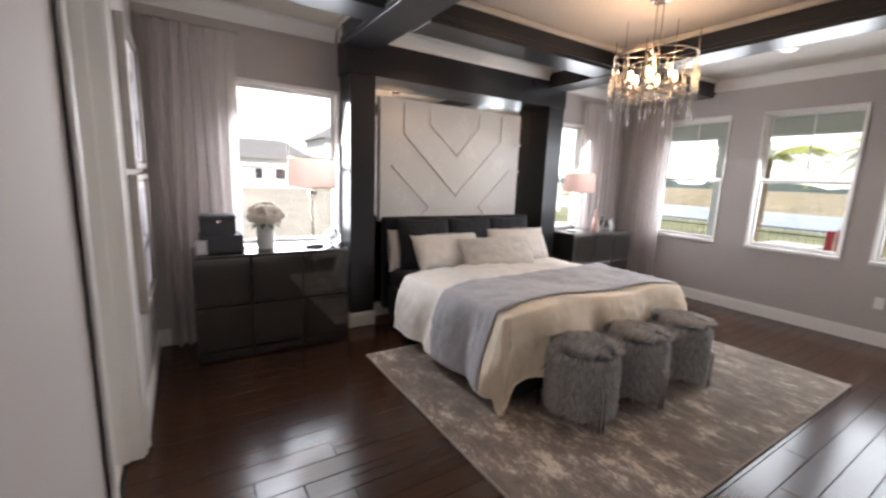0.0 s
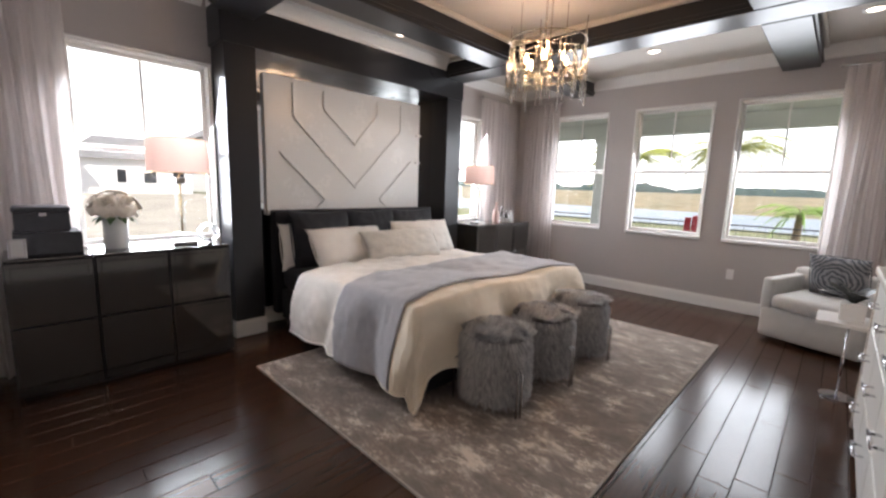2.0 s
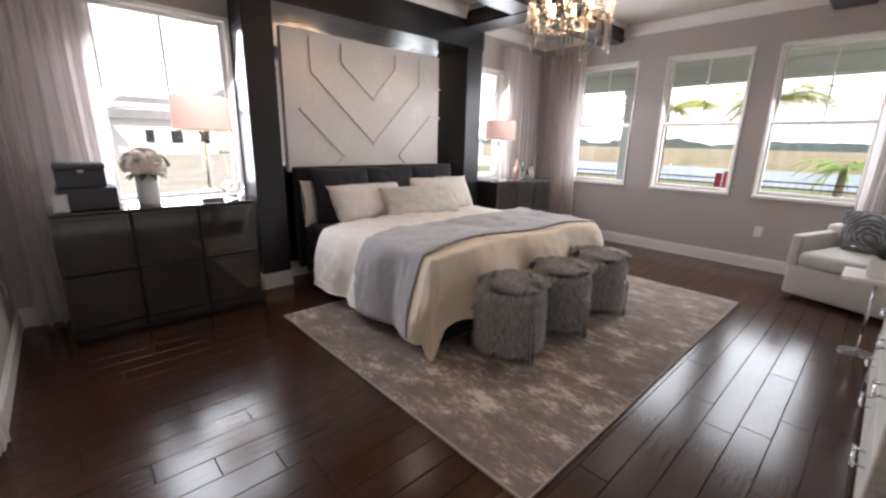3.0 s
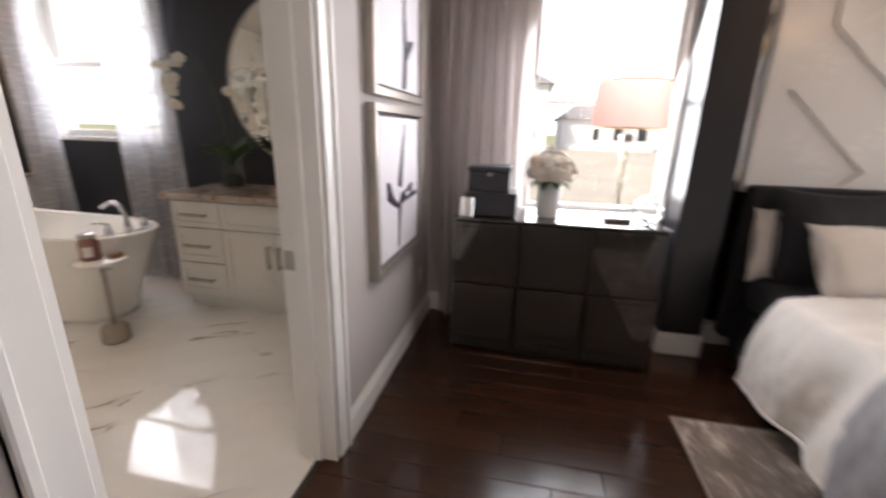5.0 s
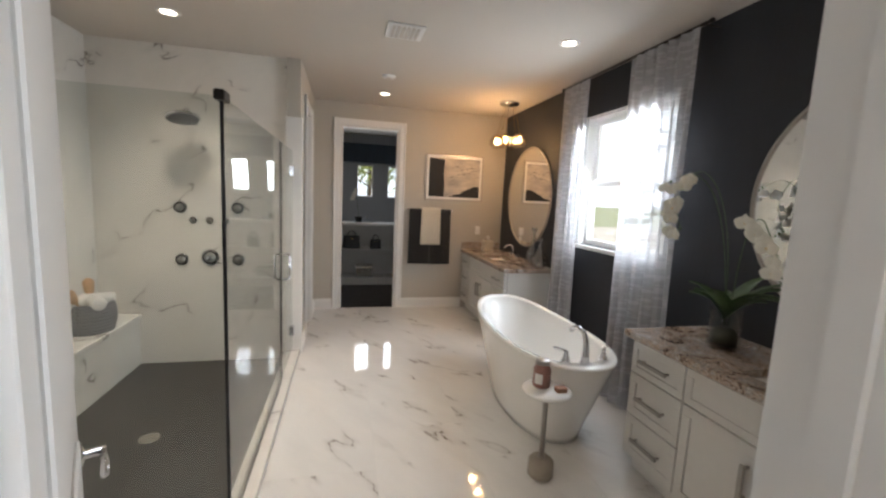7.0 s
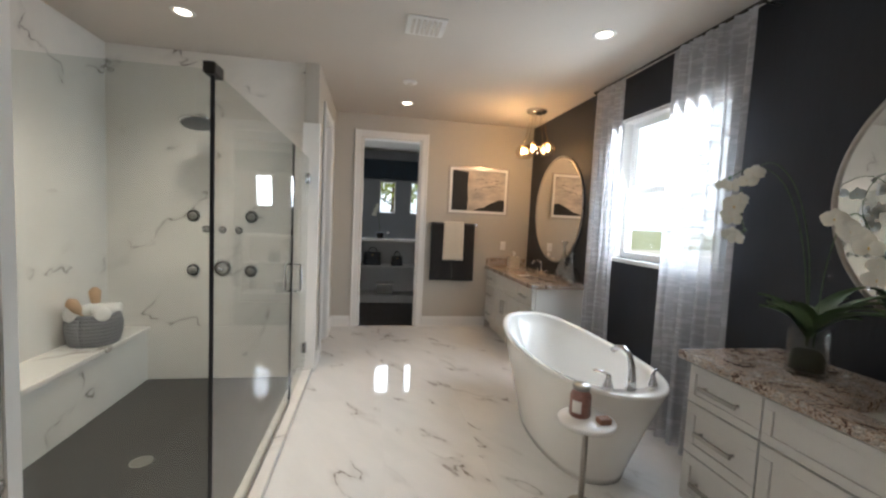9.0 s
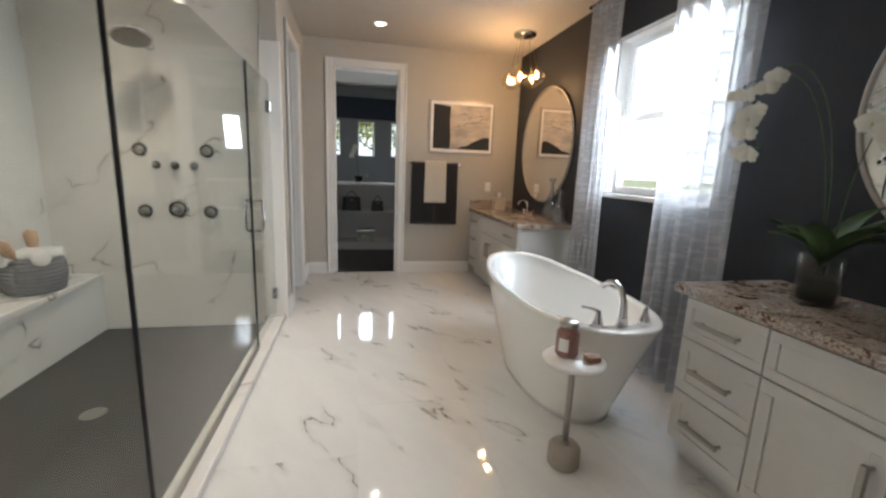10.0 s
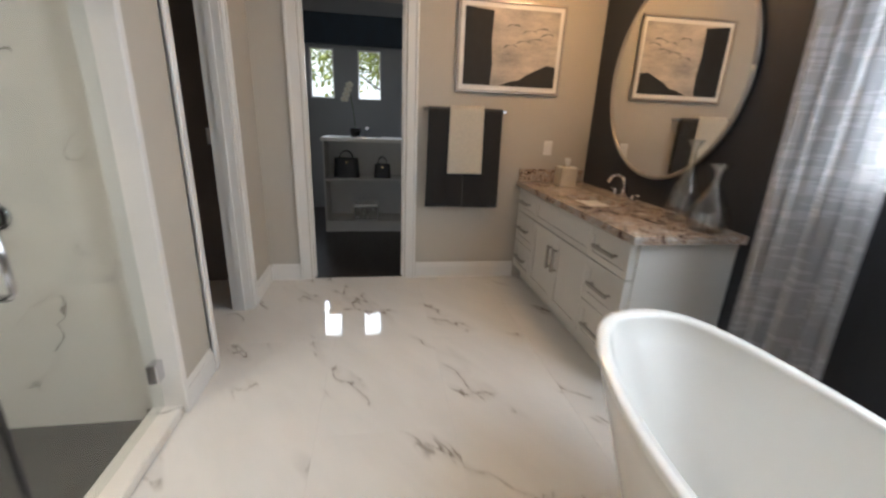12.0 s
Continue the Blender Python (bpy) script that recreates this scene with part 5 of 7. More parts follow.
def rosette(name, y, z, r, label, knob=True):
    o = part(name, bm_lathe([(0, 0), (r, 0), (r, 0.008), (r * 0.9, 0.014), (0, 0.014)], n=24), CHROME, SHSET, label, True)
    o.location, o.rotation_euler = (-3.15, y, z), (0, radians(90), 0)
    # dark ring stands in for the dark outline reflected in the chrome
    part("reflection_ring", bm_lathe([(r * 0.64, 0.0145), (r * 0.82, 0.0145), (r * 0.82, 0.017), (r * 0.64, 0.017)], n=24), DARKM, o, "dark ring standing in for a reflection in the chrome", True)
    part("face", bm_lathe([(0, 0.014), (r * 0.62, 0.014), (r * 0.58, 0.03), (0, 0.034)], n=20), NICKEL, o, "", True)
    if knob:
        part("knob", bm_lathe([(0, 0.034), (r * 0.3, 0.034), (r * 0.26, 0.07), (0, 0.074)], n=16), CHROME, o, "", True)
    return o


for y, z in ((2.33, 1.36), (2.79, 1.37), (2.33, 0.90), (2.79, 0.90)):
    rosette("body_spray", y, z, 0.055, "round chrome body spray on the marble", False)
rosette("shower_valve", 2.56, 0.92, 0.075, "round chrome shower valve with a knob")
for y in (2.43, 2.56, 2.69):
    rosette("shower_knob", y, 1.25, 0.032, "small chrome shower control knob")
shd = part("shower_arm", bm_tube([(0, 0, 0.02), (0.06, 0, 0.06), (0.16, 0, 0.09), (0.22, 0, 0.075), (0.26, 0, 0.03)], 0.011, 10), CHROME, SHSET, "bent chrome shower arm", True)
shd.location = (-3.15, 2.46, 2.08)
part("flange", bm_tube([(0.0, 0, 0.0), (0.012, 0, 0.012)], 0.03, 16), CHROME, shd, "", True)
head = part("head", bm_lathe([(0, -0.008), (0.118, -0.008), (0.125, 0.0), (0.115, 0.012), (0.03, 0.025), (0, 0.03)], (0, 0, 0), 32), CHROME, shd, "round chrome rain head", True)
head.location, head.rotation_euler = (0.26, 0, 0), (radians(8), radians(-14), 0)
part("spray_face", bm_lathe([(0, -0.0125), (0.108, -0.0125), (0.112, -0.009), (0, -0.009)], n=32), NOZZLE, head, "grey rubber spray face", True)
drn = empty("shower_drain", "round metal shower drain", "drain", at=(-1.90, 2.55, SF))
part("ring", bm_lathe([(0.045, 0.0), (0.06, 0.0), (0.06, 0.003), (0.045, 0.003)], n=24), NICKEL, drn, "", True)
part("grate", bm_lathe([(0, 0.0), (0.044, 0.0), (0.044, 0.002), (0, 0.002)], n=20), DARKM, drn)
# rope basket with towels and brushes
ROPE = mat("grey_rope", (0.22, 0.22, 0.23), 0.9, vary=0.2, scale=40, bump=0.3)
TOWELW = mat("white_terry", (0.78, 0.76, 0.73), 0.95, vary=0.05, scale=40, bump=0.5, bscale=300, sheen=0.4)
WOODL = mat("light_beech", (0.52, 0.34, 0.20), 0.5, vary=0.12, scale=8, stretch=(1, 1, 6))
bk = empty("rope_basket", "grey coiled rope basket with white towels on the bench", "basket", at=(-2.70, 1.845, 0.41))
bk.scale = (1.2, 1.2, 1.2)
for k in range(9):
    z = 0.012 + k * 0.021
    r = 0.115 + 0.015 * math.sin(k / 9 * 3.1)
    part("coil", bm_tube([(r * math.cos(2 * math.pi * i / 32), r * math.sin(2 * math.pi * i / 32), z) for i in range(33)], 0.0125, 8), ROPE, bk, "", True)
part("bottom", bm_lathe([(0, 0), (0.11, 0), (0.11, 0.012), (0, 0.012)], n=24), ROPE, bk)
for k, (x, y, rz) in enumerate(((-0.04, 0.03, 20), (0.05, -0.03, 70), (0.03, 0.05, 130))):
    ob = part("rolled_towel", bm_lathe([(0, -0.09), (0.035, -0.088), (0.04, -0.08), (0.04, 0.08), (0.035, 0.088), (0, 0.09)], n=16), TOWELW, bk, "white rolled towel", True)
    ob.location, ob.rotation_euler = (x, y, 0.195), (radians(90), 0, radians(rz))
for k, (x, t) in enumerate(((-0.03, -4), (0.05, 34))):
    ob = part("bath_brush", bm_tube([(0, 0, 0), (0, 0, 0.10), (0, 0, 0.13), (0, 0, 0.19), (0, 0, 0.215)], 0.01, 10, radii=[0.008, 0.009, 0.026, 0.032, 0.012]), WOODL, bk, "wooden bath brush", True)
    ob.location, ob.rotation_euler = (x, 0.0, 0.12), (radians(6), radians(t), 0)


# ---- vanities ----
def pull(bm_name, p0, p1, out, parent):
    d = Vector(p1) - Vector(p0)
    o = Vector(out)
    a, b = Vector(p0), Vector(p1)
    h = part(bm_name, bm_box(-d.length / 2, -0.008, -0.010, d.length / 2, 0.008, 0.010, 0.003), NICKEL, parent, "brushed nickel bar pull")
    h.location = (a + b) / 2 + o * 0.032
    if abs(d.z) > abs(d.x):
        h.rotation_euler = (0, radians(90), 0)
    for q in (a + d * 0.08, b - d * 0.08):
        part("post", bm_tube([tuple(q), tuple(q + o * 0.03)], 0.007, 8), NICKEL, parent, "", True)


def shaker(parent, name, x0, x1, z0, z1, y):
    """A recessed-panel front: flat panel with four raised rails."""
    f = part(name, bm_box(x0, y - 0.004, z0, x1, y + 0.0238, z1, 0.001), CAB, parent)
    w = 0.05 if (z1 - z0) > 0.2 and (x1 - x0) > 0.2 else 0.038
    for q in ((x0, z0, x1, z0 + w), (x0, z1 - w, x1, z1), (x0, z0 + w, x0 + w, z1 - w), (x1 - w, z0 + w, x1, z1 - w)):
        part("rail", bm_box(q[0], y - 0.014, q[1], q[2], y - 0.0042, q[3], 0.0015), CAB, f)
    return f


def vanity(x0, x1, label):
    y0 = 5.375
    v = empty("bathroom_vanity", label, "vanity cabinet", "bathroom vanities")
    part("carcass", bm_box(x0, y0 + 0.024, 0.10, x1, BN - 0.001, 0.798, 0.002), CAB, v)
    part("toe_kick", bm_box(x0 + 0.01, y0 + 0.06, 0, x1 - 0.01, BN - 0.02, 0.10), CAB, v)
    wd = 0.385
    cols = [(x0 + 0.012, x0 + wd), (x1 - wd, x1 - 0.012)]
    zr = [(0.115, 0.35), (0.358, 0.60), (0.608, 0.785)]
    for a, b in cols:
        for k, (z0, z1) in enumerate(zr):
            f = shaker(v, "drawer_front", a, b, z0, z1, y0)
            zm = (z0 + z1) / 2
            pull("handle", (a + (b - a) / 2 - 0.10, y0 - 0.014, zm), (a + (b - a) / 2 + 0.10, y0 - 0.014, zm), (0, -1, 0), f)
    a, b = x0 + wd + 0.008, x1 - wd - 0.008
    shaker(v, "false_front", a, b, 0.608, 0.785, y0)
    m = (a + b) / 2
    for s, p, q in ((1, a, m - 0.003), (-1, m + 0.003, b)):
        f = shaker(v, "door", p, q, 0.115, 0.60, y0)
        xx = m - s * 0.04
        pull("handle", (xx, y0 - 0.014, 0.36), (xx, y0 - 0.014, 0.52), (0, -1, 0), f)
    return v


def counter(x0, x1, sink_x, splash_side, label):
    c = empty("countertop", label, "countertop", "granite countertops")
    # slab in four pieces round the basin opening
    sx0, sx1, sy0, sy1 = sink_x - 0.20, sink_x + 0.20, 5.46, 5.72
    b = bmesh.new()
    for q in ((x0, 5.335, sx0, BN - 0.001), (sx1, 5.335, x1, BN - 0.001), (sx0, 5.335, sx1, sy0), (sx0, sy1, sx1, BN - 0.001)):
        bm_box(q[0], q[1], 0.80, q[2], q[3], 0.84, bm=b)
    bmesh.ops.remove_doubles(b, verts=b.verts[:], dist=1e-5)
    part("slab", b, GRAN, c)
    # chiselled front edge
    fb = bm_grid(lambda u, v: (x0 + u * (x1 - x0), 5.335 - 0.002 - 0.006 * abs(noise.noise(Vector((u * 60, v * 5, x0)))) * math.sin(math.pi * v), 0.80 + 0.04 * v), 120, 5)
    part("edge", fb, GRAN, c)
    if splash_side:
        e = (x0 + 0.001, x0 + 0.02) if splash_side < 0 else (x1 - 0.02, x1 - 0.001)
        part("side_splash", bm_box(e[0], 5.345, 0.841, e[1], BN - 0.023, 0.94, 0.002), GRAN, c)
    s = empty("sink", "white undermount oval basin", "sink", "basins", at=(sink_x, 5.59, 0.80))
    part("bowl", bm_lathe([(0.0, -0.115), (0.06, -0.115), (0.13, -0.10), (0.185, -0.045), (0.215, -0.002), (0.23, -0.002), (0.20, -0.055), (0.14, -0.115), (0.0, -0.13)], n=32, sy=0.68), CERAMIC, s, "", True)
    part("drain", bm_lathe([(0, -0.114), (0.02, -0.114), (0.02, -0.111), (0, -0.111)], n=16), CHROME, s)
    f = empty("faucet", "chrome two-handle basin faucet", "faucet", "basin faucets", at=(sink_x, 5.80, 0.84))
    part("spout", bm_tube([(0, 0, 0), (0, 0, 0.09), (0, -0.02, 0.145), (0, -0.06, 0.165), (0, -0.10, 0.155), (0, -0.125, 0.12)], 0.012, 12, radii=[0.024, 0.013, 0.011, 0.010, 0.010, 0.010]), CHROME, f, "", True)
    for s2 in (-1, 1):
        part("valve", bm_lathe([(0, 0), (0.024, 0), (0.015, 0.03), (0.012, 0.05), (0, 0.055)], (s2 * 0.10, 0, 0), 16), CHROME, f, "", True)
        part("lever", bm_tube([(s2 * 0.10, 0, 0.05), (s2 * 0.14, 0, 0.058), (s2 * 0.165, 0, 0.056)], 0.006, 8), CHROME, f, "", True)
    return c


vanity(-1.10, 0.47, "pale grey bathroom vanity with shaker drawers and doors")
counter(-1.14, 0.478, -0.33, 0, "polished brown granite countertop on the near vanity")
vanity(-4.69, -3.08, "pale grey bathroom vanity in the far corner")
counter(-4.698, -3.04, -3.90, -1, "polished brown granite countertop on the far vanity")


def round_mirror(x, z, r, label):
    m = empty("round_mirror", label, "mirror", "vanity mirrors", at=(x, BN, z))
    m.rotation_euler = (radians(90), 0, 0)
    part("glass", bm_lathe([(0, 0.002), (r - 0.012, 0.002), (r - 0.012, 0.014), (0, 0.014)], n=72), MIRROR, m)
    b = bm_tube([((r - 0.006) * math.cos(2 * math.pi * i / 72), (r - 0.006) * math.sin(2 * math.pi * i / 72), 0.014) for i in range(73)], 0.012, 8)
    part("frame", b, SILVERF, m, "slim champagne metal frame", True)


round_mirror(-0.35, 1.60, 0.60, "large round mirror over the near vanity")
round_mirror(-3.83, 1.60, 0.60, "large round mirror over the far vanity")

# ---- freestanding tub ----
tub = empty("bathtub", "white freestanding oval slipper bathtub with chrome taps", "bathtub", at=(-1.845, 5.14, 0))


def tub_point(a, k, inner=False):
    """Outline at angle a, height share k from floor (0) to rim (1)."""
    c, s = math.cos(a), math.sin(a)
    rim = 0.60 + 0.055 * max(0.0, -c) ** 2
    L = 0.49 + (0.26 + 0.085 * max(0.0, -c)) * k ** 1.15
    W = 0.24 + 0.12 * k ** 0.9
    if inner:
        L, W = L - 0.045, W - 0.045
        z = 0.13 + (rim - 0.004 - 0.13) * k
        if c > 0:
            L -= 0.075 * max(0.0, c)
    else:
        z = rim * k
    ce = math.copysign(abs(c) ** 0.86, c)
    se = math.copysign(abs(s) ** (0.86 if c > 0 else 0.86 - 0.12 * -c), s)
    return (L * ce, W * se, z)


tb = bmesh.new()
N = 64
outer = [[tb.verts.new(tub_point(2 * math.pi * i / N, k / 12)) for i in range(N)] for k in range(13)]
lip = []
for i in range(N):
    p, q = Vector(tub_point(2 * math.pi * i / N, 1)), Vector(tub_point(2 * math.pi * i / N, 1, True))
    d = Vector((p.x, p.y, 0)).normalized()
    lip.append((tb.verts.new(p + d * 0.002 + Vector((0, 0, 0.005))), tb.verts.new(p + d * 0.000 + Vector((0, 0, 0.013))), tb.verts.new(p - d * 0.012 + Vector((0, 0, 0.018))), tb.verts.new(q + Vector((0, 0, 0.012)))))
inner = [[tb.verts.new(tub_point(2 * math.pi * i / N, k / 8, True)) for i in range(N)] for k in range(8, -1, -1)]
rings = outer + [[l[j] for l in lip] for j in range(4)] + inner
for ra, rb in zip(rings, rings[1:]):
    for i in range(N):
        tb.faces.new((ra[i], ra[(i + 1) % N], rb[(i + 1) % N], rb[i]))
ctr = tb.verts.new((0, 0, 0.118))
for i in range(N):
    tb.faces.new((rings[-1][i], rings[-1][(i + 1) % N], ctr))
tb.faces.new(outer[0][::-1])
part("shell", tb, CERAMIC, tub, "", True)
part("drain", bm_lathe([(0, 0.122), (0.03, 0.124), (0.03, 0.128), (0, 0.130)], n=16), CHROME, tub)
tf = part("tub_filler", bm_tube([(0.63, 0, 0.60), (0.63, 0, 0.66), (0.625, 0, 0.72), (0.60, 0, 0.775), (0.55, 0, 0.795), (0.50, 0, 0.785), (0.455, 0, 0.755)], 0.014, 14, radii=[0.030, 0.021, 0.017, 0.015, 0.014, 0.014, 0.016]), CHROME, tub, "tall curved chrome spout", True)
for s in (-1, 1):
    h = part("valve", bm_lathe([(0, 0.605), (0.030, 0.605), (0.024, 0.63), (0.013, 0.665), (0.010, 0.685), (0, 0.69)], (0.625, s * 0.125, 0), 18), CHROME, tub, "chrome lever valve", True)
    part("lever", bm_tube([(0.625, s * 0.125, 0.683), (0.60, s * 0.16, 0.694), (0.58, s * 0.185, 0.692)], 0.007, 8), CHROME, h, "", True)

# ---- drinks table by the tub ----
dt = empty("drink_table", "round white-topped pedestal table by the tub", "side table", at=(-1.10, 4.84, 0))
STONE = mat("beige_stone_base", (0.36, 0.31, 0.25), 0.55, vary=0.15, scale=14, bump=0.2)
part("base", bm_lathe([(0, 0), (0.064, 0), (0.072, 0.012), (0.070, 0.09), (0.058, 0.105), (0, 0.108)], n=32), STONE, dt, "rounded stone foot", True)
part("pole", bm_tube([(0, 0, 0.10), (0, 0, 0.50)], 0.0135, 14), SILVERF, dt, "", True)
part("collar", bm_lathe([(0, 0.108), (0.022, 0.108), (0.020, 0.118), (0, 0.12)], n=18), SILVERF, dt, "", True)
part("knob", bm_tube([(0.01, 0.0, 0.46), (0.045, 0.012, 0.46)], 0.007, 8), SILVERF, dt, "", True)
part("top", bm_lathe([(0, 0.50), (0.128, 0.50), (0.134, 0.506), (0.134, 0.514), (0.128, 0.52), (0, 0.52)], n=48), WHITEP, dt, "thin round white top", True)
jar = empty("bath_salts_jar", "glass jar of pink bath salts with a grey lid", "jar", at=(-1.14, 4.825, 0.52))
jar.scale = (1.3, 1.3, 1.3)
SALT = mat("pink_bath_salts", (0.30, 0.135, 0.105), 0.35, vary=0.25, scale=90, bump=0.3, coat=0.8)
part("glass", bm_lathe([(0, 0), (0.034, 0), (0.038, 0.006), (0.038, 0.078), (0.030, 0.092), (0.028, 0.10), (0, 0.10)], n=24), SALT, jar, "", True)
part("lid", bm_lathe([(0, 0.10), (0.031, 0.10), (0.032, 0.116), (0.028, 0.12), (0, 0.12)], n=24), NICKEL, jar, "", True)
part("paper_label", bm_grid(lambda u, v: (0.0386 * math.cos(-2.9 + 0.9 * u + 1.6), 0.0386 * math.sin(-2.9 + 0.9 * u + 1.6), 0.02 + 0.045 * v), 8, 1), WHITEP, jar, "plain white label")
sp = empty("soap_block", "small block of brown soap on the table", "soap", at=(-1.055, 4.90, 0.52))
part("bar", bm_box(-0.022, -0.03, 0, 0.022, 0.03, 0.028, 0.005, 2), mat("brown_soap", (0.35, 0.18, 0.11), 0.5, vary=0.15), sp)

# ---- bathroom curtains, with woven dashes ----
CURTD = sheer("dashed_white_sheer", (0.80, 0.80, 0.83), 0.5)
_t = CURTD.node_tree
_mix = _t.nodes["Material Output"].inputs[0].links[0].from_node
_co = _t.nodes.new("ShaderNodeTexCoord")
_mp = _t.nodes.new("ShaderNodeMapping")
_mp.inputs["Scale"].default_value = (7, 2, 30)
_br = _t.nodes.new("ShaderNodeTexNoise")
_br.inputs["Scale"].default_value, _br.inputs["Detail"].default_value = 1.6, 2
_t.links.new(_co.outputs["Object"], _mp.inputs[0])
_t.links.new(_mp.outputs[0], _br.inputs["Vector"])
_rg = _t.nodes.new("ShaderNodeMapRange")
_rg.inputs["From Min"].default_value, _rg.inputs["From Max"].default_value = 0.53, 0.58
_rg.inputs["To Min"].default_value, _rg.inputs["To Max"].default_value = 0.46, 0.35
_t.links.new(_br.outputs["Fac"], _rg.inputs["Value"])
_t.links.new(_rg.outputs[0], _mix.inputs[0])
_rt = _t.nodes.new("ShaderNodeMapRange")
_rt.inputs["From Min"].default_value, _rt.inputs["From Max"].default_value = 0.53, 0.58
_rt.inputs["To Min"].default_value, _rt.inputs["To Max"].default_value = 0.42, 0.08
_t.links.new(_br.outputs["Fac"], _rt.inputs["Value"])
_t.links.new(_rt.outputs[0], _mix.inputs[1].links[0].from_node.inputs[0])
curtain("curtain", "x", -2.90, -2.50, 5.80, 2.64, CURTD, "white sheer curtain with woven dashes by the tub", 5, 0.03, 0.10, seed=11)
curtain("curtain", "x", -1.93, -1.34, 5.80, 2.64, CURTD, "white sheer curtain with woven dashes by the vanity", 6, 0.03, 0.10, seed=12)
rod("x", -2.95, -1.26, 5.80, 2.65, DARKM, BN)

# ---- art and towels on the west wall ----
art = empty("framed_art", "framed black, grey and cream abstract landscape", "picture")
AX = -4.70
a0, a1, b0, b1 = 4.78, 5.60, 1.51, 2.135
for q in ((a0, b0, a1, b0 + 0.018), (a0, b1 - 0.018, a1, b1), (a0, b0 + 0.018, a0 + 0.018, b1 - 0.018), (a1 - 0.018, b0 + 0.018, a1, b1 - 0.018)):
    part("frame_side", bm_box(AX + 0.001, q[0], q[1], AX + 0.03, q[2], q[3], 0.002), SILVERF, art)
part("mat_board", bm_box(AX + 0.001, a0 + 0.019, b0 + 0.019, AX + 0.012, a1 - 0.019, b1 - 0.019), WHITEP, art, "white mat board")
PAINT = mat("grey_cream_wash", (0.52, 0.46, 0.40), 0.8, vary=0.25, scale=5, stretch=(1, 1, 3), dark=(0.30, 0.28, 0.27))
part("painting", bm_box(AX + 0.0125, a0 + 0.05, b0 + 0.05, AX + 0.015, a1 - 0.05, b1 - 0.05), PAINT, art)
INKB = mat("black_charcoal_paint", (0.02, 0.02, 0.022), 0.7, vary=0.4, scale=20)
part("dark_block", blob([(a0 + 0.052, b0 + 0.052), (a0 + 0.26, b0 + 0.052), (a0 + 0.27, b0 + 0.2), (a0 + 0.255, b0 + 0.36), (a0 + 0.262, b1 - 0.07), (a0 + 0.052, b1 - 0.052)], AX + 0.0152), INKB, art)
hill = [(a0 + 0.33, b0 + 0.052), (a1 - 0.052, b0 + 0.052), (a1 - 0.052, b0 + 0.20), (a1 - 0.12, b0 + 0.21), (a1 - 0.2, b0 + 0.175), (a1 - 0.27, b0 + 0.14), (a1 - 0.33, b0 + 0.10), (a1 - 0.4, b0 + 0.085)]
part("dark_hill", blob(hill, AX + 0.0152), INKB, art)
SMOKE = mat("grey_smoke_paint", (0.24, 0.23, 0.22), 0.8, vary=0.4, scale=12)
rs = random.Random(2)
for k in range(7):
    y, z = a0 + 0.33 + 0.05 * k + rs.uniform(-0.02, 0.02), b1 - 0.16 - rs.uniform(0, 0.16)
    part("smoke_stroke", stroke([(y, z), (y + 0.03, z + 0.02), (y + 0.08, z + 0.025), (y + 0.11, z + 0.01)], [0.004, 0.012, 0.010, 0.003], AX + 0.0151, 40 + k), SMOKE, art)

tbar = empty("towel_bar", "chrome towel bar with square posts", "towel bar")
part("bar", bm_tube([(AX + 0.065, 4.545, 1.372), (AX + 0.065, 5.175, 1.372)], 0.008, 10), CHROME, tbar, "", True)
for y in (4.555, 5.165):
    part("post", bm_box(AX + 0.001, y - 0.013, 1.359, AX + 0.075, y + 0.013, 1.385, 0.003), CHROME, tbar)
TOWELB = mat("black_terry", (0.012, 0.012, 0.014), 0.95, vary=0.3, scale=40, bump=0.6, bscale=260, sheen=0.3)
TOWELC = mat("cream_terry", (0.62, 0.57, 0.48), 0.95, vary=0.06, scale=40, bump=0.6, bscale=260, sheen=0.3)


def towel(name, y0, y1, zf, zb, r, material, label, seed):
    """Towel folded over the bar: front hangs to zf, back to zb."""
    o = empty(name, label, "towel", "towels on the bar")
    lf, lb = 1.372 - zf, 1.372 - zb
    tot = lf + math.pi * r + lb

    def f(u, v):
        s = v * tot
        y = y0 + u * (y1 - y0)
        w = 0.006 * math.sin(8 * u + seed) * min(1, abs(s - lb) / 0.2)
        if s < lb:
            return (AX + 0.065 - r, y, zb + s)
        if s < lb + math.pi * r:
            a = (s - lb) / r
            return (AX + 0.065 - r * math.cos(a), y, 1.372 + r * math.sin(a))
        d = s - lb - math.pi * r
        return (AX + 0.065 + r + w * d, y + (u - 0.5) * 0.03 * d, 1.372 - d)

    part("cloth", bm_grid(f, 18, 44, 0.010), material, o, "", True)
    return o


towel("bath_towel", 4.575, 4.855, 0.635, 0.70, 0.020, TOWELB, "black bath towel folded over the bar", 1)
towel("bath_towel", 4.865, 5.145, 0.630, 0.70, 0.020, TOWELB, "black bath towel folded over the bar", 3)
towel("hand_towel", 4.735, 4.995, 0.90, 1.0, 0.036, TOWELC, "cream hand towel laid over the black towels", 2)
outlet("y", 5.57, 1.11, -4.70, 1, True)

# ---- things on the vanities ----
td = empty("tissue_box", "cream marbled tissue box cover", "tissue box", at=(-4.50, 5.66, 0.84))
part("cover", bm_box(-0.065, -0.065, 0, 0.065, 0.065, 0.145, 0.004), mat("cream_marble_resin", (0.62, 0.55, 0.44), 0.3, vary=0.15, scale=12), td)
part("slot_ring", bm_lathe([(0.028, 0.145), (0.036, 0.145), (0.036, 0.148), (0.028, 0.148)], n=20), BRASS, td)
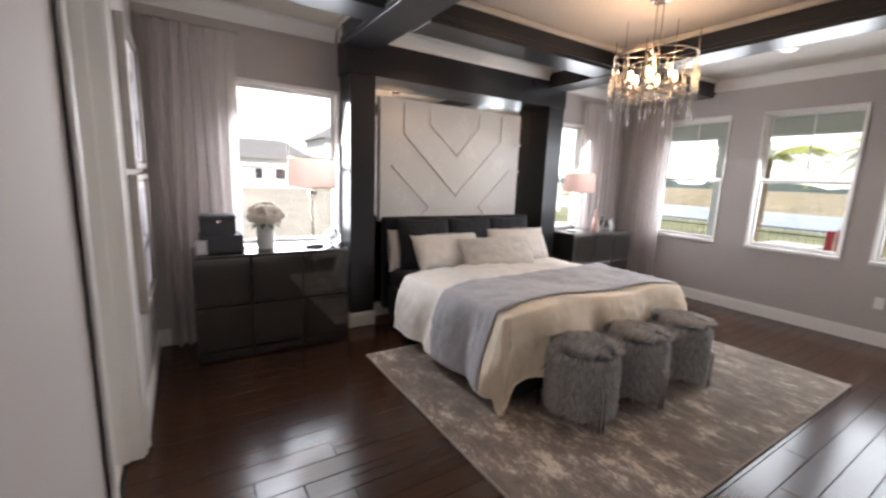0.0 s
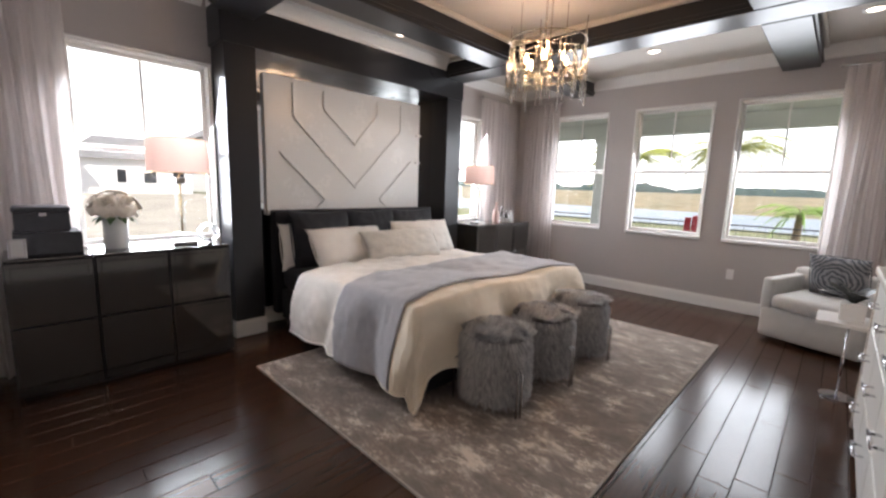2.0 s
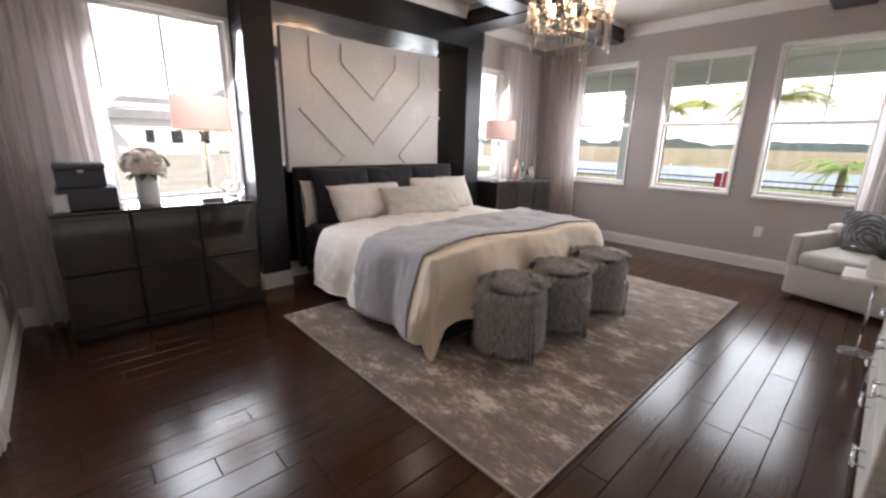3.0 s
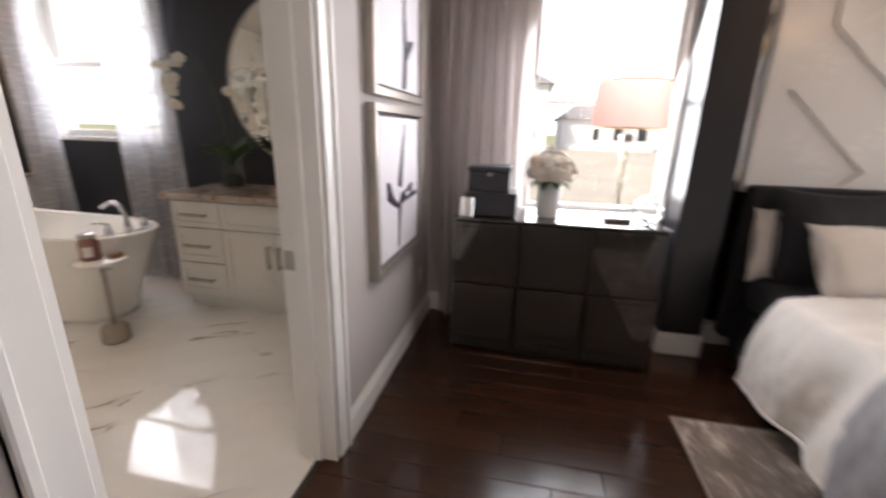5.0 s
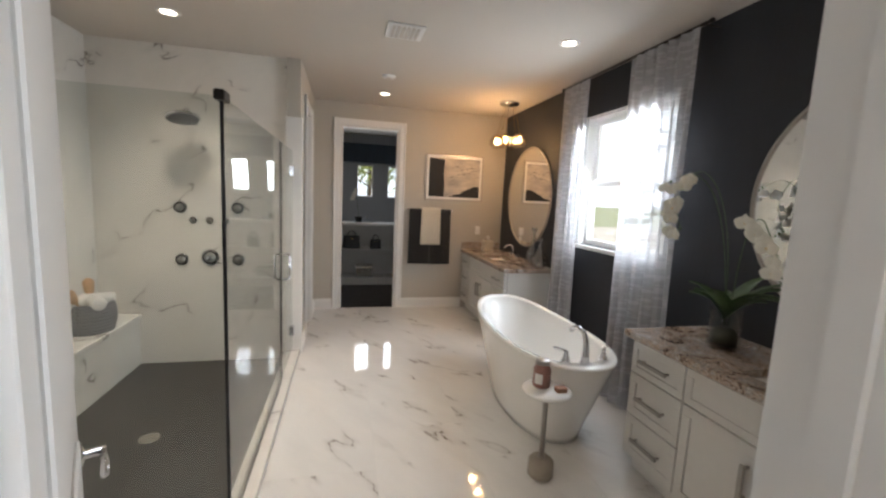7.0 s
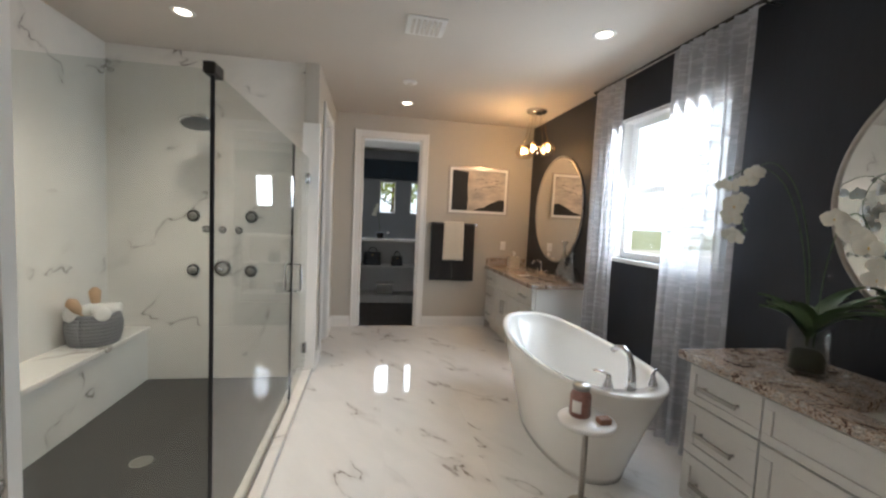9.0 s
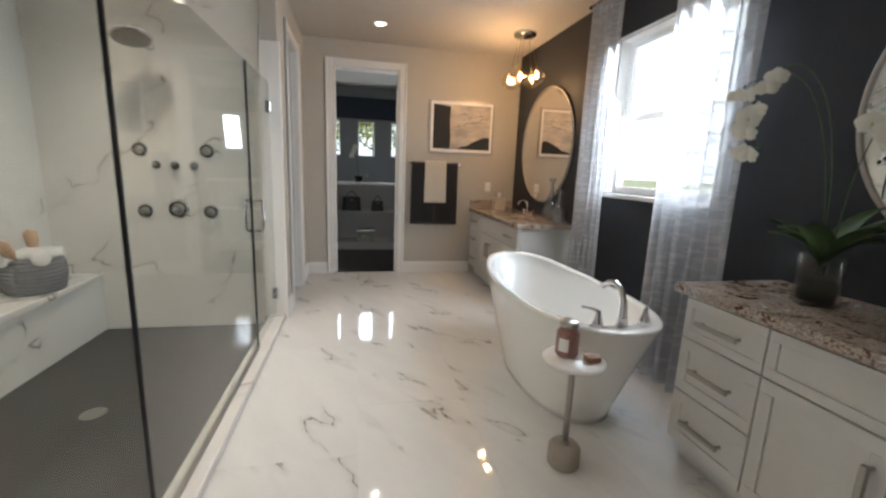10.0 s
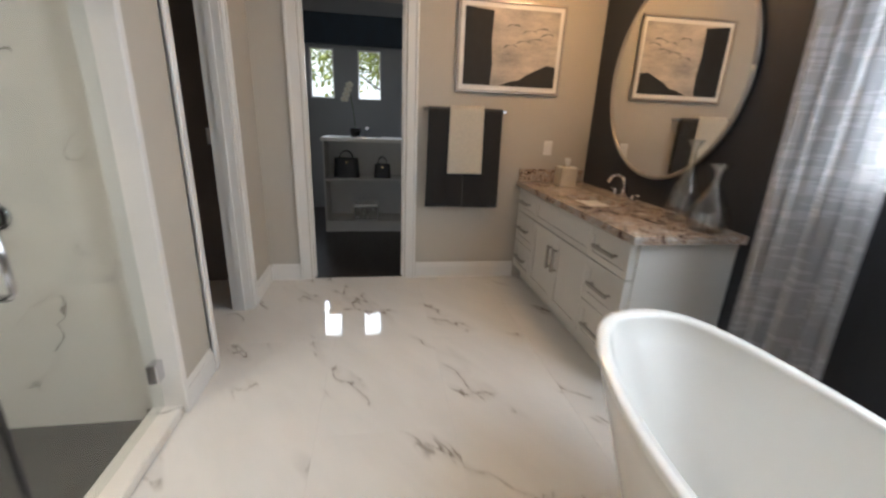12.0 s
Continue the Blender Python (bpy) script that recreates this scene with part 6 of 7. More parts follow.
part("tissue", bm_grid(lambda u, v: ((u - 0.5) * 0.06 * (0.4 + v), 0.015 * math.sin(6 * u + 3 * v), 0.146 + 0.07 * v - 0.02 * abs(u - 0.5)), 8, 5), TOWELW, td, "white tissue", True)
for x, y, h, r, lb in ((-3.36, 5.80, 0.42, 0.080, "tall frosted glass bottle vase on the vanity"), (-3.15, 5.78, 0.32, 0.095, "wide clear glass decanter on the vanity")):
    o = empty("glass_decanter", lb, "glass bottle", "vanity bottles", at=(x, y, 0.84))
    part("bottle", bm_lathe([(0, 0), (r * 0.7, 0), (r * 0.95, 0.02), (r, h * 0.20), (r * 0.86, h * 0.36), (r * 0.5, h * 0.54), (r * 0.22, h * 0.70), (r * 0.18, h * 0.88), (r * 0.5, h * 0.99), (r * 0.46, h)], n=28), glass("bottle_glass", (0.80, 0.82, 0.82), 0.06, gloss=0.8), o, "", True)

# ---- orchid ----
orc = empty("orchid_arrangement", "white orchid with arching stems in a clear glass vase", "orchid plant", at=(-0.80, 5.66, 0.84))
part("vase", bm_lathe([(0, 0), (0.07, 0), (0.074, 0.006), (0.074, 0.20), (0.068, 0.20), (0.068, 0.02), (0, 0.018)], n=28), glass("vase_glass", (0.93, 0.94, 0.93), 0.0, True, 0.12), orc, "clear glass cylinder", True)
part("moss", bm_lathe([(0, 0.02), (0.060, 0.02), (0.062, 0.07), (0.045, 0.10), (0, 0.11)], n=20), mat("dark_moss", (0.035, 0.04, 0.022), 0.95, vary=0.5, scale=40, bump=0.8), orc, "dark moss filling", True)
rnd = random.Random(21)
for k in range(18):
    a, l, t = rnd.uniform(0, 6.28), rnd.uniform(0.20, 0.36), rnd.uniform(0.02, 0.42)
    ob = part("leaf", bm_grid(lambda u, v: (u * l * math.sin(t + 0.7 * u), (v - 0.5) * 0.075 * math.sin(math.pi * min(1, 0.12 + u * 0.88)), 0.15 + u * l * math.cos(t + 0.7 * u) + 0.02 * abs(v - 0.5)), 8, 4), LEAFM, orc, "", True)
    ob.rotation_euler = (0, 0, a)
PETAL = mat("white_orchid_petal", (0.80, 0.78, 0.70), 0.6, vary=0.06, scale=20)
YOLK = mat("yellow_lip", (0.65, 0.42, 0.06), 0.5, vary=0.2)


def orchid_flower(parent, at, face, size, seed):
    rn = random.Random(seed)
    b = bmesh.new()
    for k, (ang, ln, w) in enumerate(((90, 1.0, 0.42), (210, 0.95, 0.40), (330, 0.95, 0.40), (10, 1.05, 0.62), (170, 1.05, 0.62))):
        a = radians(ang + rn.uniform(-6, 6))
        vs = []
        for i in range(5):
            u = i / 4
            ww = size * w * math.sin(math.pi * min(1.0, 0.10 + 0.86 * u)) ** 0.8
            r = size * ln * u
            c = Vector((math.cos(a) * r, math.sin(a) * r, 0.22 * size * u * (1 - u) * 2 + (0.01 if k > 2 else 0)))
            sd = Vector((-math.sin(a), math.cos(a), 0))
            vs.append((b.verts.new(c - sd * ww), b.verts.new(c + Vector((0, 0, 0.06 * size))), b.verts.new(c + sd * ww)))
        for p, q in zip(vs, vs[1:]):
            b.faces.new((p[0], p[1], q[1], q[0]))
            b.faces.new((p[1], p[2], q[2], q[1]))
    fl = part("flower", b, PETAL, parent, "", True)
    fl.location = at
    fl.rotation_euler = Vector(face).to_track_quat("Z", "Y").to_euler()
    part("lip", bm_lathe([(0, 0), (size * 0.18, 0.006), (size * 0.12, size * 0.28), (0, size * 0.34)], n=8), YOLK, fl)


for k, (pts, cnt) in enumerate((([(-0.01, 0, 0.12), (0.0, -0.03, 0.50), (-0.06, -0.06, 0.80), (-0.16, -0.09, 0.93), (-0.25, -0.11, 0.88), (-0.30, -0.12, 0.75), (-0.24, -0.12, 0.60)], 11), ([(0.02, 0, 0.12), (0.05, -0.03, 0.45), (0.12, -0.07, 0.66), (0.20, -0.10, 0.69), (0.25, -0.11, 0.61), (0.29, -0.11, 0.52)], 9),
                                ([(0.0, 0, 0.12), (-0.03, -0.03, 0.55), (-0.12, -0.06, 0.84), (-0.26, -0.08, 0.92), (-0.38, -0.09, 0.86)], 3))):
    sm = []
    for i in range(len(pts) - 1):
        for j in range(4):
            sm.append(Vector(pts[i]).lerp(Vector(pts[i + 1]), j / 4))
    sm.append(Vector(pts[-1]))
    for _ in range(4):
        sm = [sm[0]] + [(p + 2 * q + r) / 4 for p, q, r in zip(sm, sm[1:], sm[2:])] + [sm[-1]]
    st = part("flower_stem", bm_tube([tuple(p) for p in sm], 0.0022, 6), LEAFM, orc, "", True)
    for j in range(cnt):
        p = sm[len(sm) - 1 - int(j * len(sm) * 0.50 / cnt)]
        orchid_flower(orc, (p.x + rnd.uniform(-0.035, 0.035), p.y - 0.02 - rnd.uniform(0, 0.03), p.z - 0.01 - rnd.uniform(0, 0.07)), (rnd.uniform(-0.5, 0.3) + 0.4, -1, rnd.uniform(-0.2, 0.3)), rnd.uniform(0.034, 0.045), 50 + 10 * k + j)
    for j in range(3):
        q = sm[-1]
        part("bud", bm_lathe([(0, -0.011), (0.007, -0.004), (0.008, 0.004), (0, 0.013)], (q.x - 0.02 * j, q.y, q.z - 0.015 * j), 8), LEAFM, orc, "", True)

# ---- pendant cluster ----
pd = empty("pendant_cluster", "cluster pendant of clear glass globes with warm bulbs", "pendant light", at=(-3.85, 5.60, 0))
part("canopy", bm_lathe([(0, CZ - 0.03), (0.11, CZ - 0.028), (0.12, CZ - 0.002), (0, CZ - 0.002)], n=28), CHROME, pd, "", True)
AMBER = glass("clear_globe_glass", (0.97, 0.92, 0.84), 0.0, True, 0.4)
BULB2 = glow("warm_globe_bulb", (1.0, 0.66, 0.30), 14.0)
for k, (x, y, z) in enumerate(((-0.25, 0.00, 2.27), (-0.09, -0.11, 2.24), (0.01, 0.10, 2.25), (0.14, -0.08, 2.235), (0.27, 0.04, 2.23))):
    part("cord", bm_tube([(x * 0.4, y * 0.4, CZ - 0.03), (x * 0.8, y * 0.8, 2.40), (x, y, z + 0.07)], 0.0025, 6), BRASS, pd, "", True)
    gl = part("globe", bm_lathe([(0.080 * math.sin(math.pi * (0.0 + i / 15)), z - 0.080 * math.cos(math.pi * i / 15)) for i in range(14)], (x, y, 0), 22), AMBER, pd, "clear glass globe", True)
    part("socket", bm_lathe([(0, z + 0.045), (0.018, z + 0.045), (0.018, z + 0.085), (0, z + 0.09)], (x, y, 0), 14), BRASS, gl, "", True)
    part("bulb", bm_lathe([(0, z - 0.022), (0.014, z - 0.012), (0.017, z + 0.008), (0.009, z + 0.045), (0, z + 0.046)], (x, y, 0), 12), BULB2, gl, "", True)
pd.location = (-3.85, 5.60, 0)
for dx in (-0.12, 0.12):
    point("pendant_light", (-3.85 + dx, 5.60 - 0.14, 2.20), 6, (1.0, 0.60, 0.28), 0.04)

# the can at (-0.3, 4.3) is unseen, added to brighten the doorway end
for x, y, pw in ((-2.42, 2.55, 26), (-1.55, 2.50, 48), (-1.98, 5.29, 3.5), (-4.05, 4.15, 4), (-0.3, 4.3, 6)):
    can_light(x, y, CZ, pw)
vn = empty("ceiling_vent", "white square exhaust vent in the ceiling", "vent", kind="structure", at=(-2.18, 4.12, CZ))
part("frame", bm_box(-0.13, -0.13, -0.012, 0.13, 0.13, -0.001, 0.003), TRIM, vn)
for k in range(6):
    part("slat", bm_box(-0.10, -0.095 + k * 0.034, -0.018, 0.10, -0.075 + k * 0.034, -0.0125, 0.001), CEIL, vn)
sm = empty("smoke_detector", "round white ceiling speaker disc", "ceiling disc", at=(-3.33, 4.12, CZ))
part("disc", bm_lathe([(0, -0.022), (0.05, -0.02), (0.065, -0.010), (0.067, -0.001), (0, -0.001)], n=28), TRIM, sm, "", True)
part("grille", bm_lathe([(0, -0.0235), (0.03, -0.0235), (0.03, -0.0215), (0, -0.0215)], n=20), CEIL, sm)


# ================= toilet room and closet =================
# the west wall has a darker, browner colour than WALL_BATH
structure("wall_toilet_west", bm_box(-4.82, 1.5, 0, -4.70, 3.209, CZ), mat("brown_grey_wall", (0.20, 0.165, 0.145), 0.75, vary=0.04, scale=2), "brown-grey toilet room wall", "wall")
structure("wall_toilet_south", bm_box(-4.82, 1.40, 0, -3.452, 1.50, CZ), WALL_BATH, "painted toilet room wall", "wall")
outlet("y", 3.02, 1.12, -4.70, 1, True)
structure("wall_closet_far", wall_bm("y", 2.6, 5.6, 0, CZ, -7.62, -7.50, [(3.32, 3.63, 1.50, 2.12), (3.94, 4.25, 1.50, 2.12), (4.54, 4.85, 1.50, 2.12)]), mat("slate_grey_wall_paint", (0.30, 0.31, 0.33), 0.75, vary=0.03), "slate grey closet wall with three small windows", "wall")
structure("wall_closet_south", bm_box(-7.62, 2.48, 0, -4.82, 2.60, CZ), WALL_BATH, "painted closet wall", "wall")
structure("wall_closet_north", bm_box(-7.62, 5.60, 0, -4.82, 5.72, CZ), WALL_BATH, "painted closet wall", "wall")
structure("wall_closet_east", wall_bm("y", 2.60, 5.60, 0, CZ, -4.832, -4.822, [DOOR_C]), WALL_BATH, "painted closet wall", "wall")
structure("ceiling_closet", bm_box(-7.62, 2.48, CZ, -4.82, 5.72, CZ + 0.1), CEIL, "off-white closet ceiling", "ceiling")
structure("floor_closet", bm_box(-7.62, 2.48, -0.12, -4.822, 5.72, -0.003), mat("black_brown_wood", (0.018, 0.013, 0.011), 0.35, vary=0.3, scale=4, stretch=(1, 8, 1)), "dark stained closet floor", "floor")
structure("threshold", bm_box(-4.821, 3.67, -0.05, -4.72, 4.40, 0.004, 0.002), mat("dark_threshold", (0.03, 0.022, 0.018), 0.4), "dark wooden threshold", "threshold")
for k, (y0, y1) in enumerate(((3.32, 3.63), (3.94, 4.25), (4.54, 4.85))):
    w = empty("window_%d" % (7 + k), "small white fixed closet window", "window", kind="structure")
    for q in ((y0, 1.50, y1, 1.52), (y0, 2.10, y1, 2.12), (y0, 1.52, y0 + 0.02, 2.10), (y1 - 0.02, 1.52, y1, 2.10)):
        part("frame_side", bm_box(-7.56, q[0], q[1], -7.52, q[2], q[3], 0.002), TRIM, w)
    pn = part("pane", bm_box(-7.542, y0 + 0.02, 1.52, -7.538, y1 - 0.02, 2.10), PANE, w)
    pn.visible_shadow = False
    area("daylight", look((-7.50, (y0 + y1) / 2, 1.81), (-5.0, (y0 + y1) / 2, 1.2)), 0.25, 0.55, 2.6, DAY)
structure("closet_valance", bm_box(-7.499, 3.0, 2.16, -7.42, 5.2, 2.52, 0.006), mat("navy_fabric", (0.03, 0.042, 0.06), 0.85, vary=0.2, scale=8), "dark navy fabric valance over the closet windows", "valance")
cs = empty("closet_shelf_unit", "white open shelf unit with bags in the closet", "shelf unit")
CW = mat("white_melamine", (0.55, 0.54, 0.53), 0.4, vary=0.03)
SX0, SX1, SY0, SY1 = -6.58, -6.15, 3.60, 4.70
for y in (SY0, SY1 - 0.02):
    part("side_panel", bm_box(SX0, y, 0.0, SX1, y + 0.02, 1.02, 0.002), CW, cs)
part("back_panel", bm_box(SX0, SY0 + 0.021, 0.0, SX0 + 0.012, SY1 - 0.021, 1.02), CW, cs)
part("top", bm_box(SX0 - 0.01, SY0 - 0.015, 1.021, SX1 + 0.02, SY1 + 0.015, 1.06, 0.004), WHITEP, cs)
for z in (0.10, 0.585):
    part("shelf", bm_box(SX0 + 0.013, SY0 + 0.021, z, SX1 - 0.004, SY1 - 0.021, z + 0.025, 0.002), CW, cs)
part("plinth", bm_box(SX1 - 0.03, SY0 + 0.021, 0.0, SX1 - 0.012, SY1 - 0.021, 0.10), CW, cs)


def handbag(at, w, h, d, material, label):
    b = empty("handbag", label, "handbag", "handbags in the closet", at=at)
    part("body", bm_grid(lambda u, v: ((d / 2 * (1 - 0.5 * v)) * math.cos(2 * math.pi * u) * 1.0, (w / 2 * (1 - 0.12 * v)) * math.copysign(abs(math.sin(2 * math.pi * u)) ** 0.5, math.sin(2 * math.pi * u)), h * v), 24, 6), material, b, "", True)
    part("base", bm_box(-d / 2 * 0.9, -w / 2 * 0.95, 0.0, d / 2 * 0.9, w / 2 * 0.95, 0.01, 0.003), material, b)
    for s in (-1, 1):
        part("handle", bm_tube([(s * d * 0.2, w * 0.25 * math.cos(math.pi * i / 10), h * 0.95 + 0.09 * math.sin(math.pi * i / 10)) for i in range(11)], 0.006, 8), material, b, "", True)
    part("clasp", bm_box(d * 0.28, -0.012, h * 0.75, d * 0.30 + 0.004, 0.012, h * 0.82), BRASS, b)


BAGM = mat("black_leather", (0.014, 0.014, 0.017), 0.4, vary=0.3, scale=20, bump=0.2)
handbag((-6.33, 3.84, 0.61), 0.30, 0.22, 0.14, BAGM, "black leather handbag on the shelf")
handbag((-6.33, 4.25, 0.61), 0.20, 0.16, 0.12, BAGM, "small black leather bag on the shelf")
sbx = empty("storage_box", "silver sequined keepsake box on the shelf", "box", at=(-6.33, 4.06, 0.125))
part("body", bm_box(-0.10, -0.14, 0, 0.10, 0.14, 0.15, 0.006), mat("silver_sequins", (0.45, 0.44, 0.42), 0.25, 0.8, vary=0.6, scale=50, bump=0.6), sbx)
part("lid", bm_box(-0.105, -0.145, 0.151, 0.105, 0.145, 0.19, 0.006), NICKEL, sbx)
ob = empty("closet_orchid", "small white orchid in a dark pot on the closet shelf", "plant", at=(-6.36, 3.95, 1.06))
part("pot", bm_lathe([(0, 0), (0.05, 0), (0.065, 0.06), (0.06, 0.10), (0, 0.10)], n=18), BALL, ob, "", True)
part("flower_stem", bm_tube([(0, 0, 0.09), (0.0, -0.02, 0.3), (0.02, -0.05, 0.48), (0.03, -0.10, 0.55)], 0.004, 6), LEAFM, ob, "", True)
for k in range(4):
    orchid_flower(ob, (0.03, -0.05 - 0.02 * k, 0.55 - 0.05 * k), (1, 0.1 * k - 0.1, 0.1), 0.042, 90 + k)
pbt = empty("perfume_bottle", "clear glass perfume bottle on a mirrored tray", "bottle", at=(-6.30, 4.08, 1.06))
part("tray", bm_box(-0.08, -0.12, 0, 0.08, 0.16, 0.012, 0.003), MIRROR, pbt)
part("body", bm_lathe([(0, 0.012), (0.035, 0.012), (0.04, 0.06), (0.015, 0.085), (0, 0.085)], n=16), ACRYL, pbt, "", True)
part("stopper", bm_lathe([(0, 0.085), (0.02, 0.09), (0.024, 0.11), (0, 0.13)], n=12), CHROME, pbt, "", True)

# ================= outdoors =================
GRASS = mat("dry_grass_ground", (0.19, 0.18, 0.08), 0.95, vary=0.4, scale=0.6, bump=0.5, bscale=9, dark=(0.09, 0.115, 0.04))
structure("ground", bm_box(-900, -900, -1.3, 1500, 1500, -0.30), GRASS, "grass and scrub ground to the horizon", "ground")
structure("ground_sand", bm_box(-30, 7.5, -0.299, 14.0, 60, -0.292), mat("pale_sand", (0.36, 0.32, 0.25), 0.95, vary=0.2, scale=0.5, bump=0.4, bscale=12), "pale bare sand building lot", "ground")
structure("water", bm_box(24, -160, -0.299, 41, 240, -0.29), mat("pond_water", (0.10, 0.15, 0.20), 0.35, vary=0.2, scale=0.1, bump=0.15, bscale=3), "calm blue-grey pond", "water")
bank = bm_grid(lambda u, v: (40.5 + u * 120, -300 + 700 * v, -0.3 + 1.35 * math.sin(math.pi / 2 * min(1, u * 1.4)) * (1 + 0.25 * noise.noise(Vector((v * 14, u * 6, 0))))), 24, 90)
structure("far_bank", bank, mat("tan_reeds", (0.26, 0.19, 0.11), 0.95, vary=0.35, scale=0.35, dark=(0.13, 0.13, 0.055)), "tan grassy bank across the pond", "ground")
tl_b = bm_grid(lambda u, v: (230 + 6 * math.sin(9 * u), -500 + 1100 * u, -0.3 + v * (4.6 + 2.6 * noise.noise(Vector((u * 60, 0, 0))) + 1.5 * noise.noise(Vector((u * 240, 3, 0))))), 400, 3)
tagged(link_mesh("treeline", tl_b, mat("far_trees", (0.10, 0.135, 0.13), 0.9, vary=0.3, scale=0.1)), "dark distant line of trees", "trees", "", "stuff")
structure("porch_floor", bm_box(6.60, -1.0, -0.30, 9.75, 7.2, -0.06, 0.01), mat("porch_concrete", (0.40, 0.38, 0.35), 0.85, vary=0.1, scale=3), "concrete porch floor", "floor")
SOFFIT = mat("porch_soffit_paint", (0.55, 0.58, 0.54), 0.7, vary=0.03)
structure("porch_ceiling", bm_box(6.60, -1.0, 2.62, 9.75, 7.2, 2.72), SOFFIT, "pale green-grey porch ceiling", "ceiling")
structure("porch_beam", bm_box(9.40, -1.0, 2.36, 9.72, 7.2, 2.62, 0.01), SOFFIT, "pale porch header beam", "beam")
for y in (5.72, 0.3):
    pc = empty("porch_column", "square white porch column with base and cap", "column", "porch columns")
    part("shaft", bm_box(9.42, y - 0.16, -0.06, 9.70, y + 0.16, 2.36, 0.01), SOFFIT, pc)
    part("base", bm_box(9.39, y - 0.19, -0.058, 9.73, y + 0.19, 0.16, 0.01), SOFFIT, pc)
    part("cap", bm_box(9.39, y - 0.19, 2.24, 9.73, y + 0.19, 2.355, 0.01), SOFFIT, pc)
fence = empty("fence", "black metal picket fence behind the porch", "fence", kind="structure")
FB0 = mat("black_fence_paint", (0.02, 0.02, 0.02), 0.4)
pk = bm_box(-0.004, -0.004, -0.30, 0.004, 0.004, 0.56)
pme = bpy.data.meshes.new("picket")
pk.to_mesh(pme)
pk.free()
pme.materials.append(FB0)
for k in range(100):
    o = new("picket", pme)
    o.parent, o.location = fence, (13.0, -4.0 + 0.14 * k, 0)
for k in range(6):
    part("post", bm_box(12.97, -4.1 + 2.8 * k, -0.30, 13.03, -4.04 + 2.8 * k, 0.66, 0.004), FB0, fence)
for z in (-0.18, 0.42, 0.55):
    part("rail", bm_box(12.99, -4.1, z, 13.01, 10.1, z + 0.028), FB0, fence)
def porch_chair(at, turn, material, label):
    """Slatted outdoor chair with a tall back and flat arms."""
    c = empty("porch_chair", label, "chair", "porch chairs", at=at)
    for k in range(5):
        part("seat_slat", bm_box(-0.26 + 0.105 * k, -0.26, 0.40 - 0.01 * k, -0.165 + 0.105 * k, 0.26, 0.42 - 0.01 * k, 0.004), material, c)
    for k in range(5):
        sl = part("back_slat", bm_box(0, -0.26 + 0.106 * k, 0, 0.02, -0.17 + 0.106 * k, 0.66 - 0.03 * abs(k - 2), 0.004), material, c)
        sl.location, sl.rotation_euler = (0.24, 0, 0.38), (0, radians(14), 0)
    for s in (-1, 1):
        y0, y1 = sorted((s * 0.27, s * 0.36))
        part("arm", bm_box(-0.30, y0, 0.60, 0.30, y1, 0.622, 0.005), material, c)
        for x in (-0.26, 0.22):
            part("leg", bm_box(x - 0.03, s * 0.31 - 0.02, 0, x + 0.03, s * 0.31 + 0.02, 0.60, 0.003), material, c)
    c.rotation_euler = (0, 0, radians(turn))


porch_chair((9.05, 3.80, -0.06), 200, mat("red_paint", (0.42, 0.02, 0.03), 0.5, vary=0.1), "red slatted chair on the porch")
pt = empty("porch_table", "low white table on the porch", "table", at=(8.75, 4.30, -0.06))
part("top", bm_box(-0.30, -0.32, 0.66, 0.30, 0.32, 0.70, 0.01, 2), WHITEP, pt)
part("apron", bm_box(-0.26, -0.28, 0.58, 0.26, 0.28, 0.659, 0.004), WHITEP, pt)
for x in (-0.23, 0.23):
    for y in (-0.25, 0.25):
        part("leg", bm_box(x - 0.025, y - 0.025, 0, x + 0.025, y + 0.025, 0.58, 0.003), WHITEP, pt)


def palm(at, h, spread, fronds, seed, label, tint=(0.22, 0.30, 0.07)):
    """Palm: ringed trunk and arching fronds with two rows of leaflets."""
    rn = random.Random(seed)
    p = empty("palm_tree", label, "palm tree", "palms beyond the fence", at=at)
    tb_ = mat("palm_bark", (0.20, 0.15, 0.10), 0.95, vary=0.3, scale=12, bump=0.5)
    n = 14
    part("trunk", bm_tube([(0.03 * math.sin(2 * i / n), 0.04 * math.cos(1.5 * i / n) - 0.04, h * i / n) for i in range(n + 1)], 0.1, 10, radii=[0.11 + (0.012 if i % 2 else 0) - 0.04 * i / n for i in range(n + 1)]), tb_, p, "", True)
    lm = mat("palm_leaf", tint, 0.55, vary=0.35, scale=2)
    for k in range(fronds):
        a = 2 * math.pi * k / fronds + rn.uniform(-0.25, 0.25)
        up, ln = rn.uniform(0.15, 1.25), spread * rn.uniform(0.8, 1.1)
        b = bmesh.new()
        def mid(u):
            return Vector((ln * u * math.cos(0.3), 0, ln * (math.sin(up) * u - 0.85 * u * u)))
        m = 20
        for i in range(m):
            u = 0.12 + 0.88 * i / m
            c = mid(u)
            l = 0.34 * spread * math.sin(math.pi * (0.12 + 0.84 * u)) ** 0.7
            for sd in (-1, 1):
                e = c + Vector((0.45 * l, sd * 0.85 * l, -0.35 * l * rn.uniform(0.5, 1.3)))
                w = Vector((0.016 * spread, 0, 0))
                b.faces.new([b.verts.new(q) for q in (c - w, c + w, e)])
        for i in range(8):
            q0, q1 = mid(i / 8), mid((i + 1) / 8)
            w = Vector((0, 0.012, 0))
            b.faces.new([b.verts.new(q) for q in (q0 - w, q0 + w, q1 + w, q1 - w)])
        f = part("frond", b, lm, p)
        f.location, f.rotation_euler = (0.03 * math.sin(2), -0.03, h), (0, 0, a)


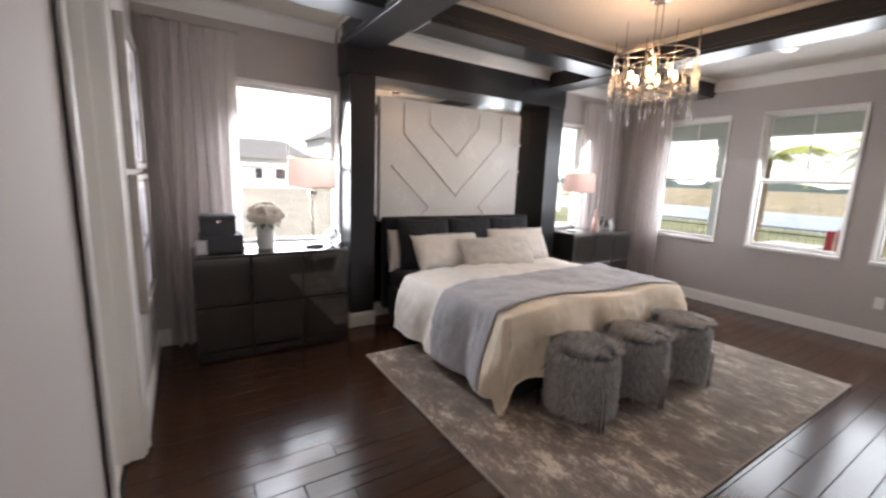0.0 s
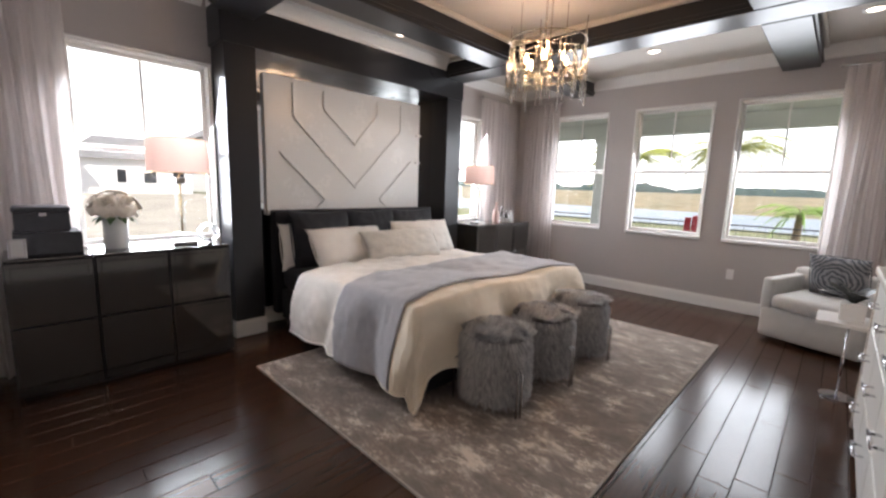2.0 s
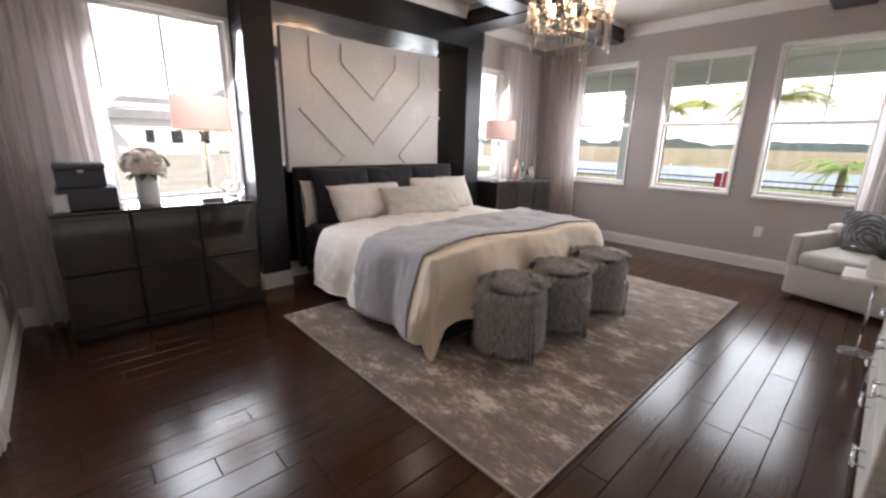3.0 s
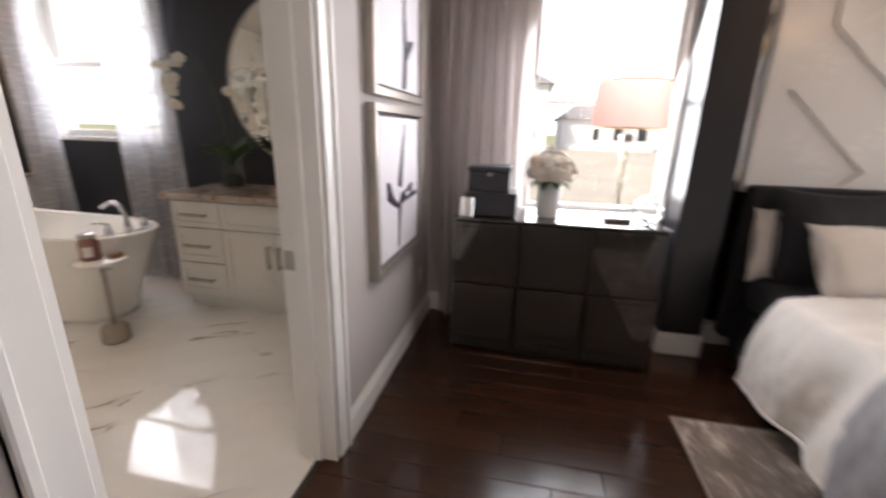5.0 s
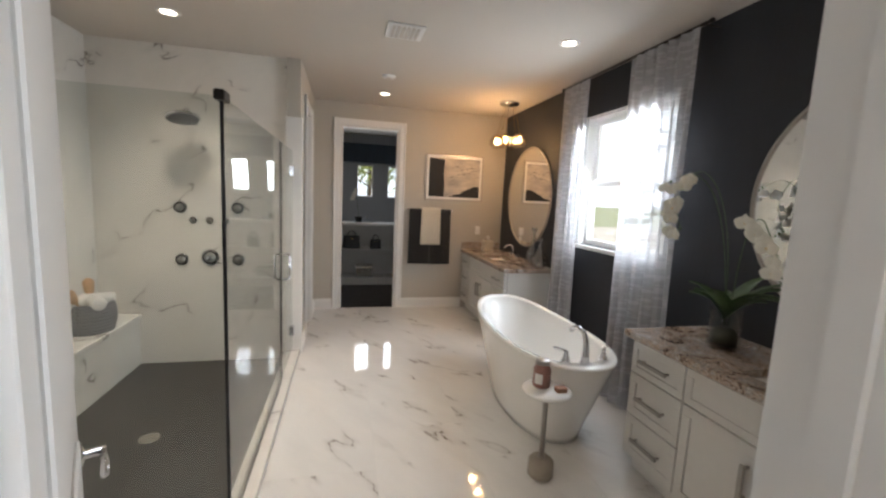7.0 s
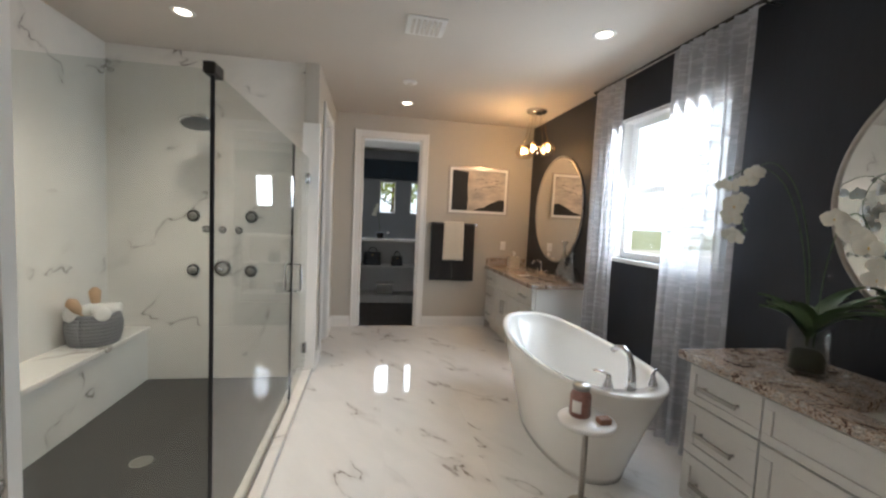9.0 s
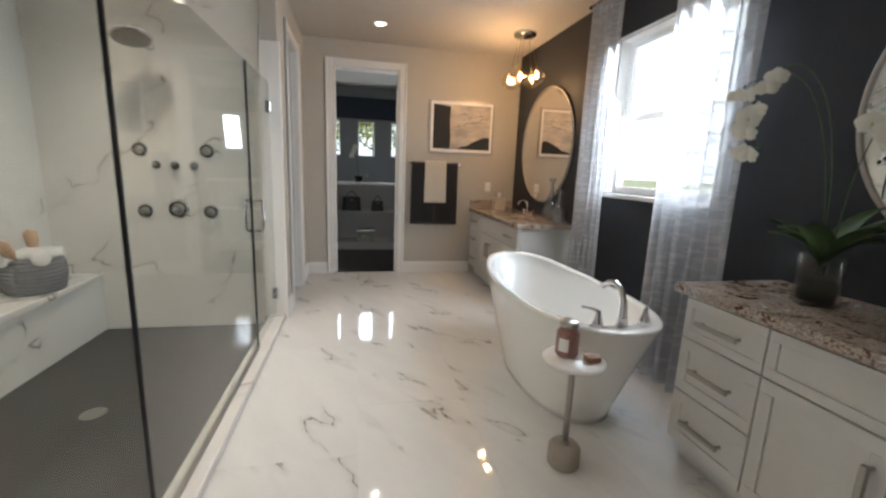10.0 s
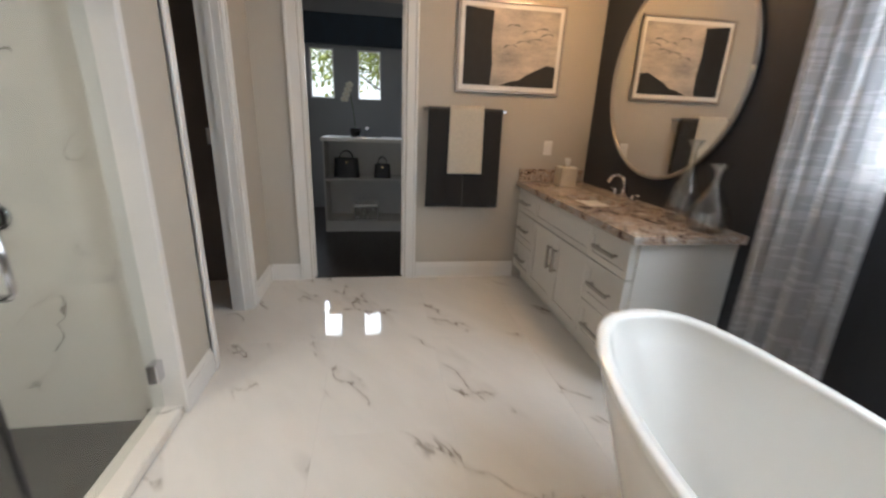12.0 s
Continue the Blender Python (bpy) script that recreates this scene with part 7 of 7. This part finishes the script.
def leaf_tree(name, at, h, cr, n, label, seed, leaf=0.16, tint=(0.34, 0.38, 0.09)):
    """Tapered trunk with limbs and a loose crown of small leaves."""
    rn = random.Random(seed)
    t = empty(name, label, "tree", at=at)
    BARK = mat("bark", (0.14, 0.10, 0.07), 0.9, vary=0.3, scale=8, bump=0.5)
    trk = part("trunk", bm_tube([(0, 0, -0.05), (0.03, 0.02, h * 0.35), (-0.02, 0.05, h * 0.7), (0.02, 0, h * 0.92)], 0.05, 8, radii=[0.07 * h / 3, 0.05 * h / 3, 0.035 * h / 3, 0.01]), BARK, t, "", True)
    b = bmesh.new()
    for k in range(9):
        a, z0 = rn.uniform(0, 6.28), h * rn.uniform(0.45, 0.85)
        e = Vector((math.cos(a) * cr * rn.uniform(0.5, 0.95), math.sin(a) * cr * rn.uniform(0.5, 0.95), z0 + cr * rn.uniform(0.1, 0.5)))
        part("limb", bm_tube([(0, 0, z0), tuple(Vector((0, 0, z0)).lerp(e, 0.5) + Vector((0, 0, 0.05))), tuple(e)], 0.015, 6, radii=[0.022, 0.014, 0.005]), BARK, trk, "", True)
        for j in range(n // 9):
            s = rn.uniform(0.35, 1.05)
            c = Vector((0, 0, z0)).lerp(e, s) + Vector((rn.gauss(0, 0.16), rn.gauss(0, 0.16), rn.gauss(0, 0.14))) * cr
            d = Vector((rn.uniform(-1, 1), rn.uniform(-1, 1), rn.uniform(-1, 0.4))).normalized()
            sd = d.cross(Vector((0, 0.3, 1))).normalized() * leaf * 0.22
            v = [b.verts.new(c), b.verts.new(c + d * leaf * 0.5 + sd), b.verts.new(c + d * leaf), b.verts.new(c + d * leaf * 0.5 - sd)]
            b.faces.new(v)
    part("crown", b, mat(name + "_leaves", tint, 0.6, vary=0.4, scale=3), t)


palm((15.4, 7.25, -0.30), 2.65, 1.7, 26, 5, "young palm with yellow-green fronds beyond the fence", (0.40, 0.42, 0.10))
palm((15.0, 4.55, -0.30), 2.75, 1.5, 24, 6, "young palm with yellow-green fronds beyond the fence", (0.40, 0.42, 0.10))
palm((15.0, 2.85, -0.30), 1.15, 1.0, 18, 7, "short bright green palm beyond the fence", (0.26, 0.40, 0.08))
leaf_tree("closet_side_tree", (-12.0, 4.4, -0.30), 4.5, 2.2, 2600, "leafy tree outside the closet windows", 9, 0.2)


def shrub(at, r, seed, label="bushy green shrub by the fence"):
    rn = random.Random(seed)
    s = empty("shrub", label, "shrub", "shrubs by the fence", at=at)
    for k in range(26):
        a, t = rn.uniform(0, 6.28), rn.uniform(0.1, 1.2)
        l = r * rn.uniform(0.8, 1.3)
        o = part("frond", bm_grid(lambda u, v: (u * l * math.sin(t + 0.6 * u), (v - 0.5) * 0.10 * math.sin(math.pi * min(1, 0.1 + 0.88 * u)) * r * 2, u * l * math.cos(t + 0.6 * u)), 5, 1), LEAFM, s)
        o.rotation_euler = (0, 0, a)


shrub((14.0, 1.9, -0.30), 0.6, 1)
shrub((13.9, 3.6, -0.30), 0.45, 2)
shrub((14.1, 7.6, -0.30), 0.6, 3)


def house(x, y, w, d, h, label, seed):
    hs = empty("house", label, "house", "houses across the lot", at=(x, y, -0.30))
    WH = mat("white_stucco", (0.72, 0.71, 0.69), 0.85, vary=0.04, scale=1)
    part("wall", bm_box(-w / 2, 0, 0, w / 2, d, h), WH, hs)
    b = bmesh.new()
    v = [b.verts.new(p) for p in ((-w / 2 - 0.5, -0.5, h), (w / 2 + 0.5, -0.5, h), (w / 2 + 0.5, d + 0.5, h), (-w / 2 - 0.5, d + 0.5, h), (-w / 4, d / 2, h + 2.2), (w / 4, d / 2, h + 2.2))]
    for f in ((0, 1, 5, 4), (1, 2, 5), (2, 3, 4, 5), (3, 0, 4), (3, 2, 1, 0)):
        b.faces.new([v[i] for i in f])
    part("roof", b, mat("grey_shingle", (0.22, 0.21, 0.20), 0.9, vary=0.2, scale=2), hs)
    for st in range(int(h // 2.8)):
        for k in range(4):
            xx = -w / 2 + w * (k + 0.5) / 4
            wd = part("window", bm_box(xx - 0.55, -0.05, 0.9 + 2.9 * st, xx + 0.55, 0.0, 2.2 + 2.9 * st), TRIM, hs)
            part("pane", bm_box(xx - 0.47, -0.06, 0.98 + 2.9 * st, xx + 0.47, -0.051, 2.12 + 2.9 * st), BLACKP, wd)
    part("garage_door", bm_box(-w / 2 + 0.6, -0.09, 0.0, -w / 2 + 3.2, -0.061, 2.2), TRIM, hs)


house(8.5, 48, 9.0, 9, 3.0, "white single-storey house across the sand lot", 1)
house(-3.0, 44, 11.0, 9, 5.9, "white two-storey house across the sand lot", 2)
house(21.0, 52, 11.0, 9, 5.9, "white two-storey house across the sand lot", 3)
house(-18.0, 50, 11.0, 9, 5.9, "white two-storey house across the sand lot", 4)
# unseen slab over all ceilings, added to keep sky and sun out
structure("light_cover", bm_box(-8.2, 1.0, CZ + 0.11, 6.62, 6.2, CZ + 0.3), TRIM, "unseen flat slab closing the rooms to outside light", "roof")

CLOUD = bpy.data.materials.new("bright_cloud")
CLOUD.use_nodes = True
_t = CLOUD.node_tree
_b = _t.nodes["Principled BSDF"]
_n = _t.nodes.new("ShaderNodeTexNoise")
_n.inputs["Scale"].default_value, _n.inputs["Detail"].default_value = 0.012, 6
_c = _t.nodes.new("ShaderNodeTexCoord")
_r = _t.nodes.new("ShaderNodeValToRGB")
_r.color_ramp.elements[0].color, _r.color_ramp.elements[1].color = (0.62, 0.74, 0.88, 1), (1.0, 1.0, 1.0, 1)
_r.color_ramp.elements[0].position, _r.color_ramp.elements[1].position = 0.3, 0.55
_t.links.new(_c.outputs["Object"], _n.inputs["Vector"])
_t.links.new(_n.outputs["Fac"], _r.inputs[0])
_t.links.new(_r.outputs[0], _b.inputs["Emission Color"])
_b.inputs["Emission Strength"].default_value = 0.58
_b.inputs["Base Color"].default_value = (0.8, 0.8, 0.8, 1)
structure("backdrop", bm_grid(lambda u, v: (480 * math.cos(radians(-60 + 250 * u)), 480 * math.sin(radians(-60 + 250 * u)), -2 + 330 * v), 64, 6), CLOUD, "bright hazy cloud bank along the horizon", "sky")


# ================= floor pieces =================
PLANK = bpy.data.materials.new("dark_stained_hardwood")
PLANK.use_nodes = True


def plank_nodes(t):
    b = t.nodes["Principled BSDF"]
    co = t.nodes.new("ShaderNodeTexCoord")
    oi = t.nodes.new("ShaderNodeObjectInfo")
    ad = t.nodes.new("ShaderNodeVectorMath")
    ad.operation = "MULTIPLY_ADD"
    ad.inputs[1].default_value = (1, 1, 1)
    cx = t.nodes.new("ShaderNodeCombineXYZ")
    mk = t.nodes.new("ShaderNodeMath")
    mk.operation = "MULTIPLY"
    mk.inputs[1].default_value = 37.0
    t.links.new(oi.outputs["Random"], mk.inputs[0])
    for i in range(3):
        t.links.new(mk.outputs[0], cx.inputs[i])
    t.links.new(co.outputs["Object"], ad.inputs[0])
    t.links.new(cx.outputs[0], ad.inputs[2])
    mp = t.nodes.new("ShaderNodeMapping")
    mp.inputs["Scale"].default_value = (1.2, 22, 1)
    t.links.new(ad.outputs[0], mp.inputs[0])
    n = t.nodes.new("ShaderNodeTexNoise")
    n.inputs["Scale"].default_value, n.inputs["Detail"].default_value, n.inputs["Distortion"].default_value = 3.0, 8, 0.6
    t.links.new(mp.outputs[0], n.inputs["Vector"])
    r = t.nodes.new("ShaderNodeValToRGB")
    r.color_ramp.elements[0].position, r.color_ramp.elements[1].position = 0.3, 0.75
    r.color_ramp.elements[0].color, r.color_ramp.elements[1].color = (0.036, 0.0145, 0.0072, 1), (0.048, 0.0195, 0.0098, 1)
    t.links.new(n.outputs["Fac"], r.inputs[0])
    b.inputs["Specular IOR Level"].default_value = 0.42
    hs = t.nodes.new("ShaderNodeHueSaturation")
    mr = t.nodes.new("ShaderNodeMapRange")
    mr.inputs["To Min"].default_value, mr.inputs["To Max"].default_value = 0.88, 1.14
    t.links.new(oi.outputs["Random"], mr.inputs["Value"])
    t.links.new(mr.outputs[0], hs.inputs["Value"])
    t.links.new(r.outputs[0], hs.inputs["Color"])
    t.links.new(hs.outputs[0], b.inputs["Base Color"])
    rr = t.nodes.new("ShaderNodeMapRange")
    rr.inputs["To Min"].default_value, rr.inputs["To Max"].default_value = 0.175, 0.225
    t.links.new(n.outputs["Fac"], rr.inputs["Value"])
    t.links.new(rr.outputs[0], b.inputs["Roughness"])
    bp = t.nodes.new("ShaderNodeBump")
    bp.inputs["Strength"].default_value, bp.inputs["Distance"].default_value = 0.10, 0.004
    n2 = t.nodes.new("ShaderNodeTexNoise")
    n2.inputs["Scale"].default_value = 5
    t.links.new(co.outputs["Object"], n2.inputs["Vector"])
    t.links.new(n2.outputs["Fac"], bp.inputs["Height"])
    t.links.new(bp.outputs[0], b.inputs["Normal"])


plank_nodes(PLANK.node_tree)
floor_ob = bpy.data.objects["floor"]
plank_meshes = {}


def plank_mesh(l, w):
    key = (round(l, 2), round(w, 3))
    if key not in plank_meshes:
        b = bm_box(0.0008, 0.0008, -0.012, l - 0.0008, w - 0.0008, 0.0)
        top = [e for e in b.edges if all(abs(v.co.z) < 1e-6 for v in e.verts)]
        bmesh.ops.bevel(b, geom=top, offset=0.0022, segments=1, affect="EDGES")
        me = bpy.data.meshes.new("plank")
        b.to_mesh(me)
        b.free()
        me.materials.append(PLANK)
        plank_meshes[key] = me
    return plank_meshes[key]


rp = random.Random(77)
PW = 0.127
y = 1.40
while y < WN - 0.001:
    w = min(PW, WN - y)
    x = WW - 0.06
    first = rp.choice((0.3, 0.5, 0.7, 0.9, 1.1))
    while x < WE - 0.01:
        l = min(first or rp.choice((0.7, 0.9, 1.1, 1.3, 1.5)), WE - x)
        first = None
        o = new("plank", plank_mesh(l, w))
        o.parent, o.location = floor_ob, (x, y, 0)
        x += l
    y += PW

bath_ob = bpy.data.objects["floor_bath"]
tile_meshes = {}


def tile(x0, y0, x1, y1):
    l, w = x1 - x0, y1 - y0
    key = (round(l, 3), round(w, 3))
    if key not in tile_meshes:
        b = bm_box(0.0005, 0.0005, -0.010, l - 0.0005, w - 0.0005, 0.0)
        top = [e for e in b.edges if all(abs(v.co.z) < 1e-6 for v in e.verts)]
        bmesh.ops.bevel(b, geom=top, offset=0.0003, segments=1, affect="EDGES")
        me = bpy.data.meshes.new("tile")
        b.to_mesh(me)
        b.free()
        me.materials.append(TILEM)
        tile_meshes[key] = me
    o = new("tile", tile_meshes[key])
    o.parent, o.location = bath_ob, (x0, y0, 0)


# the same marble, shifted tile by tile
TILEM = marble("polished_floor_marble", (0.80, 0.78, 0.75), (0.20, 0.16, 0.13), 0.05, 1.05, (0.8, 0.55, 0.1), 0.505)
_t = TILEM.node_tree
_co = [n for n in _t.nodes if n.type == "TEX_COORD"][0]
_mp = [n for n in _t.nodes if n.type == "MAPPING"][0]
_oi = _t.nodes.new("ShaderNodeObjectInfo")
_sc = _t.nodes.new("ShaderNodeVectorMath")
_sc.operation = "MULTIPLY_ADD"
_sc.inputs[1].default_value = (53, 31, 17)
_t.links.new(_oi.outputs["Random"], _sc.inputs[0])
_t.links.new(_co.outputs["Object"], _sc.inputs[2])
_t.links.new(_sc.outputs[0], _mp.inputs[0])
TL, TW = 1.20, 0.60
ys = [3.325 + TW * k for k in range(5)]
for j, y0 in enumerate(ys):
    y1 = min(y0 + TW, BN)
    if y1 - y0 < 0.02:
        continue
    x = -4.70 - (0.6 if j % 2 else 0.2)
    while x < 0.55:
        xa, xb = max(x, -4.72), min(x + TL, 0.55)
        if xb - xa > 0.02:
            tile(xa, y0, xb, y1)
        x += TL
for xa, xb in ((-4.70, -3.46),):
    for k in range(3):
        tile(xa, 3.325 - 0.6 * (k + 1), xb, 3.325 - 0.6 * k)
tile(-0.90, 2.655, 0.55, 3.325)
